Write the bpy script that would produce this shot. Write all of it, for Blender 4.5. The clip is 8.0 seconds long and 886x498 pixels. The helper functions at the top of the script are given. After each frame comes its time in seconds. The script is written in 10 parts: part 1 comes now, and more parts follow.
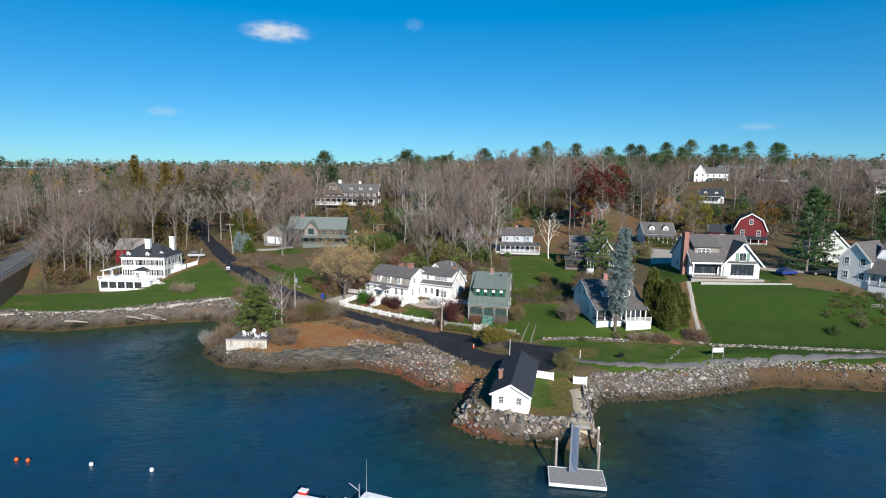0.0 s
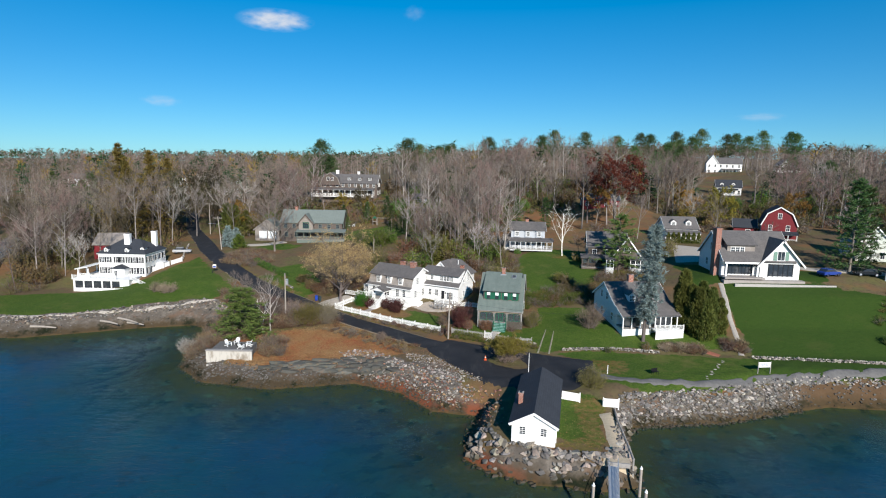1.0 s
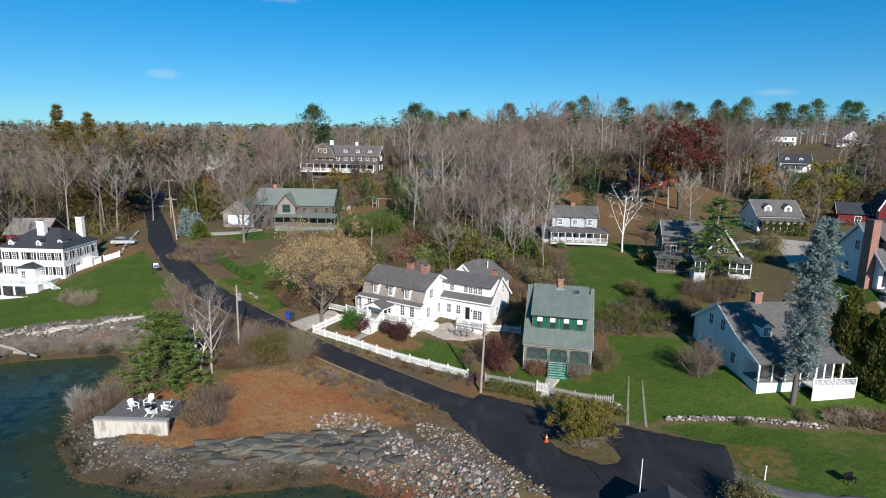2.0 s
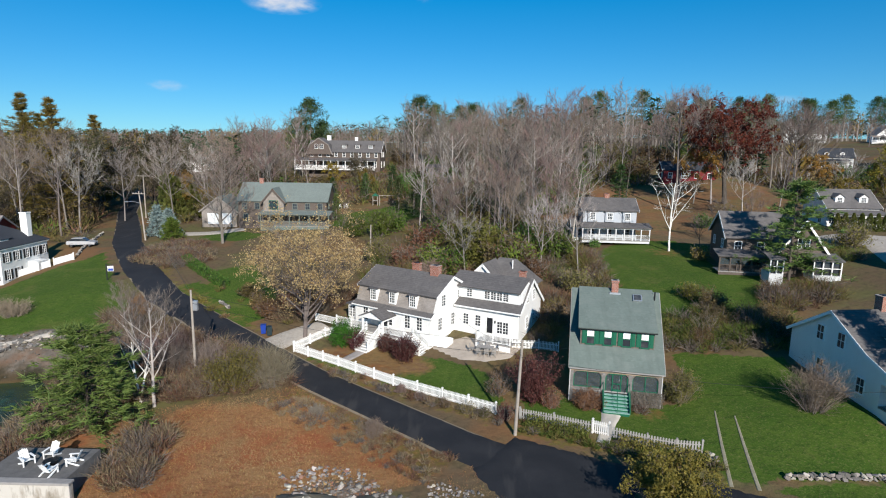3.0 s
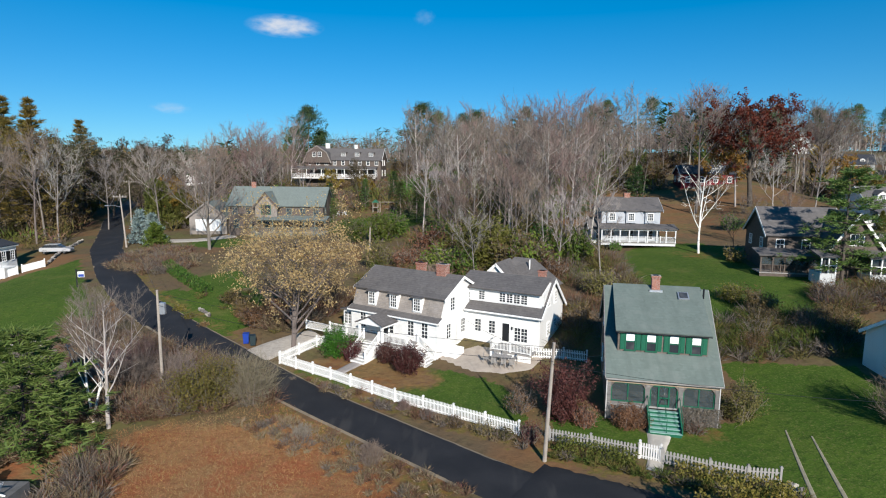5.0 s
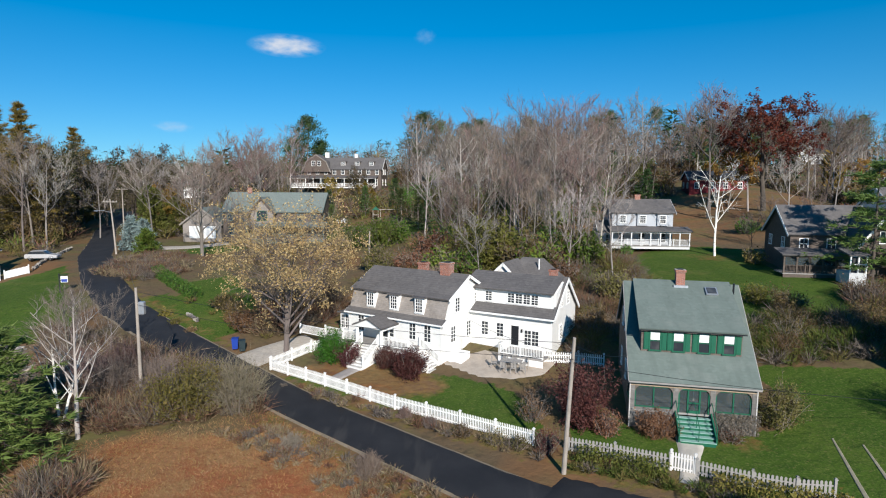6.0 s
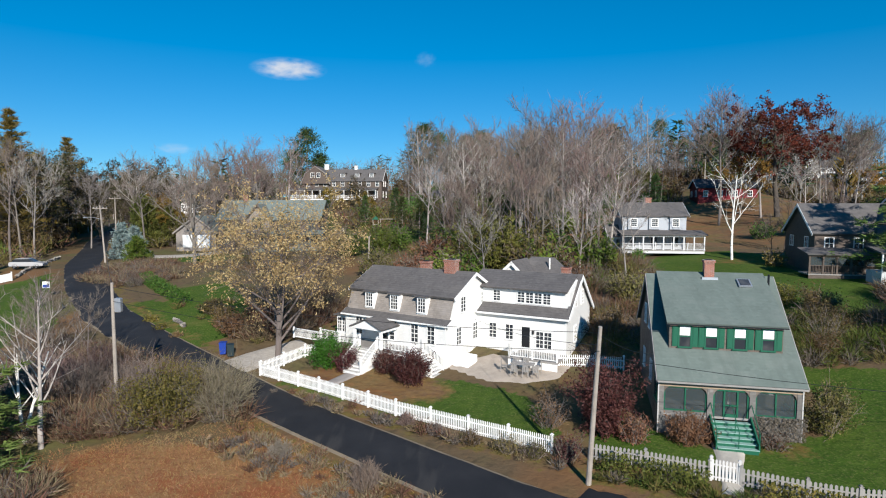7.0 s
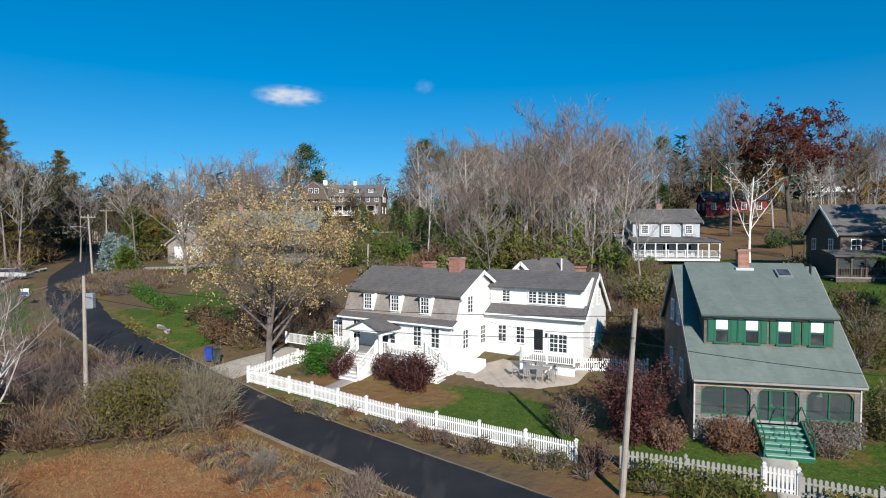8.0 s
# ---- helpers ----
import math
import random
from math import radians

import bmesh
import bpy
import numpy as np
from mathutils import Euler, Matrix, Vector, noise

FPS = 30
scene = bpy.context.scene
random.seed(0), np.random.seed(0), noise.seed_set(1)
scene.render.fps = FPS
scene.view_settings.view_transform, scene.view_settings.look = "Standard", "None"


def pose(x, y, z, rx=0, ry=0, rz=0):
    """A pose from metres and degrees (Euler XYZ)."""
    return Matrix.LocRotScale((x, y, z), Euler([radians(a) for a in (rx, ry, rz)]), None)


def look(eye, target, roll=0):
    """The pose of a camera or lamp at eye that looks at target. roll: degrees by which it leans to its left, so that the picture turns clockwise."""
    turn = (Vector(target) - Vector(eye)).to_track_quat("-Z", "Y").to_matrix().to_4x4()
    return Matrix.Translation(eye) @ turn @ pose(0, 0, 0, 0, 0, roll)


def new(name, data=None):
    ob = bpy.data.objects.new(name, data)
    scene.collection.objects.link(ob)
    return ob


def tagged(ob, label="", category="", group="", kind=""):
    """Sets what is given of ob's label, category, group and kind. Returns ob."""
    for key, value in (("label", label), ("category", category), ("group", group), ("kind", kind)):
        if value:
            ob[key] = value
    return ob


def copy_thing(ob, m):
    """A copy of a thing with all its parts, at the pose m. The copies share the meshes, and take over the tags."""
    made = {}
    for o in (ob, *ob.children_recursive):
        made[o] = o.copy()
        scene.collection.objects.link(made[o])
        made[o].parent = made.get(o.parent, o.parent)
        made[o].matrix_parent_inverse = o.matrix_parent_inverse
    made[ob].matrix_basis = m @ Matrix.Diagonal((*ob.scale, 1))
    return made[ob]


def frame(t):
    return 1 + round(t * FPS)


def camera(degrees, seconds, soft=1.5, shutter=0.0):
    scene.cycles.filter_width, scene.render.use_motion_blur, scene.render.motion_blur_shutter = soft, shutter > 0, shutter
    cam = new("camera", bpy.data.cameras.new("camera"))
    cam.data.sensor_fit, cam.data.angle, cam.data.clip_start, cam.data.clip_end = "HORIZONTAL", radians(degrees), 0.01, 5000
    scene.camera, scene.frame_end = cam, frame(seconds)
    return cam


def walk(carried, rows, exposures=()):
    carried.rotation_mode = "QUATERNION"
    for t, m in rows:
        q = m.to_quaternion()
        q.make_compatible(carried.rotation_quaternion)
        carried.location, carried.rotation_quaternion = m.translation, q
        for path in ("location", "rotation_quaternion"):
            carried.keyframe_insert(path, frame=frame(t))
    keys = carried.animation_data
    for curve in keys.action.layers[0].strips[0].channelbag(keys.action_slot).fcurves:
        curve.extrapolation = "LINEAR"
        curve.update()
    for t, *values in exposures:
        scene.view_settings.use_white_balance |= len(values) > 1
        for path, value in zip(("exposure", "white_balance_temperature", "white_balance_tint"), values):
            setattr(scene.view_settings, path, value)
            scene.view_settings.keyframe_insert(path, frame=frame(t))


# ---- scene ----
# Drone flight: seconds, eye in metres, then yaw to the left, pitch and roll in degrees.
cam = camera(74.7, 8.0, 1.1)
FLIGHT = [
    (0, 1.138, -0.476, 33.476, 1.366, -7.735, 0.921),
    (0.25, 0.972, 0.731, 33.395, 1.357, -7.792, 0.948),
    (0.5, 0.709, 2.633, 33.319, 1.348, -7.924, 0.97),
    (0.75, 0.265, 5.949, 33.251, 1.338, -8.201, 0.986),
    (1, -0.395, 11.481, 33.204, 1.342, -8.657, 1.015),
    (1.1, -0.723, 14.473, 33.19, 1.35, -8.894, 1.035),
    (1.2, -1.081, 17.839, 33.164, 1.364, -9.156, 1.06),
    (1.3, -1.461, 21.469, 33.109, 1.386, -9.435, 1.086),
    (1.4, -1.853, 25.251, 33.009, 1.417, -9.721, 1.112),
    (1.5, -2.249, 29.073, 32.846, 1.458, -10.008, 1.135),
    (1.6, -2.641, 32.841, 32.606, 1.513, -10.286, 1.153),
    (1.7, -3.023, 36.529, 32.287, 1.579, -10.539, 1.167),
    (1.8, -3.388, 40.131, 31.889, 1.656, -10.751, 1.178),
    (1.9, -3.73, 43.638, 31.412, 1.744, -10.906, 1.185),
    (2, -4.041, 47.042, 30.857, 1.843, -10.987, 1.19),
    (2.1, -4.324, 50.321, 30.215, 1.947, -10.978, 1.189),
    (2.2, -4.608, 53.39, 29.442, 2.04, -10.864, 1.159),
    (2.3, -4.912, 56.138, 28.538, 2.107, -10.653, 1.086),
    (2.4, -5.186, 58.395, 27.699, 2.155, -10.43, 1.004),
    (2.5, -5.38, 60.042, 27.111, 2.191, -10.28, 0.95),
    (2.6, -5.51, 61.2, 26.722, 2.219, -10.187, 0.917),
    (2.7, -5.606, 62.035, 26.435, 2.238, -10.118, 0.892),
    (2.8, -5.677, 62.645, 26.218, 2.252, -10.062, 0.872),
    (2.9, -5.732, 63.111, 26.053, 2.263, -10.018, 0.858),
    (3, -5.778, 63.512, 25.916, 2.272, -9.987, 0.846),
    (3.15, -5.847, 64.115, 25.723, 2.284, -9.953, 0.828),
    (3.3, -5.917, 64.721, 25.495, 2.3, -9.882, 0.808),
    (3.5, -6.011, 65.505, 25.097, 2.332, -9.68, 0.779),
    (3.75, -6.128, 66.489, 24.589, 2.379, -9.419, 0.743),
    (4, -6.247, 67.465, 24.103, 2.414, -9.174, 0.707),
    (4.25, -6.372, 68.409, 23.631, 2.426, -8.916, 0.67),
    (4.5, -6.497, 69.334, 23.154, 2.428, -8.635, 0.63),
    (4.75, -6.612, 70.26, 22.653, 2.436, -8.324, 0.583),
    (5, -6.719, 71.187, 22.125, 2.453, -7.983, 0.53),
    (5.25, -6.819, 72.111, 21.571, 2.478, -7.609, 0.475),
    (5.5, -6.916, 73.027, 20.99, 2.508, -7.201, 0.42),
    (5.75, -7.012, 73.932, 20.385, 2.542, -6.76, 0.366),
    (6, -7.108, 74.82, 19.756, 2.579, -6.285, 0.317),
    (6.25, -7.208, 75.693, 19.108, 2.616, -5.778, 0.273),
    (6.5, -7.314, 76.563, 18.468, 2.648, -5.267, 0.224),
    (6.75, -7.431, 77.444, 17.855, 2.663, -4.766, 0.168),
    (7, -7.57, 78.334, 17.232, 2.651, -4.228, 0.135),
    (7.25, -7.74, 79.223, 16.567, 2.606, -3.612, 0.148),
    (7.5, -7.912, 80.105, 15.903, 2.562, -2.964, 0.161),
    (7.75, -8.059, 80.974, 15.286, 2.548, -2.338, 0.129),
    (8, -8.19, 81.835, 14.701, 2.554, -1.731, 0.067),
]


def flown(x, y, z, yaw, pitch, roll):
    """Pose of the drone's camera at an eye, by its yaw, pitch and roll."""
    return pose(x, y, z, 0, 0, yaw) @ pose(0, 0, 0, 90 + pitch) @ pose(0, 0, 0, 0, 0, roll)


walk(cam, [(row[0], flown(*row[1:])) for row in FLIGHT])

# ---------------------------------------------------------------- world and sun
SUN_EL, SUN_AZ = 27.0, 163.0          # degrees; azimuth clockwise from +y
SUN_DIR = Vector((math.sin(radians(SUN_AZ)) * math.cos(radians(SUN_EL)), math.cos(radians(SUN_AZ)) * math.cos(radians(SUN_EL)), math.sin(radians(SUN_EL))))
world = bpy.data.worlds.new("autumn_sky")
scene.world = world
world.use_nodes = True
wn, wl = world.node_tree.nodes, world.node_tree.links
wn.clear()
sky = wn.new("ShaderNodeTexSky")
sky.sky_type, sky.sun_disc = "NISHITA", False
sky.sun_elevation, sky.sun_rotation = radians(SUN_EL), radians(SUN_AZ)
sky.altitude, sky.air_density, sky.dust_density, sky.ozone_density = 0, 0.8, 0.0, 5.0
sat = wn.new("ShaderNodeHueSaturation")
sat.inputs["Saturation"].default_value = 1.25
back = wn.new("ShaderNodeBackground")
back.inputs["Strength"].default_value = 0.093
wout = wn.new("ShaderNodeOutputWorld")
tint = wn.new("ShaderNodeMix")
tint.data_type, tint.blend_type = "RGBA", "MULTIPLY"
tint.inputs[0].default_value = 1.0
tint.inputs[7].default_value = (0.79, 0.965, 1.02, 1)
wl.new(sky.outputs[0], tint.inputs[6])
wl.new(tint.outputs[2], sat.inputs["Color"])
soft = wn.new("ShaderNodeGamma")           # evens out the clear sky from horizon to zenith
soft.inputs["Gamma"].default_value = 0.7
azure = wn.new("ShaderNodeMix")
azure.data_type, azure.blend_type = "RGBA", "MULTIPLY"
azure.inputs[0].default_value = 1.0
azure.inputs[7].default_value = (0.8, 1.27, 1.52, 1)
wl.new(sat.outputs[0], soft.inputs["Color"])
wl.new(soft.outputs[0], azure.inputs[6])
wl.new(azure.outputs[2], back.inputs["Color"])
wl.new(back.outputs[0], wout.inputs["Surface"])
sun = new("sun", bpy.data.lights.new("sun", "SUN"))
sun.data.energy, sun.data.angle, sun.data.color = 4.8, radians(0.6), (1.0, 0.94, 0.86)
sun.matrix_world = look(SUN_DIR * 100, (0, 0, 0))
scene.view_settings.exposure = 0.42

# ---------------------------------------------------------------- helpers for meshes


def link_mesh(name, verts, faces, materials, parent=None, label="", smooth=False):
    me = bpy.data.meshes.new(name)
    me.from_pydata(verts, [], faces)
    for m in materials if isinstance(materials, (list, tuple)) else [materials]:
        me.materials.append(m)
    if smooth:
        me.polygons.foreach_set("use_smooth", [True] * len(me.polygons))
    me.update()
    ob = new(name, me)
    ob.parent = parent
    return tagged(ob, label)


def part(name, bm, material, parent, label="", smooth=False):
    """One bmesh as one mesh object under a thing or a part."""
    bmesh.ops.recalc_face_normals(bm, faces=bm.faces)
    me = bpy.data.meshes.new(name)
    bm.to_mesh(me)
    bm.free()
    me.materials.append(material)
    if smooth:
        me.polygons.foreach_set("use_smooth", [True] * len(me.polygons))
    ob = new(name, me)
    ob.parent = parent
    return tagged(ob, label)


def share(name, me, parent, m):
    """Another object on the same mesh, as a part at the pose m."""
    ob = new(name, me)
    ob.parent = parent
    ob.matrix_basis = m
    return ob


def thing(name, m, label, category, group="", kind=""):
    ob = new(name)
    ob.empty_display_size = 0.3
    ob.matrix_basis = m
    return tagged(ob, label, category, group, kind)


def add_box(bm, x0, x1, y0, y1, z0, z1):
    v = [bm.verts.new(p) for p in ((x0, y0, z0), (x1, y0, z0), (x1, y1, z0), (x0, y1, z0), (x0, y0, z1), (x1, y0, z1), (x1, y1, z1), (x0, y1, z1))]
    for f in ((3, 2, 1, 0), (4, 5, 6, 7), (0, 1, 5, 4), (1, 2, 6, 5), (2, 3, 7, 6), (3, 0, 4, 7)):
        bm.faces.new([v[i] for i in f])
    return bm


def boxes(*rows, bevel=0.0):
    bm = bmesh.new()
    for r in rows:
        add_box(bm, *r)
    if bevel:
        bmesh.ops.bevel(bm, geom=bm.edges[:], offset=bevel, segments=1, affect="EDGES")
    return bm


def prism_x(profile, x0, x1, bm=None):
    """A profile of (y, z) drawn out along x."""
    bm = bm or bmesh.new()
    a = [bm.verts.new((x0, y, z)) for y, z in profile]
    b = [bm.verts.new((x1, y, z)) for y, z in profile]
    bm.faces.new(a)
    bm.faces.new(b[::-1])
    for i in range(len(a)):
        j = (i + 1) % len(a)
        bm.faces.new((a[j], a[i], b[i], b[j]))
    return bm


def prism_y(profile, y0, y1, bm=None):
    """A profile of (x, z) drawn out along y."""
    bm = bm or bmesh.new()
    a = [bm.verts.new((x, y0, z)) for x, z in profile]
    b = [bm.verts.new((x, y1, z)) for x, z in profile]
    bm.faces.new(a)
    bm.faces.new(b[::-1])
    for i in range(len(a)):
        j = (i + 1) % len(a)
        bm.faces.new((a[j], a[i], b[i], b[j]))
    return bm


def slab(corners, thick=0.14, bm=None):
    """A flat board with its top face on the corners given."""
    bm = bm or bmesh.new()
    c = [Vector(p) for p in corners]
    n = (c[1] - c[0]).cross(c[2] - c[0]).normalized()
    n = n if n.z > 0 else -n
    t = [bm.verts.new(p) for p in c]
    b = [bm.verts.new(p - n * thick) for p in c]
    bm.faces.new(t)
    bm.faces.new(b[::-1])
    for i in range(len(c)):
        j = (i + 1) % len(c)
        bm.faces.new((t[i], b[i], b[j], t[j]))
    return bm


def add_tube(verts, faces, a, b, ra, rb, n=5):
    """A tapered tube from a to b into lists of verts and faces."""
    a, b = Vector(a), Vector(b)
    d = (b - a).normalized()
    p = d.orthogonal().normalized()
    q = d.cross(p)
    k = len(verts)
    for c, r in ((a, ra), (b, rb)):
        for i in range(n):
            w = 2 * math.pi * i / n
            verts.append(tuple(c + (p * math.cos(w) + q * math.sin(w)) * r))
    for i in range(n):
        j = (i + 1) % n
        faces.append((k + i, k + j, k + n + j, k + n + i))
    faces.append(tuple(k + n + i for i in range(n)))


def tube_part(name, rows, material, parent, n=8, label=""):
    """Rows of (a, b, radius at a, radius at b) joined into one part."""
    verts, faces = [], []
    for a, b, ra, rb in rows:
        add_tube(verts, faces, a, b, ra, rb, n)
    return link_mesh(name, verts, faces, material, parent, label)


# ---------------------------------------------------------------- materials


class Mat:
    """A principled material with a few chained procedural layers."""

    def __init__(self, name, color, rough=0.7, metal=0.0, spec=0.4):
        self.m = bpy.data.materials.new(name)
        self.m.use_nodes = True
        self.n, self.l = self.m.node_tree.nodes, self.m.node_tree.links
        self.b = self.n["Principled BSDF"]
        self.b.inputs["Roughness"].default_value = rough
        self.b.inputs["Metallic"].default_value = metal
        self.b.inputs["Specular IOR Level"].default_value = spec
        rgb = self.n.new("ShaderNodeRGB")
        rgb.outputs[0].default_value = (*color, 1)
        self.color = rgb.outputs[0]
        self.bump = None
        self.geo = self.n.new("ShaderNodeNewGeometry")
        self.pos = self.geo.outputs["Position"]

    def noise(self, scale, detail=4.0, stretch=(1, 1, 1), rough=0.6, local=False):
        t = self.n.new("ShaderNodeTexNoise")
        t.inputs["Scale"].default_value, t.inputs["Detail"].default_value, t.inputs["Roughness"].default_value = scale, detail, rough
        src = self.pos
        if local:
            src = self.n.new("ShaderNodeTexCoord").outputs["Object"]
        if tuple(stretch) != (1, 1, 1):
            mp = self.n.new("ShaderNodeMapping")
            mp.inputs["Scale"].default_value = stretch
            self.l.new(src, mp.inputs["Vector"])
            src = mp.outputs[0]
        self.l.new(src, t.inputs["Vector"])
        return t.outputs["Fac"]

    def ramp(self, fac, lo, hi, a=0.0, b=1.0):
        r = self.n.new("ShaderNodeMapRange")
        for key, value in (("From Min", lo), ("From Max", hi), ("To Min", a), ("To Max", b)):
            r.inputs[key].default_value = value
        self.l.new(fac, r.inputs["Value"])
        return r.outputs[0]

    def math(self, op, a, b=None):
        t = self.n.new("ShaderNodeMath")
        t.operation = op
        for i, v in enumerate((a, b)):
            if v is None:
                continue
            if isinstance(v, (int, float)):
                t.inputs[i].default_value = v
            else:
                self.l.new(v, t.inputs[i])
        return t.outputs[0]

    def mix(self, color, fac, blend="MIX"):
        t = self.n.new("ShaderNodeMix")
        t.data_type, t.blend_type = "RGBA", blend
        if isinstance(fac, (int, float)):
            t.inputs[0].default_value = fac
        else:
            self.l.new(fac, t.inputs[0])
        self.l.new(self.color, t.inputs[6])
        if isinstance(color, tuple):
            t.inputs[7].default_value = (*color, 1)
        else:
            self.l.new(color, t.inputs[7])
        self.color = t.outputs[2]
        return self

    def vary(self, amount, source="Object"):
        """Brightness and hue vary from object to object, or from island to island."""
        h = self.n.new("ShaderNodeHueSaturation")
        if source == "Object":
            r = self.n.new("ShaderNodeObjectInfo").outputs["Random"]
        else:
            r = self.geo.outputs["Random Per Island"]
        self.l.new(self.ramp(r, 0, 1, 1 - amount, 1 + amount), h.inputs["Value"])
        self.l.new(self.ramp(self.math("FRACT", self.math("MULTIPLY", r, 7.31)), 0, 1, 0.5 - amount * 0.09, 0.5 + amount * 0.09), h.inputs["Hue"])
        self.l.new(self.color, h.inputs["Color"])
        self.color = h.outputs[0]
        return self

    def relief(self, fac, strength=0.3, distance=0.02):
        t = self.n.new("ShaderNodeBump")
        t.inputs["Strength"].default_value, t.inputs["Distance"].default_value = strength, distance
        self.l.new(fac, t.inputs["Height"])
        if self.bump is not None:
            self.l.new(self.bump, t.inputs["Normal"])
        self.bump = t.outputs[0]
        return self

    def axis(self, which):
        s = self.n.new("ShaderNodeSeparateXYZ")
        self.l.new(self.pos, s.inputs[0])
        return s.outputs[which]

    def local_axis(self, which):
        s = self.n.new("ShaderNodeSeparateXYZ")
        self.l.new(self.n.new("ShaderNodeTexCoord").outputs["Object"], s.inputs[0])
        return s.outputs[which]

    def done(self):
        self.l.new(self.color, self.b.inputs["Base Color"])
        if self.bump is not None:
            self.l.new(self.bump, self.b.inputs["Normal"])
        return self.m


def painted(name, color, rough=0.55, course=0.12, dirt=0.12):
    """Painted clapboard: overlapping courses, faint streaks of weather."""
    m = Mat(name, color, rough)
    m.mix(tuple(c * 0.72 for c in color), m.ramp(m.noise(0.9, 5, (1, 1, 0.25)), 0.45, 0.8, 0, dirt * 2.2))
    m.mix(tuple(c * 0.6 for c in color), m.ramp(m.noise(9, 3, (1, 1, 0.2)), 0.55, 0.85, 0, dirt))
    if course:
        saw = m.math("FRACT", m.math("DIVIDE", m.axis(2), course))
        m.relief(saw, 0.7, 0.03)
        # Shade in the groove at each lap, painted in as a dark line.
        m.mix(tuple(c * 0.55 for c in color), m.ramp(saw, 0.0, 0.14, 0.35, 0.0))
    return m.done()


def shingled(name, color, course=0.16, patch=0.3, rough=0.85, tab=0.22, spot=None, line=0.45):
    """Wood or asphalt shingles in courses, each tab of its own tone."""
    m = Mat(name, color, rough, spec=0.2)
    m.mix(tuple(c * 0.62 for c in color), m.ramp(m.noise(0.5, 5), 0.4, 0.75, 0, patch * 1.6))
    t = m.n.new("ShaderNodeTexVoronoi")
    mp = m.n.new("ShaderNodeMapping")
    mp.inputs["Scale"].default_value = (1 / tab, 1 / tab, 1 / course)
    m.l.new(m.pos, mp.inputs["Vector"])
    m.l.new(mp.outputs[0], t.inputs["Vector"])
    t.inputs["Scale"].default_value = 1.0
    s = m.n.new("ShaderNodeSeparateColor")
    m.l.new(t.outputs["Color"], s.inputs[0])
    m.mix(tuple(min(1, c * 1.45) for c in color), m.ramp(s.outputs[0], 0.5, 1, 0, patch))
    m.mix(tuple(c * 0.55 for c in color), m.ramp(s.outputs[1], 0.6, 1, 0, patch))
    if spot:
        m.mix(spot, m.ramp(m.noise(0.7, 6), 0.5, 0.72, 0, 0.7))
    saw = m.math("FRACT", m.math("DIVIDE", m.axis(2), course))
    # Shade under each overlap is mixed into the colour; line sets its strength.
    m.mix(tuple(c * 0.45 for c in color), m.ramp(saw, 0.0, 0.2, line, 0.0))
    if line < 0.3:
        m.mix(tuple(c * 0.7 for c in color), m.ramp(m.noise(1.4, 4, (1, 0.12, 0.12)), 0.5, 0.75, 0, 0.5))      # rain streaks
    m.relief(saw, 0.6 if line > 0.3 else 0.15, 0.03)
    return m.done()


def plain(name, color, rough=0.6, metal=0.0, grain=0.15, scale=6.0, spec=0.4, bump=0.15):
    m = Mat(name, color, rough, metal, spec)
    m.mix(tuple(c * 0.6 for c in color), m.ramp(m.noise(scale, 6), 0.4, 0.8, 0, grain * 2))
    m.mix(tuple(min(1, c * 1.3 + 0.01) for c in color), m.ramp(m.noise(scale * 7, 3), 0.5, 0.8, 0, grain))
    m.relief(m.noise(scale * 5, 4), bump, 0.02)
    return m.done()


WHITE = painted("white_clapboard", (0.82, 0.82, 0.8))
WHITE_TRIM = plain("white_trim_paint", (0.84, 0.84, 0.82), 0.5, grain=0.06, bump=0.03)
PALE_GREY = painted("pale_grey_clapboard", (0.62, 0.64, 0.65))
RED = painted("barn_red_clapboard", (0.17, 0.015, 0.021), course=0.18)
# Pale grey wall and porch trim with tree shade put into their colours.
SHADED_GREY = painted("shaded_pale_grey_clapboard", (0.46, 0.49, 0.53))
SHADED_TRIM = plain("shaded_porch_paint", (0.6, 0.61, 0.62), 0.6, grain=0.15)
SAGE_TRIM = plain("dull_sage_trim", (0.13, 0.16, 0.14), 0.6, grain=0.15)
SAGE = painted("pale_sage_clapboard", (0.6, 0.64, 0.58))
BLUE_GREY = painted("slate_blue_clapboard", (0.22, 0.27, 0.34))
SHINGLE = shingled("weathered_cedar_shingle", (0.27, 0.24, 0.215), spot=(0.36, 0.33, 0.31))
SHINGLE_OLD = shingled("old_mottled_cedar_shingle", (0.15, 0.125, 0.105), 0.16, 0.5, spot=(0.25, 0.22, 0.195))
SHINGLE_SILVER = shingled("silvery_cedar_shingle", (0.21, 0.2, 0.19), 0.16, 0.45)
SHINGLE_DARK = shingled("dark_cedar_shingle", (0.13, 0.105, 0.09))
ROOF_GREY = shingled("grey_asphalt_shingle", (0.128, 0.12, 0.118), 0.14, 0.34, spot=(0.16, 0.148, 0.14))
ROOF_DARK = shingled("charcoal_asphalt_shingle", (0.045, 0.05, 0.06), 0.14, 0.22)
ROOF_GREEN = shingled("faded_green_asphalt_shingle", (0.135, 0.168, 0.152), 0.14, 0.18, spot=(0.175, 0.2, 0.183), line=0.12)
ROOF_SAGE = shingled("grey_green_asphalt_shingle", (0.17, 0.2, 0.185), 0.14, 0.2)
GREEN_PAINT = plain("dark_green_paint", (0.008, 0.105, 0.058), 0.5, grain=0.12)
STEP_GREEN = plain("worn_green_step_paint", (0.26, 0.42, 0.37), 0.6, grain=0.3)
WORN_WHITE = plain("worn_white_tread_paint", (0.5, 0.49, 0.47), 0.7, grain=0.25)
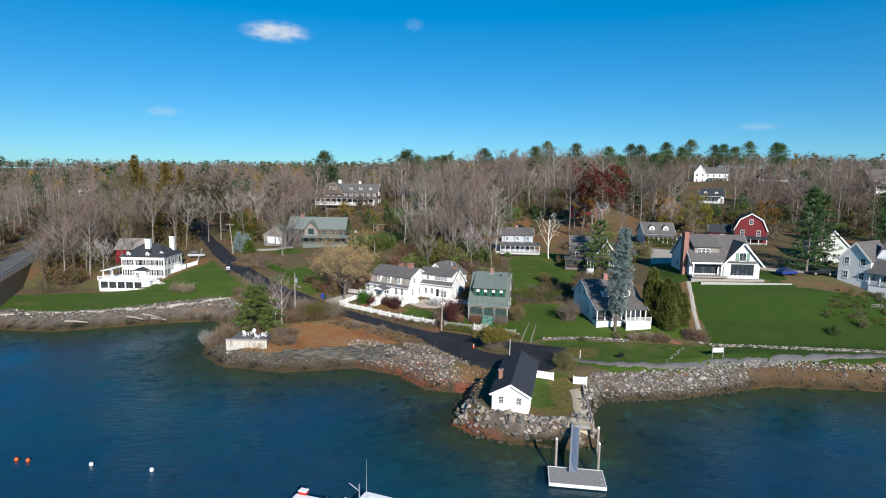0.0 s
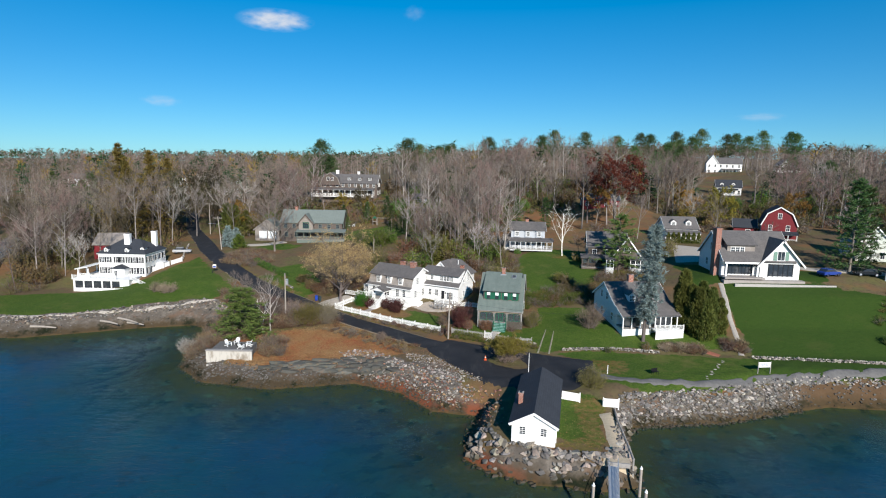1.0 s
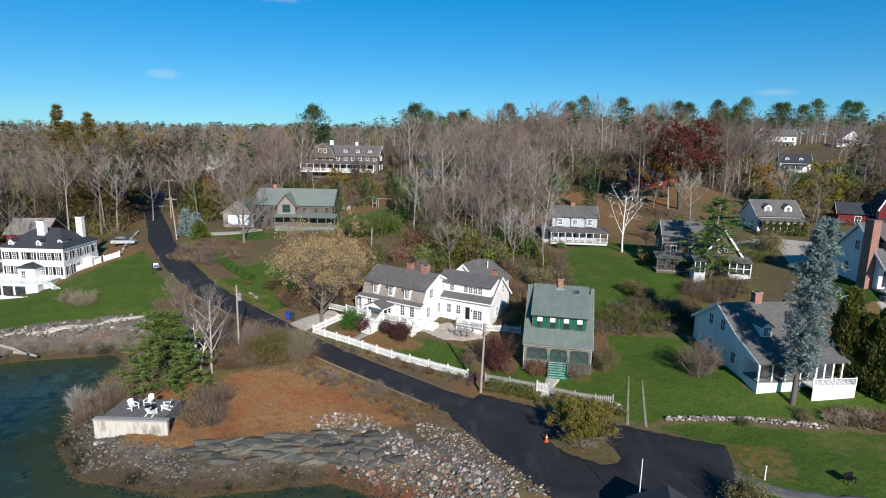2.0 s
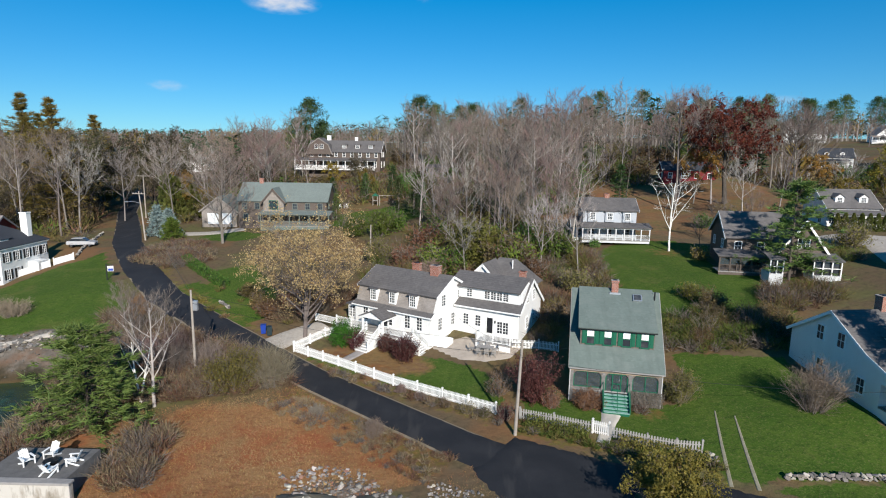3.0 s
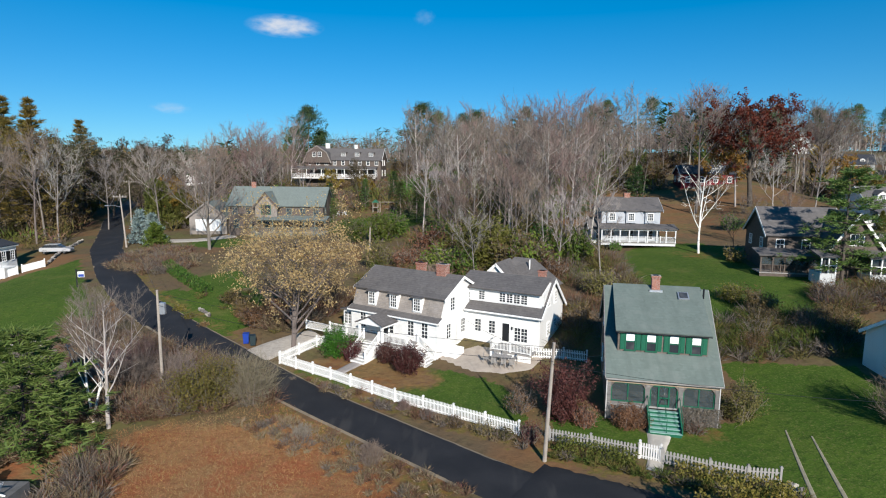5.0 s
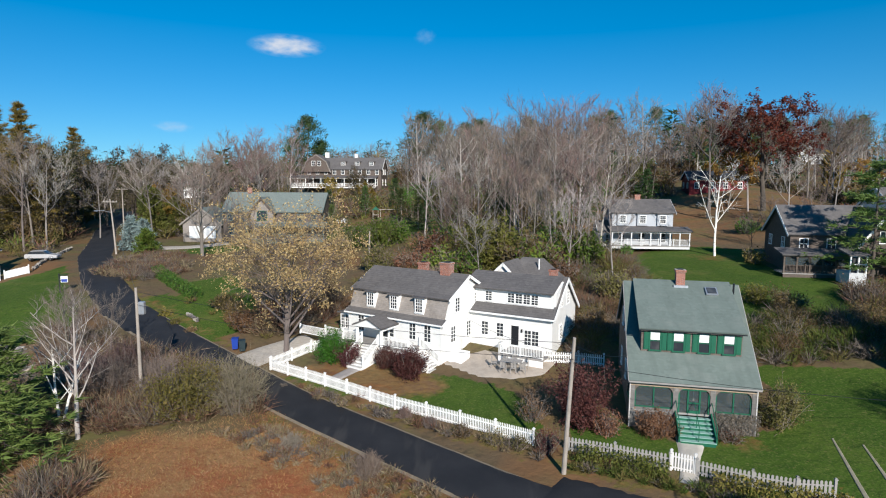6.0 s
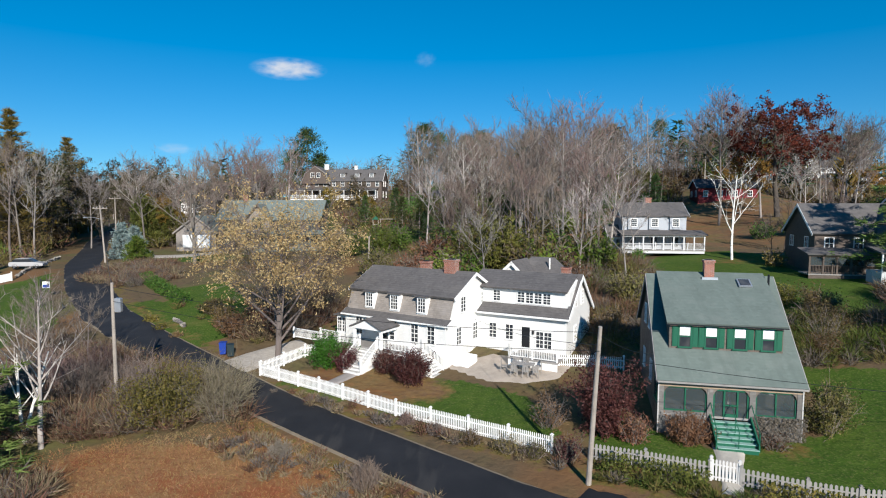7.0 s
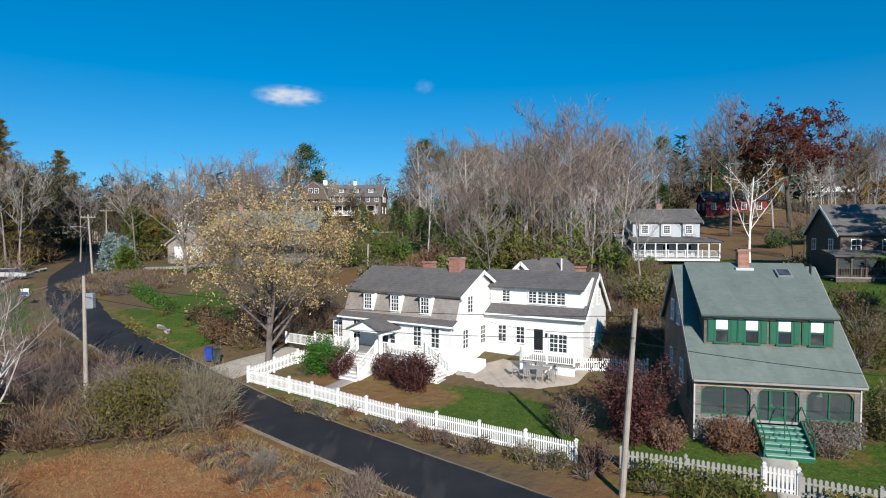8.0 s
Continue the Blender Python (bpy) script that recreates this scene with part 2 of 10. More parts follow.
BLACK_PAINT = plain("black_paint", (0.012, 0.013, 0.016), 0.4, grain=0.1)
IRON = plain("black_iron", (0.02, 0.02, 0.022), 0.5, 0.6, grain=0.1)
ALU = plain("grey_aluminium", (0.55, 0.57, 0.6), 0.4, 0.7, grain=0.1)
CONCRETE = plain("pale_concrete", (0.5, 0.46, 0.4), 0.9, grain=0.35, scale=1.2, spec=0.2)
FLAGSTONE = plain("grey_flagstone", (0.33, 0.3, 0.28), 0.9, grain=0.3, scale=1.5, spec=0.2)
STONE_STEP = plain("granite_block", (0.4, 0.38, 0.36), 0.85, grain=0.3, scale=2.0)
WEATHERED = plain("weathered_grey_wood", (0.3, 0.285, 0.27), 0.85, grain=0.3, scale=2.5, spec=0.2)
POLE_WOOD = plain("bleached_pole_wood", (0.34, 0.3, 0.26), 0.85, grain=0.4, scale=2.0, spec=0.2)
BIN_BLUE = plain("blue_plastic", (0.015, 0.05, 0.3), 0.4, grain=0.05)
BIN_DARK = plain("dark_green_plastic", (0.02, 0.035, 0.04), 0.45, grain=0.05)
CONE_ORANGE = plain("orange_plastic", (0.7, 0.1, 0.02), 0.5, grain=0.05)
RUST = plain("rusted_steel", (0.2, 0.09, 0.05), 0.9, 0.2, grain=0.4)
GRAVEL = plain("pale_gravel", (0.42, 0.38, 0.33), 0.95, grain=0.4, scale=3.0, spec=0.1)
GRAVEL_GREY = plain("grey_gravel", (0.15, 0.145, 0.14), 0.95, grain=0.4, scale=2.0, spec=0.1)
BRICK_PATH = plain("red_brick_path", (0.3, 0.12, 0.08), 0.9, grain=0.4, scale=4.0, spec=0.1)


def brick_material():
    m = Mat("red_brick", (0.3, 0.105, 0.065), 0.85, spec=0.2)
    t = m.n.new("ShaderNodeTexBrick")
    t.inputs["Scale"].default_value = 1.0
    t.inputs["Brick Width"].default_value, t.inputs["Row Height"].default_value, t.inputs["Mortar Size"].default_value = 0.22, 0.075, 0.008
    t.inputs["Color1"].default_value = (0.34, 0.12, 0.075, 1)
    t.inputs["Color2"].default_value = (0.22, 0.075, 0.05, 1)
    t.inputs["Mortar"].default_value = (0.42, 0.38, 0.34, 1)
    s = m.n.new("ShaderNodeSeparateXYZ")
    c = m.n.new("ShaderNodeCombineXYZ")
    m.l.new(m.n.new("ShaderNodeTexCoord").outputs["Object"], s.inputs[0])
    m.l.new(m.math("ADD", s.outputs[0], s.outputs[1]), c.inputs[0])
    m.l.new(s.outputs[2], c.inputs[1])
    m.l.new(c.outputs[0], t.inputs["Vector"])
    m.mix(t.outputs["Color"], 1.0)
    m.mix((0.1, 0.06, 0.05), m.ramp(m.noise(3, 5), 0.5, 0.8, 0, 0.5))
    m.relief(t.outputs["Fac"], 0.4, -0.01)
    return m.done()


BRICK = brick_material()


def glass_material():
    """Dark window glass: a room's gloom behind a mirror-smooth pane."""
    m = Mat("window_glass", (0.03, 0.035, 0.042), 0.04, spec=0.7)
    m.mix((0.1, 0.1, 0.1), m.ramp(m.noise(0.9, 2), 0.5, 0.7, 0, 0.6))
    m.relief(m.noise(0.7, 1), 0.02, 0.05)
    return m.done()


GLASS = glass_material()


def screen_material():
    """Fine insect screen, half seen through."""
    m = Mat("insect_screen", (0.075, 0.095, 0.1), 0.3, spec=0.4)
    out = m.n["Material Output"]
    mix, see = m.n.new("ShaderNodeMixShader"), m.n.new("ShaderNodeBsdfTransparent")
    m.done()
    mix.inputs[0].default_value = 0.42
    m.l.new(see.outputs[0], mix.inputs[1])
    m.l.new(m.b.outputs[0], mix.inputs[2])
    m.l.new(mix.outputs[0], out.inputs["Surface"])
    return m.m


SCREEN = screen_material()


def asphalt_material():
    m = Mat("fresh_asphalt", (0.018, 0.019, 0.022), 0.75, spec=0.25)
    m.mix((0.034, 0.034, 0.037), m.ramp(m.noise(0.35, 5), 0.4, 0.75, 0, 0.8))
    m.mix((0.05, 0.048, 0.045), m.ramp(m.noise(14, 5), 0.55, 0.8, 0, 0.5))
    m.mix((0.055, 0.052, 0.05), m.ramp(m.noise(0.22, 3, (3, 0.6, 1)), 0.56, 0.66, 0, 0.5))
    m.relief(m.noise(30, 4), 0.25, 0.02)
    return m.done()


ASPHALT = asphalt_material()


def bark(name, color, birch=False):
    m = Mat(name, color, 0.9, spec=0.15)
    m.vary(0.34)
    m.mix(tuple(c * 0.5 for c in color), m.ramp(m.noise(3.0, 6, (1, 1, 0.25)), 0.45, 0.7, 0, 0.7))
    if birch:
        m.mix((0.05, 0.045, 0.04), m.ramp(m.noise(2.0, 4, (0.4, 0.4, 3)), 0.6, 0.7, 0, 0.7))
    m.relief(m.noise(7, 4, (1, 1, 0.2)), 0.5, 0.03)
    return m.done()


def foliage(name, color, other, amount=0.35, rough=0.6):
    """Leaves or needles: each leaf of its own tone, and a tone to each plant."""
    m = Mat(name, color, rough, spec=0.25)
    m.mix(other, m.ramp(m.geo.outputs["Random Per Island"], 0.35, 1.0, 0, 1))
    m.mix(tuple(c * 0.5 for c in color), m.ramp(m.noise(0.8, 3), 0.45, 0.75, 0, 0.6))
    m.vary(amount)
    m.done()
    out = m.n["Material Output"]
    mix, trans = m.n.new("ShaderNodeMixShader"), m.n.new("ShaderNodeBsdfTranslucent")
    m.l.new(m.color, trans.inputs["Color"])
    mix.inputs[0].default_value = 0.3
    m.l.new(m.b.outputs[0], mix.inputs[1])
    m.l.new(trans.outputs[0], mix.inputs[2])
    m.l.new(mix.outputs[0], out.inputs["Surface"])
    return m.m


BARK = bark("grey_brown_bark", (0.185, 0.16, 0.14))
BARK_PALE = bark("pale_grey_bark", (0.33, 0.3, 0.27))
BARK_BIRCH = bark("white_birch_bark", (0.7, 0.67, 0.62), True)
BARK_DARK = bark("dark_bark", (0.085, 0.07, 0.06))
TWIG = bark("brown_grey_twigs", (0.19, 0.156, 0.132))
TWIG_RED = bark("reddish_twigs", (0.2, 0.142, 0.12))
TWIG_TAN = bark("tan_twigs", (0.27, 0.215, 0.155))
TWIG_PALE = bark("pale_twigs", (0.33, 0.3, 0.275))
NEEDLE = foliage("pine_needles", (0.065, 0.115, 0.035), (0.13, 0.18, 0.06))
NEEDLE_LIGHT = foliage("sunny_pine_needles", (0.12, 0.19, 0.045), (0.22, 0.29, 0.08), 0.1)
NEEDLE_BLUE = foliage("blue_spruce_needles", (0.2, 0.27, 0.26), (0.36, 0.44, 0.42), 0.15)
NEEDLE_DARK = foliage("dark_spruce_needles", (0.022, 0.05, 0.03), (0.05, 0.085, 0.05))
ARBOR = foliage("arborvitae_sprays", (0.095, 0.115, 0.025), (0.165, 0.175, 0.045), 0.2)
LARCH = foliage("golden_larch_needles", (0.23, 0.165, 0.04), (0.11, 0.11, 0.035), 0.15)
LEAF_TAN = foliage("tan_yellow_leaves", (0.42, 0.285, 0.125), (0.6, 0.47, 0.24), 0.1)
LEAF_GOLD = foliage("golden_leaves", (0.3, 0.2, 0.035), (0.2, 0.17, 0.04))
LEAF_RUST = foliage("rust_red_leaves", (0.15, 0.042, 0.02), (0.23, 0.08, 0.035))
LEAF_WINE = foliage("wine_red_leaves", (0.08, 0.026, 0.026), (0.15, 0.055, 0.048), 0.15)
LEAF_GREEN = foliage("green_leaves", (0.08, 0.15, 0.022), (0.16, 0.2, 0.04))
LEAF_BRIGHT = foliage("bright_green_leaves", (0.048, 0.15, 0.013), (0.09, 0.21, 0.03), 0.12)
LEAF_LIME = foliage("yellow_green_leaves", (0.155, 0.16, 0.032), (0.24, 0.21, 0.05))
LEAF_OLIVE = foliage("olive_yellow_leaves", (0.16, 0.14, 0.035), (0.22, 0.19, 0.05))
LEAF_IVY = foliage("dark_ivy_leaves", (0.06, 0.058, 0.025), (0.11, 0.09, 0.04))
LEAF_BROWN = foliage("dry_brown_leaves", (0.17, 0.095, 0.045), (0.24, 0.15, 0.075))
LEAF_DULL = foliage("dull_olive_brown_leaves", (0.15, 0.125, 0.045), (0.22, 0.16, 0.065))
STRAW = foliage("dry_straw", (0.34, 0.24, 0.12), (0.26, 0.15, 0.06))

# ---------------------------------------------------------------- the lie of the land
# Waterline, then ground levels by columns (x) and rows (y) of a coarse survey.
SHORE = [(-900, 100), (-150, 108), (-93, 112), (-80, 111), (-71, 115), (-62, 119), (-52, 122), (-46, 118), (-45, 108), (-44, 99), (-38, 93), (-27, 91),
         (-15, 94), (-8, 91), (-3, 85), (3, 84), (1.5, 77), (1, 73), (4, 70), (9, 68), (15, 67), (19, 68), (20, 76), (22.5, 82), (35, 84), (46, 88), (52, 90),
         (70, 89), (110, 93), (900, 100)]
XS = np.array([-160, -85, -58, -28, 8, 30, 54, 75, 110, 175.0])
YS = np.array([100, 108, 116, 124, 138, 158, 190, 235, 330, 600.0])
LEVEL = np.array([[2.0, 2.2, 2.5, 2.8, 3.4, 4.2, 5.4, 7.5, 13, 24],
                  [2.0, 2.2, 2.5, 2.8, 3.0, 7.5, 9.0, 12, 18, 25],
                  [1.8, 2.0, 2.3, 3.2, 5.9, 8.0, 10, 14, 22, 26],
                  [1.7, 2.3, 3.0, 3.8, 6.0, 8.5, 11, 18.5, 26, 28],
                  [2.9, 3.4, 4.1, 5.0, 7.8, 10, 13, 20, 27, 29],
                  [3.7, 5.5, 6.4, 7.8, 9.7, 11, 14, 22, 29, 31],
                  [4.0, 6.1, 9.7, 12.3, 12.6, 13.9, 17, 24, 31, 33],
                  [4.0, 6.4, 10.3, 12.2, 12.8, 13.7, 15, 18.5, 28, 34],
                  [4.5, 7.0, 9.5, 11, 13, 14.5, 16, 19, 28, 36],
                  [4.5, 7.0, 9.5, 11, 13, 16, 21, 26.5, 31, 37]])


def level(x, y):
    i = np.clip(np.searchsorted(XS, x) - 1, 0, len(XS) - 2)
    j = np.clip(np.searchsorted(YS, y) - 1, 0, len(YS) - 2)
    u = np.clip((x - XS[i]) / (XS[i + 1] - XS[i]), 0, 1)
    v = np.clip((y - YS[j]) / (YS[j + 1] - YS[j]), 0, 1)
    u = u * u * (3 - 2 * u)
    return LEVEL[i, j] * (1 - u) * (1 - v) + LEVEL[i + 1, j] * u * (1 - v) + LEVEL[i, j + 1] * (1 - u) * v + LEVEL[i + 1, j + 1] * u * v


def inside_of(x, y, polygon):
    """Whether points lie in a polygon, and their distance to its rim."""
    best, inside = np.full(x.shape, 1e9), np.zeros(x.shape, bool)
    for (ax, ay), (bx, by) in zip(polygon, polygon[1:] + polygon[:1]):
        dx, dy = bx - ax, by - ay
        k = np.clip(((x - ax) * dx + (y - ay) * dy) / (dx * dx + dy * dy + 1e-9), 0, 1)
        best = np.minimum(best, np.hypot(x - ax - k * dx, y - ay - k * dy))
        inside ^= (((ax <= x) & (x < bx)) | ((bx <= x) & (x < ax))) & (y > ay + (x - ax) * dy / (dx if abs(dx) > 1e-9 else 1e-9))
    return np.where(inside, best, -best)


def inland(x, y):
    """Metres inland of the waterline; minus out at sea."""
    return inside_of(x, y, SHORE + [(900, 9000), (-900, 9000)])


def wobble(x, y, scale, seed=0.0):
    """Cheap smooth noise from a few waves, about -1 to 1."""
    s = 0
    for k in range(1, 6):
        a = 1.7 * k + seed
        s = s + np.sin((x * math.cos(a * 2.3) + y * math.sin(a * 2.3)) * k ** 0.8 / scale + a * 3.1) / k ** 0.6
    return s / 2.6


def height(x, y):
    x, y = np.asarray(x, float), np.asarray(y, float)
    d = inland(x, y)
    pier = np.clip((85 - y) / 4, 0, 1) * np.clip((x - 2) / 3, 0, 1) * np.clip((22 - x) / 2, 0, 1)      # the built-up pier drops steeply
    up = np.clip(d / (6.0 - 4.2 * pier), 0, 1)
    up = up * (2 - up)
    rough = np.clip(d / 1.5, 0, 1) * np.clip((9 - d) / 4, 0, 1)
    rocky = rough * (0.22 * wobble(x, y, 0.9) + 0.18 * wobble(x, y, 0.42, 2.0))
    far = np.clip((y - 330) / 400, 0, 1) * 9 * wobble(x, y, 260, 1.0)
    land = level(x, y)
    land = land + pier * (np.minimum(land, 2.55) - land)
    return np.where(d > 0, land * up + rocky * (1 - 0.7 * pier) + far, np.maximum(d * 0.22, -4))


GRID = height(*np.meshgrid(np.arange(-140, 141, 0.75), np.arange(60, 262, 0.75)))


def ground(x, y):
    """Height of the ground at one place."""
    u, v = (x + 140) / 0.75, (y - 60) / 0.75
    i, j = int(u), int(v)
    if u < 0 or v < 0 or j + 1 >= GRID.shape[0] or i + 1 >= GRID.shape[1]:
        return float(height(np.array([x]), np.array([y]))[0])
    u, v = u - i, v - j
    return float((GRID[j, i] * (1 - u) + GRID[j, i + 1] * u) * (1 - v) + (GRID[j + 1, i] * (1 - u) + GRID[j + 1, i + 1] * u) * v)


LAWNS = [
    [(-150, 114), (-95, 116), (-71, 119), (-60, 123), (-52, 126), (-48, 133), (-57, 144), (-66, 156), (-69, 150), (-73, 139), (-86, 134), (-97, 131), (-115, 128), (-150, 124)],
    [(-22, 121.5), (-3, 110.5), (-2, 112.5), (-3.5, 118), (-8, 120.6), (-19, 126)],
    [(0, 109.5), (12, 105), (13, 101.5), (24, 101.5), (44, 101.5), (46, 112), (33, 109), (27, 106), (25, 118), (16, 121), (13.5, 112), (6, 110.8), (1.5, 116), (-0.5, 113)],
    [(13, 127), (18, 124), (30, 127), (39, 134), (42, 140), (37, 138), (29, 141), (29, 148), (33, 156), (28, 160), (18, 158.5), (13, 150), (12, 138)],
    [(46, 98.5), (120, 96), (120, 108), (92, 112), (72, 118), (69, 121), (50, 121.5), (48, 110)],
    [(45.5, 121), (50.5, 121.5), (51, 134), (46, 136)],
    [(-47.5, 139.5), (-43.4, 143), (-33, 132.8), (-31, 128.6), (-33.5, 128.5), (-41, 134.5)],
    [(50, 122), (70, 121.5), (74, 128), (66, 130), (50, 128)],
    [(15, 101.2), (45, 98.5), (110, 95.5), (110, 94), (50, 92), (34, 86.6), (26, 86), (20.5, 88.5), (20.5, 96)],
    [(-36.5, 132.5), (-43.8, 147.5), (-39, 151), (-33, 143), (-29.5, 136), (-28.6, 132), (-32.3, 129.8)],
    [(11, 73.5), (18, 70.5), (18.6, 84), (11, 86)],
    [(-33, 177), (-20, 178), (-14, 190), (-22, 197), (-33, 190)],
    [(-56, 166), (-46, 165), (-43, 171), (-53, 174)],
    [(70, 104), (110, 101), (110, 116), (84, 117)],
]
TRACK_AREAS = [[(-36, 97), (-28, 94.5), (-16, 97), (-8, 101), (-14, 108), (-20, 113.5), (-25, 112.5), (-30.5, 111), (-33, 106)],
               [(8, 70.5), (18.3, 69.5), (18.5, 84), (9, 86)]]
RUSSET = [[(14, 168), (40, 160), (60, 176), (64, 204), (20, 206), (8, 186)], [(-45, 205), (-20, 200), (-18, 224), (-48, 226)], [(22, 150.5), (25, 149.5), (29, 152), (27, 155), (23, 154.5)], [(-41, 101), (-33, 101.5), (-32.5, 107), (-39, 107)]]
VERGES = [[(-22, 122.9), (-14, 117.4), (-9.6, 117.6), (-8.2, 119.6), (-11, 122), (-18, 126)], [(20.5, 97.6), (26, 97), (24.6, 91.4), (20.2, 90.6)], [(8.4, 110.2), (11.6, 109.6), (11.9, 111.4), (8.6, 112)], [(8.5, 69), (18.8, 68.5), (19, 84), (14.8, 84), (14.4, 74), (9, 71.6)], [(-25, 123), (-3, 110), (-3.6, 108.4), (-25.5, 120.5)], [(-2, 109.4), (12.6, 104.6), (13, 102), (4, 104.6), (-2.6, 107.6)], [(-22, 115.4), (-6, 103.8), (-8.5, 101), (-24, 112)], [(-47, 140), (-30, 127.4), (-29.5, 128.6), (-46, 142.2), (-57, 157), (-58, 154)]]


def build_ground():
    """One sheet of land and sea bed, fine near the village and coarse towards the horizon."""
    fx = np.concatenate([-np.geomspace(4500, 125, 26), np.arange(-120, -60, 1.5), np.arange(-60, 60, 0.75), np.arange(60, 121, 1.5), np.geomspace(125, 4500, 26)])
    fy = np.concatenate([[-400, -150, -50, 0, 30, 50], np.arange(58, 66, 2), np.arange(66, 135, 0.75), np.arange(135, 200, 1.5), np.arange(202, 300, 4), np.geomspace(305, 4600, 36)])
    X, Y = np.meshgrid(fx, fy)
    Z = height(X, Y)
    D = inland(X, Y)
    lawn = np.zeros(X.shape)
    for poly in LAWNS:
        lawn = np.maximum(lawn, np.clip(0.5 + (inside_of(X, Y, poly) + 0.5 * wobble(X, Y, 1.3)) / 0.9, 0, 1))
    dry = np.zeros(X.shape)
    for poly in TRACK_AREAS[:1]:
        dry = np.maximum(dry, np.clip(0.5 + (inside_of(X, Y, poly) + 0.9 * wobble(X, Y, 1.6, 3)) / 1.6, 0, 1))
    for poly in VERGES:
        mask = np.clip(0.5 + (inside_of(X, Y, poly) + 0.5 * wobble(X, Y, 1.1, 7)) / 0.8, 0, 1)
        dry = np.maximum(dry, 0.42 * mask)
        lawn = np.maximum(lawn, 0.55 * mask)
    worn = np.clip(0.5 + (inside_of(X, Y, VERGES[0]) + 0.7 * wobble(X, Y, 1.4, 9)) / 1.4, 0, 1)       # trodden grass before the white house
    lawn, dry = lawn * (1 - 0.55 * worn), np.maximum(dry, 0.6 * worn)
    for poly in RUSSET:
        dry = np.maximum(dry, (0.42 if poly[0][1] > 120 else 0.8) * np.clip(0.5 + (inside_of(X, Y, poly) + 2.0 * wobble(X, Y, 4.0, 2)) / 3.0, 0, 1))
    reach = np.where(X > 20, 3.3, np.where(X < -48, 6.5, np.where(X > 0, 2.5, np.where(X > -22, 7.5, 5.0))))
    rock = np.clip((reach + 1.1 * wobble(X, Y, 2.2, 5) - D) / 1.2, 0, 1)
    lawn = np.where(D > 3, lawn, 0) * (1 - rock)
    n, m = len(fy), len(fx)
    idx = np.arange(n * m).reshape(n, m)
    faces = np.stack([idx[:-1, :-1], idx[:-1, 1:], idx[1:, 1:], idx[1:, :-1]], -1).reshape(-1, 4)
    me = bpy.data.meshes.new("ground")
    me.from_pydata(np.stack([X, Y, Z], -1).reshape(-1, 3).tolist(), [], faces.tolist())
    me.polygons.foreach_set("use_smooth", [True] * len(me.polygons))
    cover = me.attributes.new("cover", "FLOAT_COLOR", "POINT")
    cover.data.foreach_set("color", np.stack([lawn, dry * (1 - rock), rock, np.ones_like(rock)], -1).astype(np.float32).ravel())
    m = Mat("coastal_ground", (0.125, 0.088, 0.052), 0.95, spec=0.12)      # leaf litter
    m.mix((0.13, 0.105, 0.05), m.ramp(m.noise(0.25, 5), 0.45, 0.7, 0, 0.8))
    m.mix((0.115, 0.115, 0.042), m.ramp(m.noise(0.14, 5), 0.48, 0.62, 0, 0.75))
    m.mix((0.06, 0.05, 0.03), m.ramp(m.noise(1.7, 5), 0.5, 0.75, 0, 0.8))
    m.mix((0.2, 0.1, 0.045), m.ramp(m.noise(0.09, 3), 0.52, 0.66, 0, 0.7))
    att = m.n.new("ShaderNodeAttribute")
    att.attribute_name = "cover"
    sep = m.n.new("ShaderNodeSeparateColor")
    m.l.new(att.outputs["Color"], sep.inputs[0])
    base = m.color

    def layered(start, *layers):
        m.color = m.n.new("ShaderNodeRGB").outputs[0]
        m.color.default_value = (*start, 1)
        for color, fac in layers:
            m.mix(color, fac)
        return m.color

    grass = layered((0.044, 0.088, 0.011), ((0.07, 0.11, 0.016), m.ramp(m.noise(0.3, 5), 0.4, 0.7, 0, 0.9)), ((0.03, 0.062, 0.009), m.ramp(m.noise(2.2, 5), 0.47, 0.68, 0, 0.8)),
                    ((0.17, 0.14, 0.05), m.ramp(m.noise(0.16, 6), 0.58, 0.72, 0, 0.5)), ((0.125, 0.15, 0.04), m.ramp(m.noise(7, 4), 0.5, 0.7, 0, 0.7)), ((0.2, 0.16, 0.07), m.ramp(m.noise(4.5, 6), 0.6, 0.72, 0, 0.6)),
                    ((0.026, 0.054, 0.009), m.ramp(m.axis(0), 44.5, 46.5, 0, 0.8)))      # darker sod on the hill lawn
    hay = layered((0.235, 0.12, 0.054), ((0.27, 0.155, 0.07), m.ramp(m.noise(0.5, 6, (1, 2.2, 1)), 0.42, 0.66, 0, 0.9)), ((0.12, 0.05, 0.025), m.ramp(m.noise(1.3, 5, (1, 2.4, 1)), 0.5, 0.72, 0, 0.8)),
                  ((0.33, 0.24, 0.13), m.ramp(m.noise(5, 4, (1, 2, 1)), 0.56, 0.75, 0, 0.7)), ((0.26, 0.07, 0.03), m.ramp(m.noise(0.21, 3), 0.52, 0.64, 0, 0.6)))
    stone = layered((0.115, 0.098, 0.082), ((0.19, 0.165, 0.14), m.ramp(m.noise(0.8, 6), 0.45, 0.68, 0, 0.9)), ((0.08, 0.07, 0.055), m.ramp(m.noise(2.6, 6), 0.5, 0.66, 0, 0.85)),
                    ((0.17, 0.085, 0.045), m.ramp(m.noise(0.35, 5), 0.54, 0.68, 0, 0.45)))
    m.mix((0.1, 0.058, 0.028), m.ramp(m.axis(0), 44, 50, 0, 0.85))
    stone = m.color
    wet = m.ramp(m.math("ADD", m.axis(2), m.ramp(m.noise(0.6, 5), 0.2, 0.8, -0.6, 0.6)), 0.5, 1.7, 1, 0)
    m.color = stone
    m.mix((0.06, 0.042, 0.022), m.math("MULTIPLY", wet, 0.9))
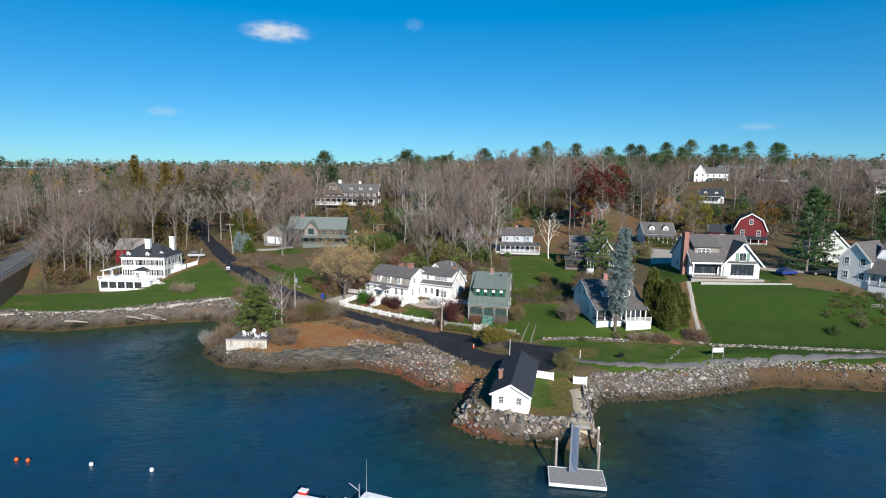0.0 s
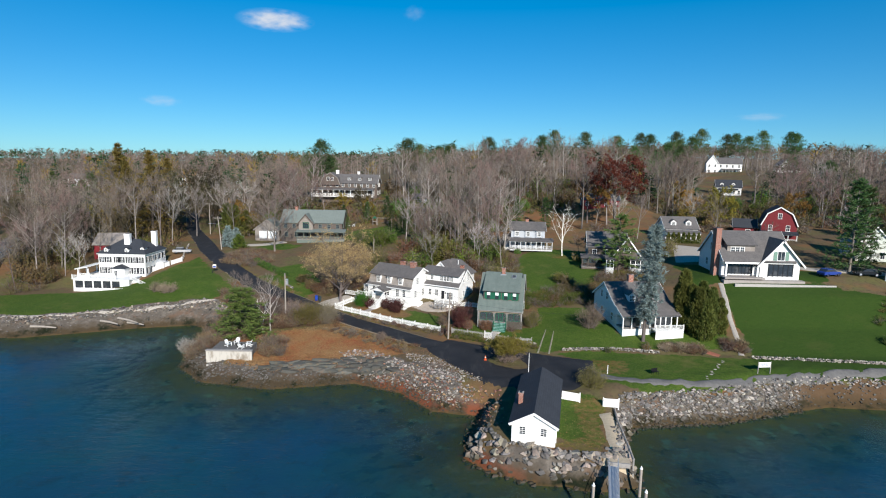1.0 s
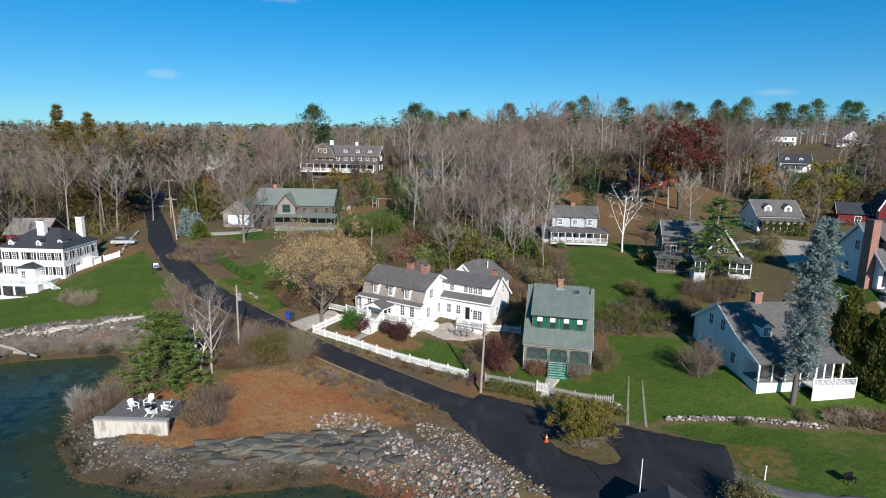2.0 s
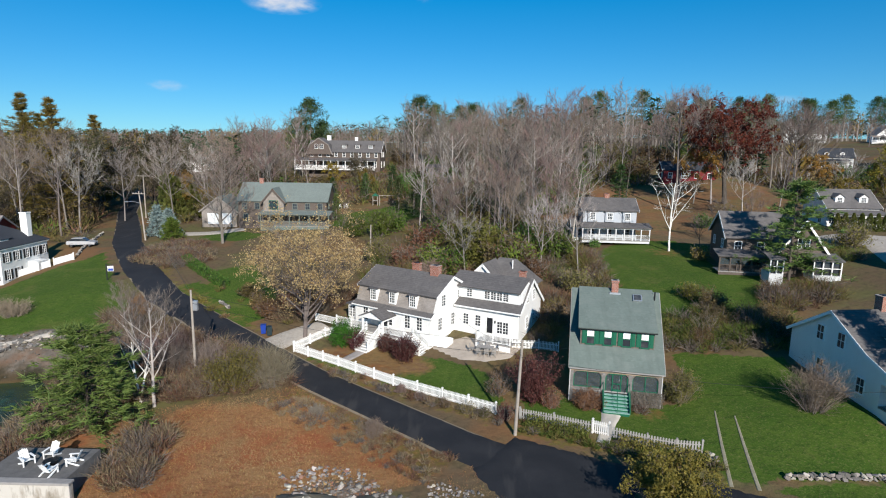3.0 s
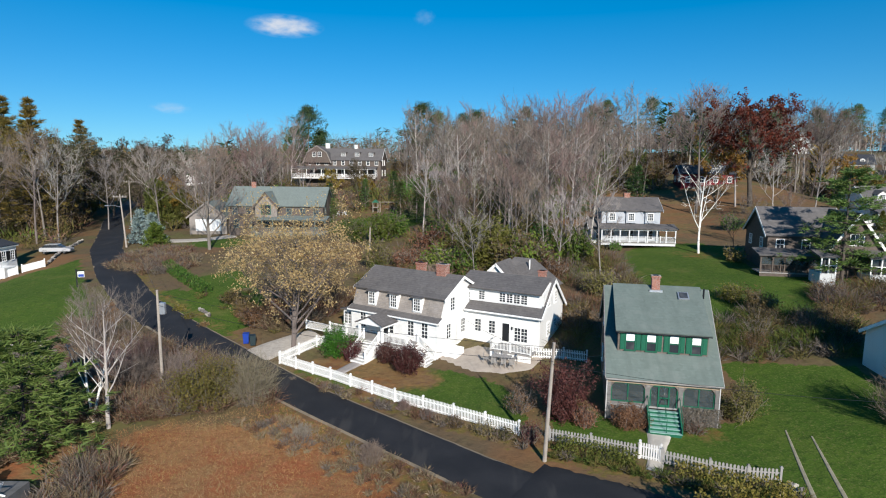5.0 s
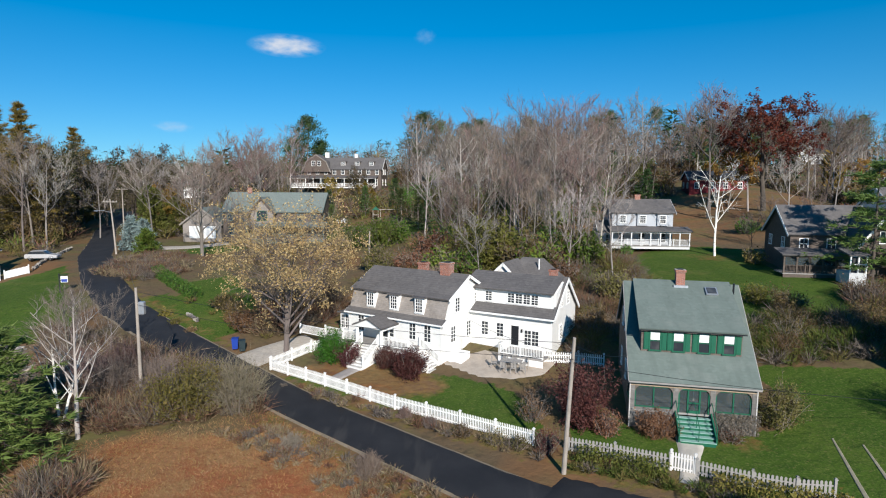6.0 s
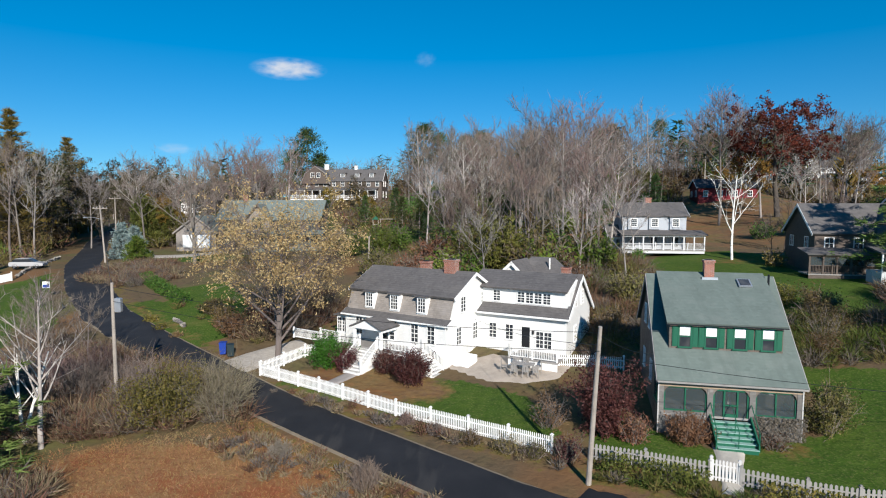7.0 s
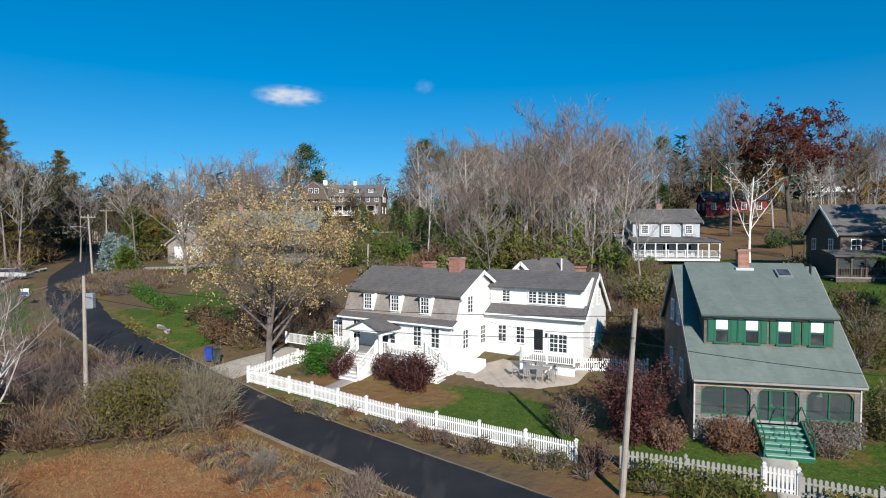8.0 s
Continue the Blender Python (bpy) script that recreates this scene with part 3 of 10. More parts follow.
    m.mix((0.012, 0.016, 0.008), m.math("MULTIPLY", wet, m.ramp(m.noise(0.33, 5), 0.5, 0.62)))
    rust = m.math("MULTIPLY", m.math("MULTIPLY", m.ramp(m.axis(0), -17, -9), m.ramp(m.axis(0), 9, 4)), m.math("MULTIPLY", m.ramp(m.axis(2), -2.4, -0.8), m.ramp(m.noise(0.3, 5), 0.44, 0.56)))
    m.mix((0.2, 0.06, 0.03), m.math("MULTIPLY", rust, m.ramp(m.axis(2), 1.6, 0.7, 0, 0.85)))
    sunk = m.ramp(m.axis(2), -0.15, -0.7)
    m.mix((0.13, 0.14, 0.085), m.math("MULTIPLY", sunk, 0.9))
    m.mix((0.02, 0.026, 0.012), m.math("MULTIPLY", sunk, m.ramp(m.noise(0.36, 5, (1, 1.6, 1)), 0.5, 0.57)))
    m.mix((0.105, 0.068, 0.027), m.math("MULTIPLY", m.ramp(m.axis(2), -2.6, -1.0), m.math("MULTIPLY", m.ramp(m.axis(2), 0.25, -0.1), m.ramp(m.noise(0.5, 5), 0.36, 0.5))))
    stone = m.color
    m.color = base
    edge = m.ramp(m.noise(1.6, 5), 0.3, 0.7, -0.25, 0.25)
    for k, colour in ((0, grass), (1, hay), (2, stone)):
        m.mix(colour, m.ramp(m.math("ADD", sep.outputs[k], edge), *((0.4, 0.6) if k != 1 else (0.2, 0.85))))
    m.relief(m.noise(1.1, 6), 0.5, 0.25)
    m.relief(m.noise(7, 5), 0.5, 0.06)
    me.materials.append(m.done())
    return tagged(new("ground", me), "coastal land with lawns, leaf litter, dry grass and rocky shore", "ground", kind="structure")


build_ground()


def build_water():
    m = Mat("harbour_water", (0.009, 0.044, 0.08), 0.04, spec=0.5)
    m.b.inputs["IOR"].default_value = 1.333
    m.mix((0.008, 0.058, 0.07), m.ramp(m.noise(0.028, 4), 0.42, 0.6, 0, 0.9))
    m.mix((0.012, 0.022, 0.016), m.ramp(m.noise(0.3, 6), 0.58, 0.68, 0, 0.3))
    calm = m.ramp(m.noise(0.045, 3), 0.4, 0.62, 0.25, 1.0)      # cat's paws between calmer lanes
    m.relief(m.math("MULTIPLY", m.noise(0.55, 5, (0.8, 2.2, 1)), calm), 0.32, 0.5)
    m.relief(m.math("MULTIPLY", m.noise(2.4, 4, (0.8, 2.0, 1)), calm), 0.32, 0.14)
    m.done()
    out = m.n["Material Output"]
    mix, see = m.n.new("ShaderNodeMixShader"), m.n.new("ShaderNodeBsdfTransparent")
    see.inputs["Color"].default_value = (0.6, 0.82, 0.74, 1)
    # Clear over the shallows near the shore, opaque over depth; the depth lies in a point attribute.
    att = m.n.new("ShaderNodeAttribute")
    att.attribute_name = "depth"
    m.l.new(m.ramp(m.math("ADD", att.outputs["Fac"], m.ramp(m.noise(0.4, 4), 0.3, 0.7, -0.1, 0.1)), 0.0, 1.0, 0.1, 0.97), mix.inputs[0])
    m.l.new(see.outputs[0], mix.inputs[1])
    m.l.new(m.b.outputs[0], mix.inputs[2])
    m.l.new(mix.outputs[0], out.inputs["Surface"])
    fx = np.concatenate([-np.geomspace(4500, 125, 14), np.arange(-120, 121, 2.0), np.geomspace(125, 4500, 14)])
    fy = np.concatenate([[-600, -200, -80, -20, 20, 40], np.arange(50, 128, 2.0), [135]])
    X, Y = np.meshgrid(fx, fy)
    D = np.clip(-inland(X, Y) / 17.0, 0, 1)
    n, k = len(fy), len(fx)
    idx = np.arange(n * k).reshape(n, k)
    faces = np.stack([idx[:-1, :-1], idx[:-1, 1:], idx[1:, 1:], idx[1:, :-1]], -1).reshape(-1, 4)
    me = bpy.data.meshes.new("water")
    me.from_pydata(np.stack([X, Y, np.zeros_like(X)], -1).reshape(-1, 3).tolist(), [], faces.tolist())
    a = me.attributes.new("depth", "FLOAT", "POINT")
    a.data.foreach_set("value", D.astype(np.float32).ravel())
    me.materials.append(m.m)
    return tagged(new("water", me), "calm dark teal harbour water with small ripples", "water", kind="structure")


build_water()


def strip(name, rows, material, label, category, lift=0.06, step=1.0, kind="structure", flat=False):
    """A surfaced strip along rows of (x, y, width), draped on the ground."""
    pts = []
    for (ax, ay, aw), (bx, by, bw) in zip(rows, rows[1:]):
        n = max(1, int(math.hypot(bx - ax, by - ay) / step))
        for i in range(n):
            k = i / n
            pts.append((ax + (bx - ax) * k, ay + (by - ay) * k, aw + (bw - aw) * k))
    pts.append(rows[-1])
    p = np.array(pts, float)
    for _ in range(3):                       # round off the bends
        p[1:-1] = (p[:-2] + 2 * p[1:-1] + p[2:]) / 4
    d = np.gradient(p[:, :2], axis=0)
    d /= np.linalg.norm(d, axis=1)[:, None] + 1e-9
    side = np.stack([-d[:, 1], d[:, 0]], -1)
    cols = 7
    verts, faces = [], []
    for i in range(len(p)):
        for c in range(cols):
            k = c / (cols - 1) - 0.5
            x, y = p[i, :2] + side[i] * p[i, 2] * k + side[i] * (0.12 * wobble(p[i, 0], p[i, 1], 0.9, c) if c in (0, cols - 1) else 0)
            verts.append((x, y, lift - (0.25 if c in (0, cols - 1) else 0.0)))
    v = np.array(verts)
    if not flat:
        v[:, 2] += height(v[:, 0], v[:, 1])
    verts = v.tolist()
    for i in range(len(p) - 1):
        for c in range(cols - 1):
            k = i * cols + c
            faces.append((k, k + 1, k + cols + 1, k + cols))
    return tagged(link_mesh(name, verts, faces, material, smooth=True), label, category, kind=kind)


ROAD = [(5, 98.5, 5), (-5, 105.2, 4.6), (-13.5, 111.7, 4.4), (-20.5, 117, 4.4), (-27.6, 123, 4.6), (-37, 130, 5.0), (-45.8, 137, 5.3), (-55.8, 148.8, 5.7),
        (-66.3, 163.5, 5.8), (-77.5, 183, 5.5), (-86, 197, 5), (-95, 216, 5), (-106, 240, 5)]
strip("road_verge", [(x, y, w + 0.65) for x, y, w in ROAD[1:]], plain("sandy_verge", (0.235, 0.19, 0.135), 0.95, grain=0.5, scale=0.9, spec=0.1), "sandy gravel verge along the lane", "verge", 0.055)
strip("road", ROAD, ASPHALT, "freshly paved black asphalt lane without markings", "road", 0.12)


def patch(name, polygon, material, label, category, lift=0.1, step=0.7, kind="structure", hole=None):
    """A surfaced patch inside a polygon, draped on the ground."""
    xs, ys = [p[0] for p in polygon], [p[1] for p in polygon]
    nx, ny = int((max(xs) - min(xs)) / step) + 2, int((max(ys) - min(ys)) / step) + 2
    X, Y = np.meshgrid(np.linspace(min(xs), max(xs), nx), np.linspace(min(ys), max(ys), ny))
    ins = inside_of(X, Y, polygon)
    if hole:
        ins = np.minimum(ins, -inside_of(X, Y, hole))
    Z = height(X, Y) + np.clip(0.02 + ins * 0.5, -0.25, lift)
    keep = ins > -step
    idx = np.arange(nx * ny).reshape(ny, nx)
    q = np.stack([idx[:-1, :-1], idx[:-1, 1:], idx[1:, 1:], idx[1:, :-1]], -1).reshape(-1, 4)
    q = q[keep.ravel()[q].any(1)]
    return tagged(link_mesh(name, np.stack([X, Y, Z], -1).reshape(-1, 3).tolist(), q.tolist(), material, smooth=True), label, category, kind=kind)


LOT = [(20.8, 97), (19.2, 90.5), (16, 86), (10, 85.2), (3.5, 89), (-0.5, 95), (-5, 102.5), (-1.5, 106.8), (4.9, 103.7), (11.8, 101.2)]
ISLAND = [(4.6, 97.6), (6.2, 95.4), (9, 93.8), (10.8, 94.4), (10.4, 97), (9.2, 100), (6.5, 100.6)]
patch("road_turnaround", LOT, ASPHALT, "black asphalt turnaround at the end of the lane", "road", 0.16, hole=ISLAND)
strip("coast_path", [(19, 92.5, 1.9), (21.4, 89.8, 1.9), (27.8, 88.3, 1.8), (34, 88.5, 1.8), (37.6, 89.3, 1.8), (41.3, 90.4, 1.8), (46.7, 92.2, 1.9), (56.7, 93.9, 1.9), (72, 94.9, 1.9), (90, 96.4, 1.9), (130, 99, 1.9)], GRAVEL_GREY,
      "grey gravel coast path", "path", 0.1)
strip("shore_path", [(-150, 112, 1.6), (-95, 115.4, 0.9), (-78, 117.4, 0.9), (-70, 120.4, 0.8), (-58, 124.8, 0.7), (-50, 127.8, 0.6)], GRAVEL, "tan gravel path along the shore", "path", 0.1)
strip("garden_path", [(44.4, 99.6, 1.0), (46.2, 105.2, 1.0), (47.2, 110, 1.0), (50, 121, 1.1)], GRAVEL, "pale stone path up the lawn", "path", 0.1)
RUT = plain("worn_rut_soil", (0.29, 0.265, 0.19), 0.95, grain=0.5, scale=2.0, spec=0.1)
strip("wheel_track", [(12.9, 100.9, 0.4), (14.3, 106, 0.34), (15.6, 110.5, 0.15)], RUT, "worn wheel rut in the lawn", "track", 0.03)
strip("wheel_track", [(14.6, 100.5, 0.4), (15.8, 105.5, 0.34), (16.8, 109.5, 0.15)], RUT, "worn wheel rut in the lawn", "track", 0.03)
strip("entry_path", [(7.2, 111.2, 2.4), (6.7, 109.6, 1.5), (6.1, 108.2, 1.15), (5.2, 106.0, 1.3)], CONCRETE, "pale concrete entry path", "path", 0.08)
strip("front_walk", [(-16.8, 123.0, 1.5), (-17.9, 121.4, 1.3), (-19.0, 119.9, 1.3)], FLAGSTONE, "grey stone walk from the fence to the steps", "path", 0.08)
strip("brick_walk", [(41.0, 99.5, 1.3), (39.2, 101, 1.2), (37.2, 103, 1.2)], BRICK_PATH, "red brick steps between shrubs", "path", 0.12)
strip("driveway", [(44, 150, 7), (52, 152, 7), (58, 150, 6), (64, 140, 4), (72, 130, 4), (86, 128, 4)], GRAVEL, "pale gravel driveway", "driveway", 0.1)
patch("gravel_court", [(47.5, 137.5), (52.4, 136.5), (59, 150.4), (51.5, 150.2)], GRAVEL, "pale tan gravel court beside the house", "driveway", 0.14)
strip("driveway", [(-27.6, 123.9, 4.4), (-25.6, 126.6, 4.4), (-22.5, 129.6, 3.2)], GRAVEL, "sandy gravel driveway beside the fence", "driveway", 0.1)
strip("driveway", [(-63, 170, 4), (-54, 172, 3.5), (-50, 176, 4)], GRAVEL, "pale gravel driveway", "driveway", 0.1)
strip("highway", [(-96, 96, 8), (-104, 118, 8), (-116, 144, 8), (-138, 188, 8), (-166, 240, 8)], GRAVEL_GREY, "grey two-lane highway", "road", 6.4, flat=True)
patch("patio", [(-9.6, 124), (-6.4, 120.9), (-3.6, 120.2), (-1.0, 120.9), (0.5, 123.5), (-5.5, 126)], plain("tan_flagstone", (0.42, 0.36, 0.3), 0.9, grain=0.35, scale=1.5, spec=0.2), "grey flagstone patio", "patio", 0.12)
PIER_SAND = plain("pier_sand", (0.48, 0.4, 0.29), 0.95, grain=0.35, scale=3.0, spec=0.1)
patch("pier_path", [(15.2, 68.2), (18.7, 68.2), (19.1, 76), (19.3, 80.5), (17.6, 80), (17.3, 75), (16.6, 71)], PIER_SAND, "sandy path along the pier", "path", 0.1)

# ---------------------------------------------------------------- building kit
MESHES = {}


def window_meshes(w, h, nx, ny, trim):
    """Shared meshes of a sash window seen from -y: the frame with its glazing bars, and the panes behind."""
    key = (round(w, 2), round(h, 2), nx, ny, trim.name)
    if key not in MESHES:
        t, bar = 0.09, 0.028
        X = [-w / 2 - t, -w / 2] + [-w / 2 + w * k / nx + s * bar / 2 for k in range(1, nx) for s in (-1, 1)] + [w / 2, w / 2 + t]
        Z = [-t * 0.4, 0.0] + [h * k / ny + s * bar * (0.9 if 2 * k == ny else 0.5) for k in range(1, ny) for s in (-1, 1)] + [h, h + t]
        n, m = len(X), len(Z)
        solid = [[i % 2 == 0 or j % 2 == 0 for i in range(n - 1)] for j in range(m - 1)]
        verts = [(x, y, z) for y in (-0.06, 0.02) for z in Z for x in X]
        at = lambda i, j, d: d * n * m + j * n + i
        faces = []
        for j in range(m - 1):
            for i in range(n - 1):
                if not solid[j][i]:
                    continue
                faces.append((at(i, j, 0), at(i + 1, j, 0), at(i + 1, j + 1, 0), at(i, j + 1, 0)))
                for di, dj, p, q in ((-1, 0, (i, j), (i, j + 1)), (1, 0, (i + 1, j + 1), (i + 1, j)), (0, -1, (i + 1, j), (i, j)), (0, 1, (i, j + 1), (i + 1, j + 1))):
                    u, v = i + di, j + dj
                    if not (0 <= u < n - 1 and 0 <= v < m - 1 and solid[v][u]):
                        faces.append((at(*p, 0), at(*p, 1), at(*q, 1), at(*q, 0)))
        a, b, c = bpy.data.meshes.new("window_frame"), bpy.data.meshes.new("pane"), bpy.data.meshes.new("sill")
        a.from_pydata(verts, [], faces)
        a.materials.append(trim)
        for me, bm, material in ((b, boxes((-w / 2, w / 2, -0.022, 0.0, 0, h)), GLASS), (c, boxes((-w / 2 - t - 0.03, w / 2 + t + 0.03, -0.1, 0.02, -t, -t * 0.4)), trim)):
            bm.to_mesh(me)
            bm.free()
            me.materials.append(material)
        MESHES[key] = (a, b, c)
    return MESHES[key]


TURNS = {"f": 0, "r": 90, "b": 180, "l": -90}


def window(house, face, x, y, z, w=0.8, h=1.3, nx=3, ny=4, trim=None, shutter=None):
    """A window whose sill's middle stands at (x, y, z) of the house, on the front, right, back or left."""
    a, b, c = window_meshes(w, h, nx, ny, trim or WHITE_TRIM)
    m = pose(x, y, z, 0, 0, TURNS[face])
    ob = share("window", a, house, m)
    share("pane", b, ob, Matrix.Identity(4))
    share("sill", c, ob, Matrix.Identity(4))
    if shutter:
        key = ("shutter", round(w, 2), round(h, 2), shutter.name)
        if key not in MESHES:
            me = bpy.data.meshes.new("shutter")
            s = w * 0.52
            bm = boxes((-s / 2, s / 2, -0.06, 0.0, 0, h), (-s / 2 + 0.05, s / 2 - 0.05, -0.075, -0.06, 0.08, h * 0.48), (-s / 2 + 0.05, s / 2 - 0.05, -0.075, -0.06, h * 0.54, h - 0.08))
            bm.to_mesh(me)
            bm.free()
            me.materials.append(shutter)
            MESHES[key] = me
        for k in (-1, 1):
            share("shutter", MESHES[key], house, m @ pose(k * (w / 2 + 0.1 + w * 0.26), 0, 0))
    return ob


def door(house, face, x, y, z, w=0.9, h=2.05, material=None, trim=None):
    m = pose(x, y, z, 0, 0, TURNS[face])
    ob = part("door", boxes((-w / 2 - 0.1, -w / 2, -0.07, 0.02, 0, h + 0.1), (w / 2, w / 2 + 0.1, -0.07, 0.02, 0, h + 0.1), (-w / 2, w / 2, -0.07, 0.02, h, h + 0.1)), trim or WHITE_TRIM, house)
    ob.matrix_basis = m
    leaf = part("door_leaf", boxes((-w / 2, w / 2, -0.035, 0.0, 0, h), (-w / 2 + 0.12, w / 2 - 0.12, -0.045, -0.035, 0.15, h * 0.45)), material or BLACK_PAINT, ob)
    return leaf


def chimney(house, x, y, w, d, z0, z1, material, label=""):
    ch = part("chimney", boxes((x - w / 2, x + w / 2, y - d / 2, y + d / 2, z0, z1 - 0.16), (x - w / 2 - 0.06, x + w / 2 + 0.06, y - d / 2 - 0.06, y + d / 2 + 0.06, z1 - 0.16, z1)), material, house, label)
    part("flue", boxes((x - w * 0.3, x + w * 0.3, y - d * 0.3, y + d * 0.3, z1 + 0.002, z1 + 0.06)), BLACK_PAINT, ch)
    return ch


def roof_x(house, x0, x1, line, material, thick=0.14, name="roof", trim=None):
    """Roof planes over a profile line of (y, z), one part for each plane, with white boards at the gable ends."""
    for (ya, za), (yb, zb) in zip(line, line[1:]):
        part(name, slab([(x0, ya, za), (x1, ya, za), (x1, yb, zb), (x0, yb, zb)], thick), material, house)
        if trim:
            for x in (x0 - 0.02, x1 + 0.02):
                part("bargeboard", slab([(x - 0.03, ya, za - 0.03), (x + 0.03, ya, za - 0.03), (x + 0.03, yb, zb - 0.03), (x - 0.03, yb, zb - 0.03)], 0.26), trim, house)


def roof_y(house, y0, y1, line, material, thick=0.14, name="roof", trim=None):
    """The same with the ridge along y; the line runs over (x, z)."""
    for (xa, za), (xb, zb) in zip(line, line[1:]):
        part(name, slab([(xa, y0, za), (xa, y1, za), (xb, y1, zb), (xb, y0, zb)], thick), material, house)
        if trim:
            for y in (y0 - 0.02, y1 + 0.02):
                part("bargeboard", slab([(xa, y - 0.03, za - 0.03), (xa, y + 0.03, za - 0.03), (xb, y + 0.03, zb - 0.03), (xb, y - 0.03, zb - 0.03)], 0.26), trim, house)


def balustrade(house, a, b, material, h=0.9, gap=0.14, post=1.8, name="railing"):
    """A railing from a to b: rails, posts and thin balusters, one part."""
    a, b = Vector(a), Vector(b)
    n = (b - a).length
    m = Matrix.Translation(a) @ Matrix.Rotation(math.atan2((b - a).y, (b - a).x), 4, "Z")
    rise = (b.z - a.z) / max(1e-6, math.hypot((b - a).x, (b - a).y))
    ln = math.hypot((b - a).x, (b - a).y)
    if house.location.y < 130 and ln / gap < 42:
        rails = [part(name if z > 0.2 else "bottom_rail", slab([(0, -0.035, z + 0.06), (0, 0.035, z + 0.06), (ln, 0.035, z + 0.06 + rise * ln), (ln, -0.035, z + 0.06 + rise * ln)], 0.06), material, house) for z in (h - 0.06, 0.1)]
        ob = rails[0]
        ob.matrix_basis = m
        rails[1].parent = ob
        for i in range(max(2, int(ln / post) + 1)):
            x = ln * i / max(1, int(ln / post))
            part("post", boxes((x - 0.06, x + 0.06, -0.06, 0.06, rise * x, rise * x + h + 0.1)), material, ob)
        me = bpy.data.meshes.new("baluster")
        bm = boxes((-0.018, 0.018, -0.018, 0.018, 0.1, h - 0.05))
        bm.to_mesh(me)
        bm.free()
        me.materials.append(material)
        for i in range(1, int(ln / gap)):
            share("baluster", me, ob, pose(i * gap, 0, rise * i * gap))
        return ob
    bm = bmesh.new()
    for z in (0.1, h - 0.06):
        slab([(0, -0.035, z + 0.06), (0, 0.035, z + 0.06), (ln, 0.035, z + 0.06 + rise * ln), (ln, -0.035, z + 0.06 + rise * ln)], 0.06, bm)
    for i in range(max(2, int(ln / post) + 1)):
        x = ln * i / max(1, int(ln / post))
        add_box(bm, x - 0.06, x + 0.06, -0.06, 0.06, rise * x, rise * x + h + 0.1)
    for i in range(1, int(ln / gap)):
        x = i * gap
        add_box(bm, x - 0.018, x + 0.018, -0.018, 0.018, rise * x + 0.1, rise * x + h - 0.05)
    ob = part(name, bm, material, house)
    ob.matrix_basis = m
    return ob


def stairs(house, x0, x1, y_top, z_top, z_low, material, riser=0.18, going=0.28, turn=0.0, at=(0, 0), name="steps", riser_mat=None):
    """Steps going down towards -y from y_top; each tread is a part of the flight."""
    n = max(2, round((z_top - z_low) / riser))
    m = pose(at[0], at[1], 0, 0, 0, turn)
    flight = None
    for i in reversed(range(n)):
        step = part("riser" if flight else name, boxes((x0 + 0.04, x1 - 0.04, y_top - going * (i + 1), y_top - going * i + (0.0 if i == n - 1 else 0.002), z_low - 0.3, z_top - riser * (i + 1) - 0.05)), riser_mat or material, flight or house)
        if not flight:
            flight = step
            flight.matrix_basis = m
    for i in range(n):
        z = z_top - riser * (i + 1)
        part("tread", boxes((x0, x1, y_top - going * (i + 1) - 0.03, y_top - going * i, z - 0.045, z), bevel=0.01), material, flight)
    return flight, n


def porch(house, x0, x1, y0, y1, floor, top, posts, trim, roof, rail=True, roof_rise=0.5, floor_mat=None, base=-1.0, sides=True):
    """An open porch in front of a wall at y1: floor, posts, railing and a lean-to roof."""
    part("porch_floor", boxes((x0, x1, y0, y1, floor - 0.12, floor)), floor_mat or WEATHERED, house)
    part("porch_skirt", boxes((x0 + 0.05, x1 - 0.05, y0 + 0.05, y0 + 0.1, base, floor - 0.12)), trim, house)
    for i in range(posts):
        x = x0 + 0.1 + (x1 - x0 - 0.2) * i / (posts - 1)
        part("porch_post", boxes((x - 0.08, x + 0.08, y0 + 0.02, y0 + 0.18, floor, top - 0.22), (x - 0.11, x + 0.11, y0 - 0.01, y0 + 0.21, floor, floor + 0.15), (x - 0.11, x + 0.11, y0 - 0.01, y0 + 0.21, top - 0.34, top - 0.22)), trim, house)
    part("porch_beam", boxes((x0, x1, y0, y0 + 0.2, top - 0.22, top)), trim, house)
    part("porch_roof", slab([(x0 - 0.25, y0 - 0.3, top + 0.1), (x1 + 0.25, y0 - 0.3, top + 0.1), (x1 + 0.25, y1, top + 0.1 + roof_rise), (x0 - 0.25, y1, top + 0.1 + roof_rise)], 0.14), roof, house)
    if rail:
        balustrade(house, (x0 + 0.1, y0 + 0.1, floor), (x1 - 0.1, y0 + 0.1, floor), trim)


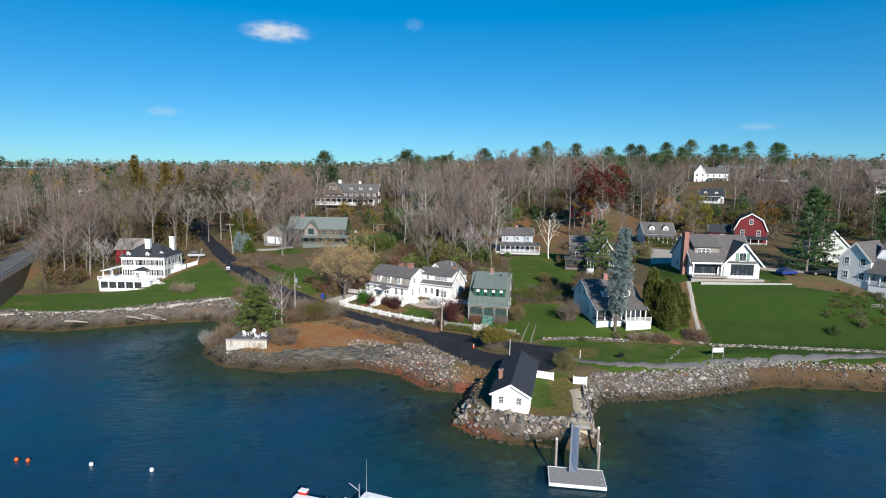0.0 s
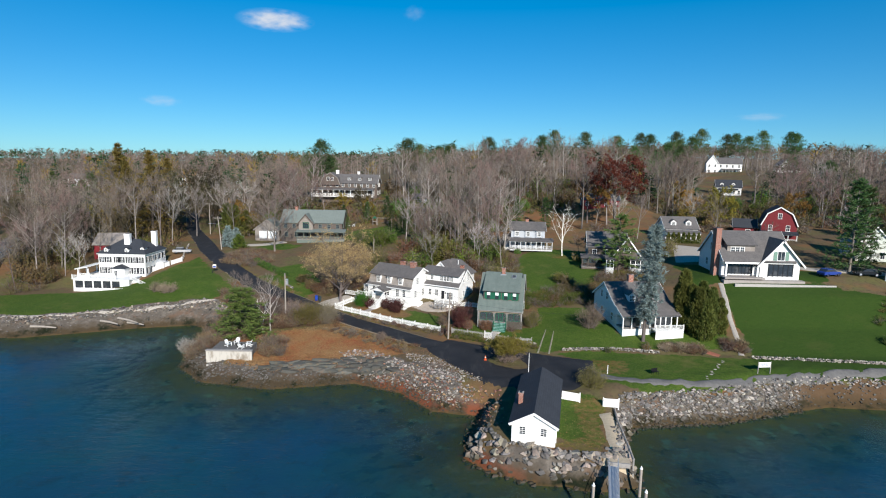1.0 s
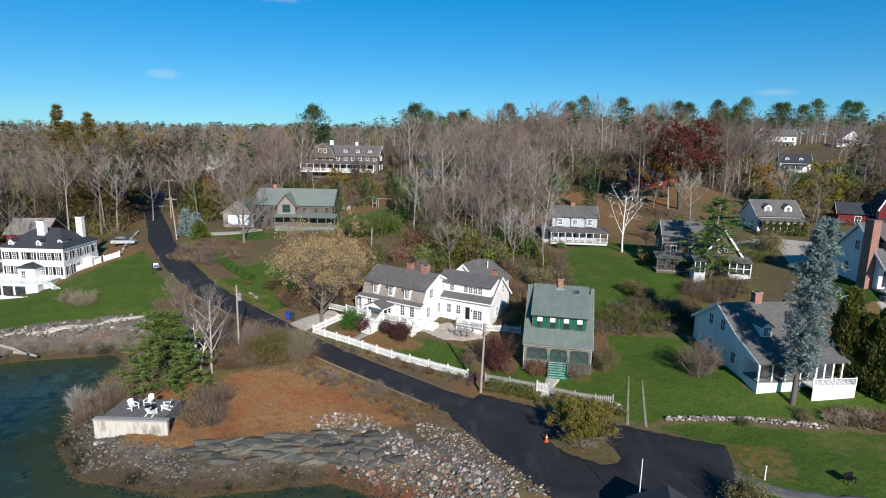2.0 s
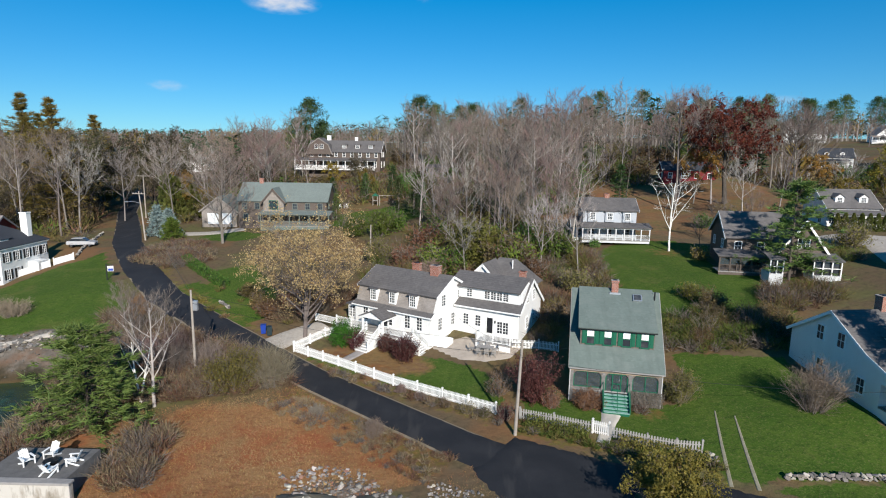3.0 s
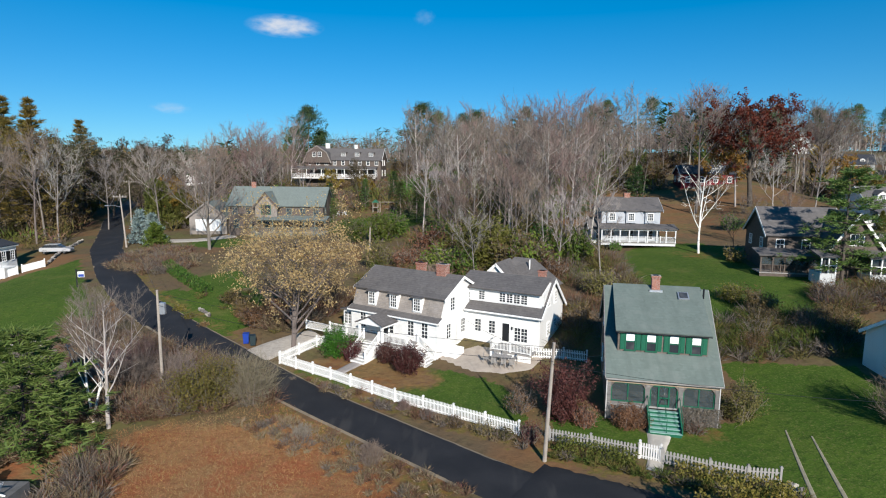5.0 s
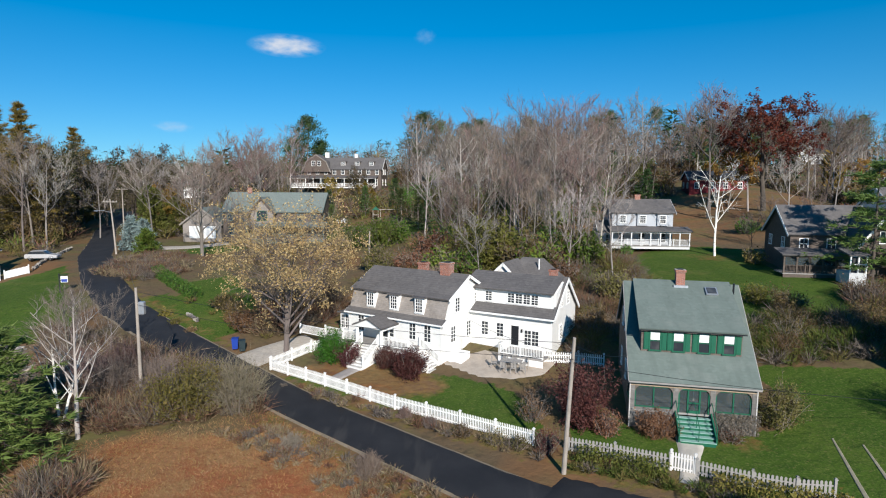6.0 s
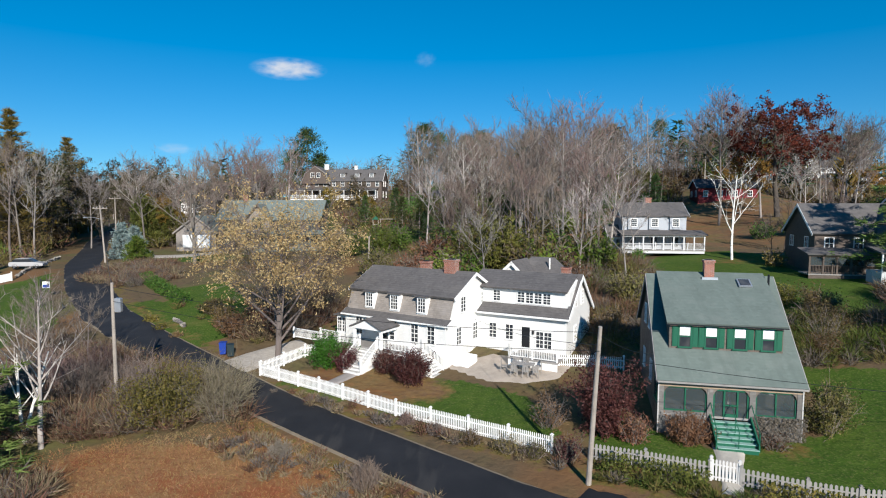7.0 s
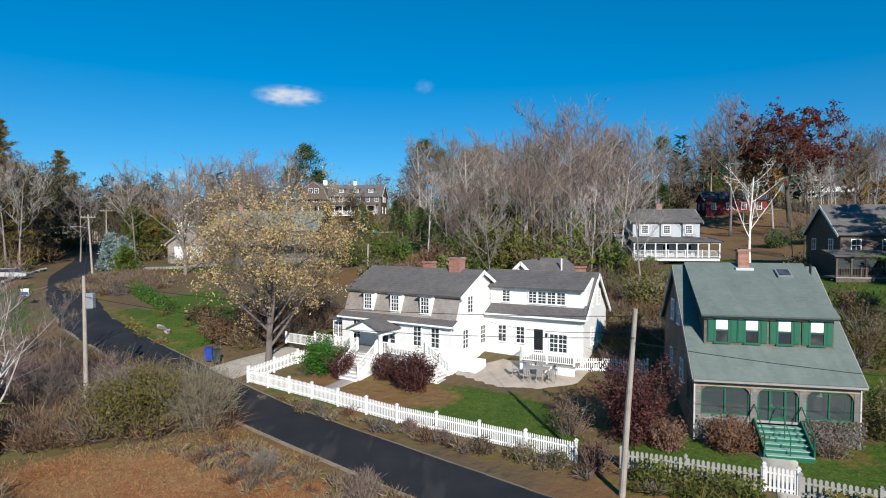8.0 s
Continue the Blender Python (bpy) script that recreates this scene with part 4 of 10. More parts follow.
def dormer(house, x, w, y0, z0, z1, y1, wall, roof, trim=None, win=(0.7, 1.0), peak=0.0, shutter=None, facing_mat=None):
    """A roof dormer facing -y, its cheeks running back to y1."""
    d = part("dormer", boxes((x - w / 2, x + w / 2, y0, y1, z0, z1)), facing_mat or wall, house)
    if peak:
        part("dormer_gable", prism_y([(x - w / 2, z1), (x + w / 2, z1), (x, z1 + peak)], y0 + 0.003, y1), facing_mat or wall, d)
        part("dormer_roof", slab([(x - w / 2 - 0.15, y0 - 0.15, z1 - 0.02), (x - w / 2 - 0.15, y1 + 0.6, z1 - 0.02), (x, y1 + 0.6, z1 + peak + 0.09), (x, y0 - 0.15, z1 + peak + 0.09)], 0.09), roof, d)
        part("dormer_roof", slab([(x + w / 2 + 0.15, y0 - 0.15, z1 - 0.02), (x + w / 2 + 0.15, y1 + 0.6, z1 - 0.02), (x, y1 + 0.6, z1 + peak + 0.09), (x, y0 - 0.15, z1 + peak + 0.09)], 0.09), roof, d)
    else:
        part("dormer_roof", slab([(x - w / 2 - 0.15, y0 - 0.2, z1 + 0.08), (x + w / 2 + 0.15, y0 - 0.2, z1 + 0.08), (x + w / 2 + 0.15, y1 + 0.4, z1 + 0.2), (x - w / 2 - 0.15, y1 + 0.4, z1 + 0.2)], 0.1), roof, d)
    if win:
        window(house, "f", x, y0 - 0.003, z0 + (z1 - z0 - win[1]) * 0.6, *win, trim=trim, shutter=shutter)
    return d


def house_at(x, y, turn, label, name="house", z=None, category="house"):
    return thing(name, pose(x, y, ground(x, y) if z is None else z, 0, 0, turn), label, category)


# ---------------------------------------------------------------- green-roofed cottage


def green_cottage():
    h = house_at(3.7, 112.75, -9.8, "shingled cottage with a green roof and green shutters", z=3.9)
    W = 7.8
    part("wall", prism_x([(2.6, -1), (2.6, 5.2), (6.4, 8.45), (10.6, 4.9), (10.6, -1)], 0.1, W - 0.1), SHINGLE_OLD, h)
    roof_x(h, -0.12, W + 0.12, [(-0.35, 3.15), (6.4, 8.72), (11.0, 4.85)], ROOF_GREEN, 0.16, trim=WEATHERED)
    # Screened porch with shingled piers, knee walls and a boarded floor.
    part("porch_floor", boxes((0.05, W - 0.05, 0.05, 2.6, 0.95, 1.07)), WEATHERED, h)
    part("porch_beam", boxes((0, W, 0.0, 0.24, 2.72, 3.08)), plain("peeling_tan_paint", (0.36, 0.27, 0.19), 0.8, grain=0.5, scale=2.5), h, "tan beam with peeling paint")
    for a, b in ((0.32, 2.72), (3.04, 5.0), (5.32, W - 0.32)):
        for x, k in ((a, 1), (b, -1)):
            part("arch_bracket", prism_y([(x, 2.72), (x + 0.3 * k, 2.72), (x + 0.1 * k, 2.55), (x, 2.3)], 0.02, 0.1), SHINGLE_OLD, h)
    part("eave_board", boxes((-0.12, W + 0.12, -0.40, -0.36, 3.02, 3.13)), WEATHERED, h)
    for x in (0.0, 2.72, 5.0, W - 0.32):
        part("porch_pier", boxes((x, x + 0.32, 0, 0.3, -0.6, 2.72)), SHINGLE_SILVER, h, "weathered shingled pier")
    for x in (-0.03, W - 0.06):
        part("corner_board", boxes((x, x + 0.07, -0.03, 0.06, -0.3, 2.9)), WORN_WHITE, h)
    for a, b in ((0.32, 2.72), (5.32, W - 0.32)):
        part("knee_wall", boxes((a, b, 0.05, 0.25, -0.6, 1.25)), SHINGLE_SILVER, h)
        part("screen", boxes((a, b, 0.13, 0.14, 1.25, 2.72)), SCREEN, h)
        part("screen_frame", boxes(*[(x - 0.04, x + 0.04, 0.08, 0.16, 1.25, 2.72) for x in (a + 0.04, (a + b) / 2, b - 0.04)], (a, b, 0.08, 0.16, 1.25, 1.33), (a, b, 0.08, 0.16, 2.64, 2.72)), GREEN_PAINT, h, "dark green screen frame")
    part("screen", boxes((3.04, 5.0, 0.13, 0.14, 1.07, 2.72)), SCREEN, h)
    d = part("screen_door", boxes(*[(x - 0.05, x + 0.05, 0.07, 0.17, 1.07, 2.72) for x in (3.1, 3.66, 4.38, 4.94)], (3.66, 4.38, 0.07, 0.17, 1.07, 1.25), (3.66, 4.38, 0.07, 0.17, 1.72, 1.8), (3.05, 5.0, 0.07, 0.17, 2.6, 2.72)), GREEN_PAINT, h, "dark green screen door")
    for side, x in (("l", 0.1), ("r", W - 0.12)):
        part("knee_wall", boxes((x - 0.05, x + 0.07, 0.3, 2.6, -0.6, 1.3)), SHINGLE_OLD, h)
        part("screen", boxes((x, x + 0.012, 0.3, 2.6, 1.3, 3.0)), SCREEN, h)
        part("screen_frame", boxes((x - 0.03, x + 0.05, 1.4, 1.5, 1.3, 3.0), (x - 0.03, x + 0.05, 0.3, 2.6, 1.3, 1.38)), GREEN_PAINT, h)
        part("cheek", prism_x([(0.3, 3.0), (2.6, 3.0), (2.6, 5.15), (0.3, 3.35)], x - 0.03, x + 0.05), SHINGLE_OLD, h)
    # Inside the porch: house wall, door, windows and wicker settees.
    window(h, "f", 1.5, 2.597, 1.9, 1.0, 1.1, 2, 2)
    window(h, "f", 6.4, 2.597, 1.9, 1.0, 1.1, 2, 2)
    door(h, "f", 4.0, 2.595, 1.07, material=GREEN_PAINT)
    fl, n = stairs(h, 2.95, 5.1, 0.0, 1.07, -0.05, STEP_GREEN, 0.187, 0.3, riser_mat=GREEN_PAINT)
    for x in (2.9, 5.1):
        part("stringer", prism_x([(0, 1.2), (0, 0.4), (-1.75, -0.2), (-1.75, 0.2)], x - 0.04, x + 0.04), GREEN_PAINT, h)
        tube_part("handrail", [((x, -0.03, 1.9), (x, -1.72, 0.85), 0.03, 0.03), ((x, -1.72, 0.85), (x, -1.72, -0.2), 0.03, 0.03)], GREEN_PAINT, h, 6)
    tube_part("handrail", [((4.05, -0.03, 1.9), (4.05, -1.72, 0.85), 0.025, 0.025), ((4.05, -1.72, 0.85), (4.05, -1.72, -0.2), 0.025, 0.025), ((4.05, -0.9, 1.36), (4.05, -0.9, 0.3), 0.025, 0.025)], GREEN_PAINT, h, 6)
    # Shed dormer with four shuttered windows.
    part("dormer", prism_x([(1.5, 4.3), (1.5, 6.28), (6.2, 8.55), (6.2, 8.1)], 0.75, 7.1), SHINGLE_OLD, h)
    part("dormer_roof", slab([(0.55, 1.2, 6.32), (7.3, 1.2, 6.32), (7.3, 6.42, 8.9), (0.55, 6.42, 8.9)], 0.1), ROOF_GREEN, h)
    part("eave_board", boxes((0.55, 7.3, 1.16, 1.2, 6.17, 6.24)), BLACK_PAINT, h)
    for x in (1.65, 3.15, 4.75, 6.3):
        window(h, "f", x, 1.497, 4.82, 0.62, 1.24, 1, 2, trim=GREEN_PAINT, shutter=GREEN_PAINT)
        part("blind", boxes((x - 0.3, x + 0.3, 1.468, 1.472, 5.5, 6.04)), WHITE_TRIM, h, "half-drawn white roller blind")
    chimney(h, 3.85, 6.1, 0.62, 0.58, 7.8, 9.75, BRICK, "red brick chimney")
    part("chimney_flashing", boxes((3.35, 4.35, 5.55, 5.75, 8.4, 8.63)), ALU, h)
    part("skylight", slab([(5.45, 4.75, 8.22), (6.25, 4.75, 8.22), (6.25, 5.55, 8.6), (5.45, 5.55, 8.6)], 0.1), ALU, h, "small roof window")
    part("skylight_pane", slab([(5.54, 4.83, 8.28), (6.16, 4.83, 8.28), (6.16, 5.47, 8.585), (5.54, 5.47, 8.585)], 0.03), GLASS, h)
    tube_part("vent_pipe", [((7.45, 5.7, 7.9), (7.45, 5.7, 8.9), 0.07, 0.07)], BLACK_PAINT, h)
    for y, z in ((4.0, 2.0), (7.5, 2.0), (5.2, 5.2), (7.3, 5.2)):
        window(h, "r", W - 0.097, y, z, 0.75, 1.2, 2, 2, shutter=GREEN_PAINT if z < 4 else None)
        window(h, "l", 0.097, y, z, 0.75, 1.2, 2, 2)
    return h


green_cottage_at = green_cottage()


def climbing_vine(house):
    """Dry creeper over the knee wall beside the steps."""
    t = thing("climbing_vine", house.matrix_basis.copy(), "dry grey-brown creeper on the porch's knee wall", "creeper")
    r = random.Random(88)
    wv, wf, cv, cf = [], [], [], []
    for i in range(26):
        p = Vector((5.35 + i * 0.1, -0.03, -0.3))
        for k in range(4):
            q = p + Vector((r.uniform(-0.22, 0.22), r.uniform(-0.02, 0.02), r.uniform(0.25, 0.48)))
            if q.z > 1.5:
                break
            add_tube(wv, wf, p, q, 0.014, 0.009, 3)
            p = q
    for _ in range(1500):
        p = Vector((r.uniform(5.3, 8.02), r.uniform(-0.12, 0.0), -0.3 + 1.6 * r.random() ** 0.8))
        a, b = (Vector((r.uniform(-1, 1), r.uniform(-0.5, 0.1), r.uniform(-1, 1))).normalized() * r.uniform(0.06, 0.13) for _ in range(2))
        cv += [tuple(p), tuple(p + a), tuple(p + b)]
        cf.append((len(cv) - 3, len(cv) - 2, len(cv) - 1))
    link_mesh("stem_clump", wv, wf, BARK, t)
    link_mesh("foliage", cv, cf, foliage("dry_creeper_leaves", (0.17, 0.15, 0.125), (0.27, 0.22, 0.17), 0.1), t)



# ---------------------------------------------------------------- white gambrel house by the lane


def gambrel_house():
    h = house_at(-18.5, 128.6, -30, "white gambrel house with three dormers and a columned porch", z=4.4)
    L = 10.5
    part("wall", prism_x([(0, -1), (0, 3.5), (0.45, 3.75), (1.2, 5.6), (4.3, 7.1), (7.4, 5.6), (8.15, 3.75), (8.6, 3.5), (8.6, -1)], 0, L), WHITE, h)
    roof_x(h, -0.25, L + 0.25, [(-0.28, 3.5), (0.42, 3.86)], ROOF_GREY, trim=WHITE_TRIM)
    roof_x(h, -0.12, L + 0.06, [(0.38, 3.82), (1.12, 5.66)], SHINGLE, 0.1)
    roof_x(h, -0.3, L + 0.3, [(0.72, 5.55), (4.3, 7.32), (7.88, 5.55)], ROOF_GREY, 0.18, trim=WHITE_TRIM)
    roof_x(h, -0.12, L + 0.06, [(7.48, 5.66), (8.22, 3.82)], SHINGLE, 0.1)
    roof_x(h, -0.25, L + 0.25, [(8.18, 3.86), (8.88, 3.5)], ROOF_GREY, trim=WHITE_TRIM)
    part("gutter", boxes((-0.25, L + 0.25, -0.38, -0.29, 3.36, 3.48)), WHITE_TRIM, h)
    for x in (2.4, 5.1, 7.9):
        dormer(h, x, 1.0, 0.42, 4.0, 5.45, 1.6, SHINGLE, ROOF_GREY, win=(0.68, 1.12), facing_mat=WHITE_TRIM)
    chimney(h, 8.4, 4.2, 1.05, 0.8, 6.6, 8.25, BRICK, "red brick chimney")
    chimney(h, 4.4, 6.2, 0.9, 0.7, 6.0, 7.75, BRICK, "red brick chimney")
    for x in (1.6, 7.5, 9.1):
        window(h, "f", x, -0.003, 1.8, 0.66, 1.4, 2, 4)
    window(h, "r", L + 0.003, 2.6, 4.2, 0.72, 1.2, 2, 4)
    window(h, "r", L + 0.003, 6.0, 4.2, 0.72, 1.2, 2, 4)
    for y in (1.9, 4.6):
        window(h, "r", L + 0.003, y, 1.6, 0.72, 1.35, 2, 4)
    window(h, "r", L + 0.003, 2.4, -0.1, 0.7, 0.7, 2, 2)
    window(h, "r", L + 0.003, 4.0, -0.1, 0.7, 0.7, 2, 2)
    for x in (6.2, 7.4):
        window(h, "f", x, -0.003, 0.2, 0.8, 0.5, 2, 1, trim=WEATHERED)
    # Front deck, portico and stairs.
    part("porch_floor", boxes((-1.2, 8.4, -2.0, -0.003, 1.16, 1.3)), WEATHERED, h)
    part("porch_skirt", boxes((-1.2, 8.4, -1.98, -1.9, -0.8, 1.16), (8.3, 8.4, -1.9, 0, -0.8, 1.16)), WHITE_TRIM, h)
    part("portico_roof", slab([(2.6, -2.5, 3.0), (2.6, 0.1, 3.0), (4.3, 0.1, 3.75), (4.3, -2.5, 3.75)], 0.12), ROOF_GREY, h)
    part("portico_roof", slab([(6.0, -2.5, 3.0), (6.0, 0.1, 3.0), (4.3, 0.1, 3.75), (4.3, -2.5, 3.75)], 0.12), ROOF_GREY, h)
    part("portico_gable", prism_y([(2.8, 2.85), (5.8, 2.85), (5.8, 2.95), (4.3, 3.62), (2.8, 2.95)], -2.35, -2.2), WHITE_TRIM, h)
    for x in (2.85, 5.6):
        part("porch_post", boxes((x, x + 0.2, -2.25, -2.05, 1.3, 2.9)), WHITE_TRIM, h)
        part("portico_beam", boxes((x, x + 0.2, -2.05, 0, 2.65, 2.9)), WHITE_TRIM, h)
    door(h, "f", 4.3, -0.005, 1.3, 0.95, 2.1, GLASS)
    window(h, "f", 5.2, -0.003, 1.7, 0.45, 1.3, 1, 4)
    stairs(h, 3.4, 5.1, -2.0, 1.3, -0.1, WORN_WHITE, 0.18, 0.27, riser_mat=WHITE_TRIM)
    for x in (3.36, 5.14):
        balustrade(h, (x, -4.0, 0.0), (x, -2.0, 1.25), WHITE_TRIM, 0.85, 0.13, 3.0, "stair_rail")
        part("stringer", prism_x([(-2.0, 1.3), (-2.0, 0.95), (-4.05, -0.35), (-4.05, 0.05)], x - 0.03, x + 0.03), WHITE_TRIM, h)
    balustrade(h, (-1.15, -1.95, 1.3), (3.3, -1.95, 1.3), WHITE_TRIM)
    balustrade(h, (5.2, -1.95, 1.3), (8.35, -1.95, 1.3), WHITE_TRIM)
    stairs(h, -0.85, 0.85, 0.0, 1.3, -0.1, WORN_WHITE, 0.18, 0.27, turn=90, at=(8.4, -1.05), riser_mat=WHITE_TRIM)
    for y in (-1.9, -0.2):
        balustrade(h, (8.4, y, 1.25), (10.4, y, 0.0), WHITE_TRIM, 0.85, 0.13, 3.0, "stair_rail")
        part("stringer", prism_y([(8.4, 1.3), (8.4, 0.95), (10.45, -0.35), (10.45, 0.05)], y - 0.03, y + 0.03), WHITE_TRIM, h)
    # Sunroom at the west end, and the rear ell.
    part("sunroom", boxes((-1.7, 0.05, 0.8, 5.2, -1, 3.0)), WHITE, h)
    part("sunroom_roof", slab([(-1.95, 0.5, 3.05), (0.0, 0.5, 3.3), (0.0, 5.4, 3.3), (-1.95, 5.4, 3.05)], 0.12), ROOF_GREY, h)
    for x in (-1.4, -0.85, -0.3):
        window(h, "f", x, 0.797, 1.5, 0.42, 1.25, 2, 4)
    balustrade(h, (-4.5, -1.9, 1.0), (-1.2, -1.9, 1.0), WHITE_TRIM)
    part("bulkhead", prism_x([(-0.1, -0.3), (2.2, -0.3), (2.2, 0.9)], L, L + 1.6), WHITE_TRIM, h, "sloping white cellar hatch")
    return h


gambrel_house()


def east_wing():
    h = house_at(-6.6, 127.5, -26, "white clapboard wing with a long shed dormer", z=4.6)
    L = 7.5
    part("wall", prism_x([(0, -1), (0, 3.85), (0.9, 4.3), (0.9, 5.75), (3.5, 6.7), (7.0, 3.85), (7.0, -1)], -1.5, L), WHITE, h)
    roof_x(h, -0.2, L + 0.28, [(-0.4, 3.78), (0.93, 4.42)], ROOF_GREY, trim=WHITE_TRIM)
    part("roof", slab([(-1.5, 0.45, 5.8), (L - 0.15, 0.45, 5.8), (L - 0.15, 3.5, 6.92), (-1.5, 3.5, 6.92)], 0.14), ROOF_GREY, h)
    part("roof", slab([(-1.5, 7.4, 3.7), (L + 0.3, 7.4, 3.7), (L + 0.3, 3.5, 6.95), (-1.5, 3.5, 6.95)], 0.14), ROOF_GREY, h)
    part("roof", slab([(L - 0.14, 0.4, 4.15), (L + 0.3, 0.4, 4.15), (L + 0.3, 3.5, 6.95), (L - 0.14, 3.5, 6.95)], 0.14), ROOF_GREY, h)
    part("bargeboard", slab([(L + 0.26, -0.42, 3.72), (L + 0.34, -0.42, 3.72), (L + 0.34, 3.5, 6.9), (L + 0.26, 3.5, 6.9)], 0.28), WHITE_TRIM, h)
    part("bargeboard", slab([(L + 0.26, 7.42, 3.66), (L + 0.34, 7.42, 3.66), (L + 0.34, 3.5, 6.9), (L + 0.26, 3.5, 6.9)], 0.28), WHITE_TRIM, h)
    part("gutter", boxes((-0.2, L + 0.3, -0.5, -0.41, 3.62, 3.76)), WHITE_TRIM, h)
    window(h, "f", 1.1, 0.897, 4.6, 0.6, 0.85, 2, 4)
    for x in (3.3, 4.05, 4.8, 5.55):
        window(h, "f", x, 0.897, 4.6, 0.6, 0.85, 2, 4)
    window(h, "f", 1.15, -0.003, 1.6, 0.62, 1.2, 2, 4)
    window(h, "f", 2.65, -0.003, 1.6, 0.62, 1.2, 2, 4)
    door(h, "f", 4.1, -0.005, 1.0, 0.72, 1.75)
    for x in (5.3, 5.98):
        window(h, "f", x, -0.003, 1.15, 0.6, 1.3, 2, 4)
    part("wall_lamp", boxes((4.66, 4.8, -0.14, 0, 2.2, 2.5), bevel=0.02), BLACK_PAINT, h)
    for y in (2.4, 4.4):
        window(h, "r", L + 0.003, y, 4.4, 0.62, 1.1, 2, 4)
        window(h, "r", L + 0.003, y, 1.5, 0.62, 1.2, 2, 4)
    part("deck", boxes((3.6, 7.6, -2.6, -0.003, 0.65, 0.8)), WEATHERED, h)
    part("deck_skirt", boxes((3.6, 7.6, -2.6, -2.54, -0.7, 0.65), (3.6, 3.66, -2.54, 0, -0.7, 0.65)), WHITE_TRIM, h, "white lattice skirt")
    balustrade(h, (3.65, -2.55, 0.8), (7.55, -2.55, 0.8), WHITE_TRIM)
    balustrade(h, (3.65, -2.55, 0.8), (3.65, -1.0, 0.8), WHITE_TRIM)
    stairs(h, -1.2, 1.2, 0.0, 0.55, -0.05, FLAGSTONE, 0.15, 0.3, at=(0.2, -0.1))
    # Rear block with a hipped, shingled end.
    part("rear_wall", boxes((-0.8, 5.2, 7.0, 12.6, -1, 4.6)), WHITE, h)
    c = [(-1.2, 6.3, 4.6), (5.7, 6.3, 4.6), (5.7, 13.0, 4.6), (-1.2, 13.0, 4.6)]
    a, b = (1.0, 9.7, 7.7), (3.3, 9.7, 7.7)
    for f in ([c[0], c[1], b, a], [c[1], c[2], b], [c[2], c[3], a, b], [c[3], c[0], a]):
        part("hipped_roof", slab(f, 0.12), ROOF_GREY, h)
    part("cross_gable", prism_y([(-1.2, 5.7), (2.4, 5.7), (0.6, 7.4)], 5.6, 9.0), WHITE, h)
    roof_y(h, 5.3, 9.4, [(-1.6, 5.5), (0.6, 7.6), (2.8, 5.5)], ROOF_GREY, trim=WHITE_TRIM)
    chimney(h, 5.9, 5.0, 0.7, 0.6, 5.0, 7.3, BRICK, "red brick chimney")
    tube_part("vent_pipe", [((3.2, 8.6, 6.2), (3.2, 8.6, 7.7), 0.07, 0.07)], WHITE_TRIM, h)
    return h


east_wing()


# ---------------------------------------------------------------- boathouse on the pier


def boathouse():
    h = house_at(6.1, 72.0, -11.5, "white boathouse with a charcoal shingle roof", "boathouse", z=2.6, category="boathouse")
    W, D = 4.8, 14.2
    part("wall", prism_y([(0, -0.2), (W, -0.2), (W, 2.35), (W / 2, 3.6), (0, 2.35)], 0, D), WHITE, h)
    roof_y(h, -0.3, D + 0.3, [(-0.35, 2.27), (W / 2, 3.78), (W + 0.35, 2.27)], ROOF_DARK, 0.14, trim=WHITE_TRIM)
    part("foundation", boxes((0.15, W - 0.15, 0.15, D - 0.15, -1.6, -0.2)), WEATHERED, h)
    for x in (0.2, W / 2, W - 0.3):
        part("pile", boxes((x, x + 0.2, 0.1, 0.3, -1.6, -0.15)), WEATHERED, h)
    for x in (1.2, 3.5):
        window(h, "f", x, -0.003, 1.05, 0.62, 0.85, 2, 4)
    for y in (3.5, 7.0, 10.5):
        window(h, "l", 0.003 - 0.006, y, 0.95, 0.7, 0.95, 2, 4)
        window(h, "r", W + 0.003, y, 0.95, 0.7, 0.95, 2, 4)
    door(h, "r", W + 0.005, 1.4, 0.0, 0.85, 1.95, WHITE_TRIM)
    chimney(h, 0.55, 4.4, 0.5, 0.55, 1.8, 4.05, BRICK, "red brick chimney")
    tube_part("flagstaff", [((0.6, D + 0.5, 0), (0.6, D + 0.5, 5.4), 0.05, 0.03)], WHITE_TRIM, h)
    stairs(h, -0.6, 0.6, 0.0, 0.0, -0.4, WEATHERED, 0.2, 0.3, turn=90, at=(W + 0.02, 1.4))
    return h


boathouse()


# ---------------------------------------------------------------- white mansion across the cove


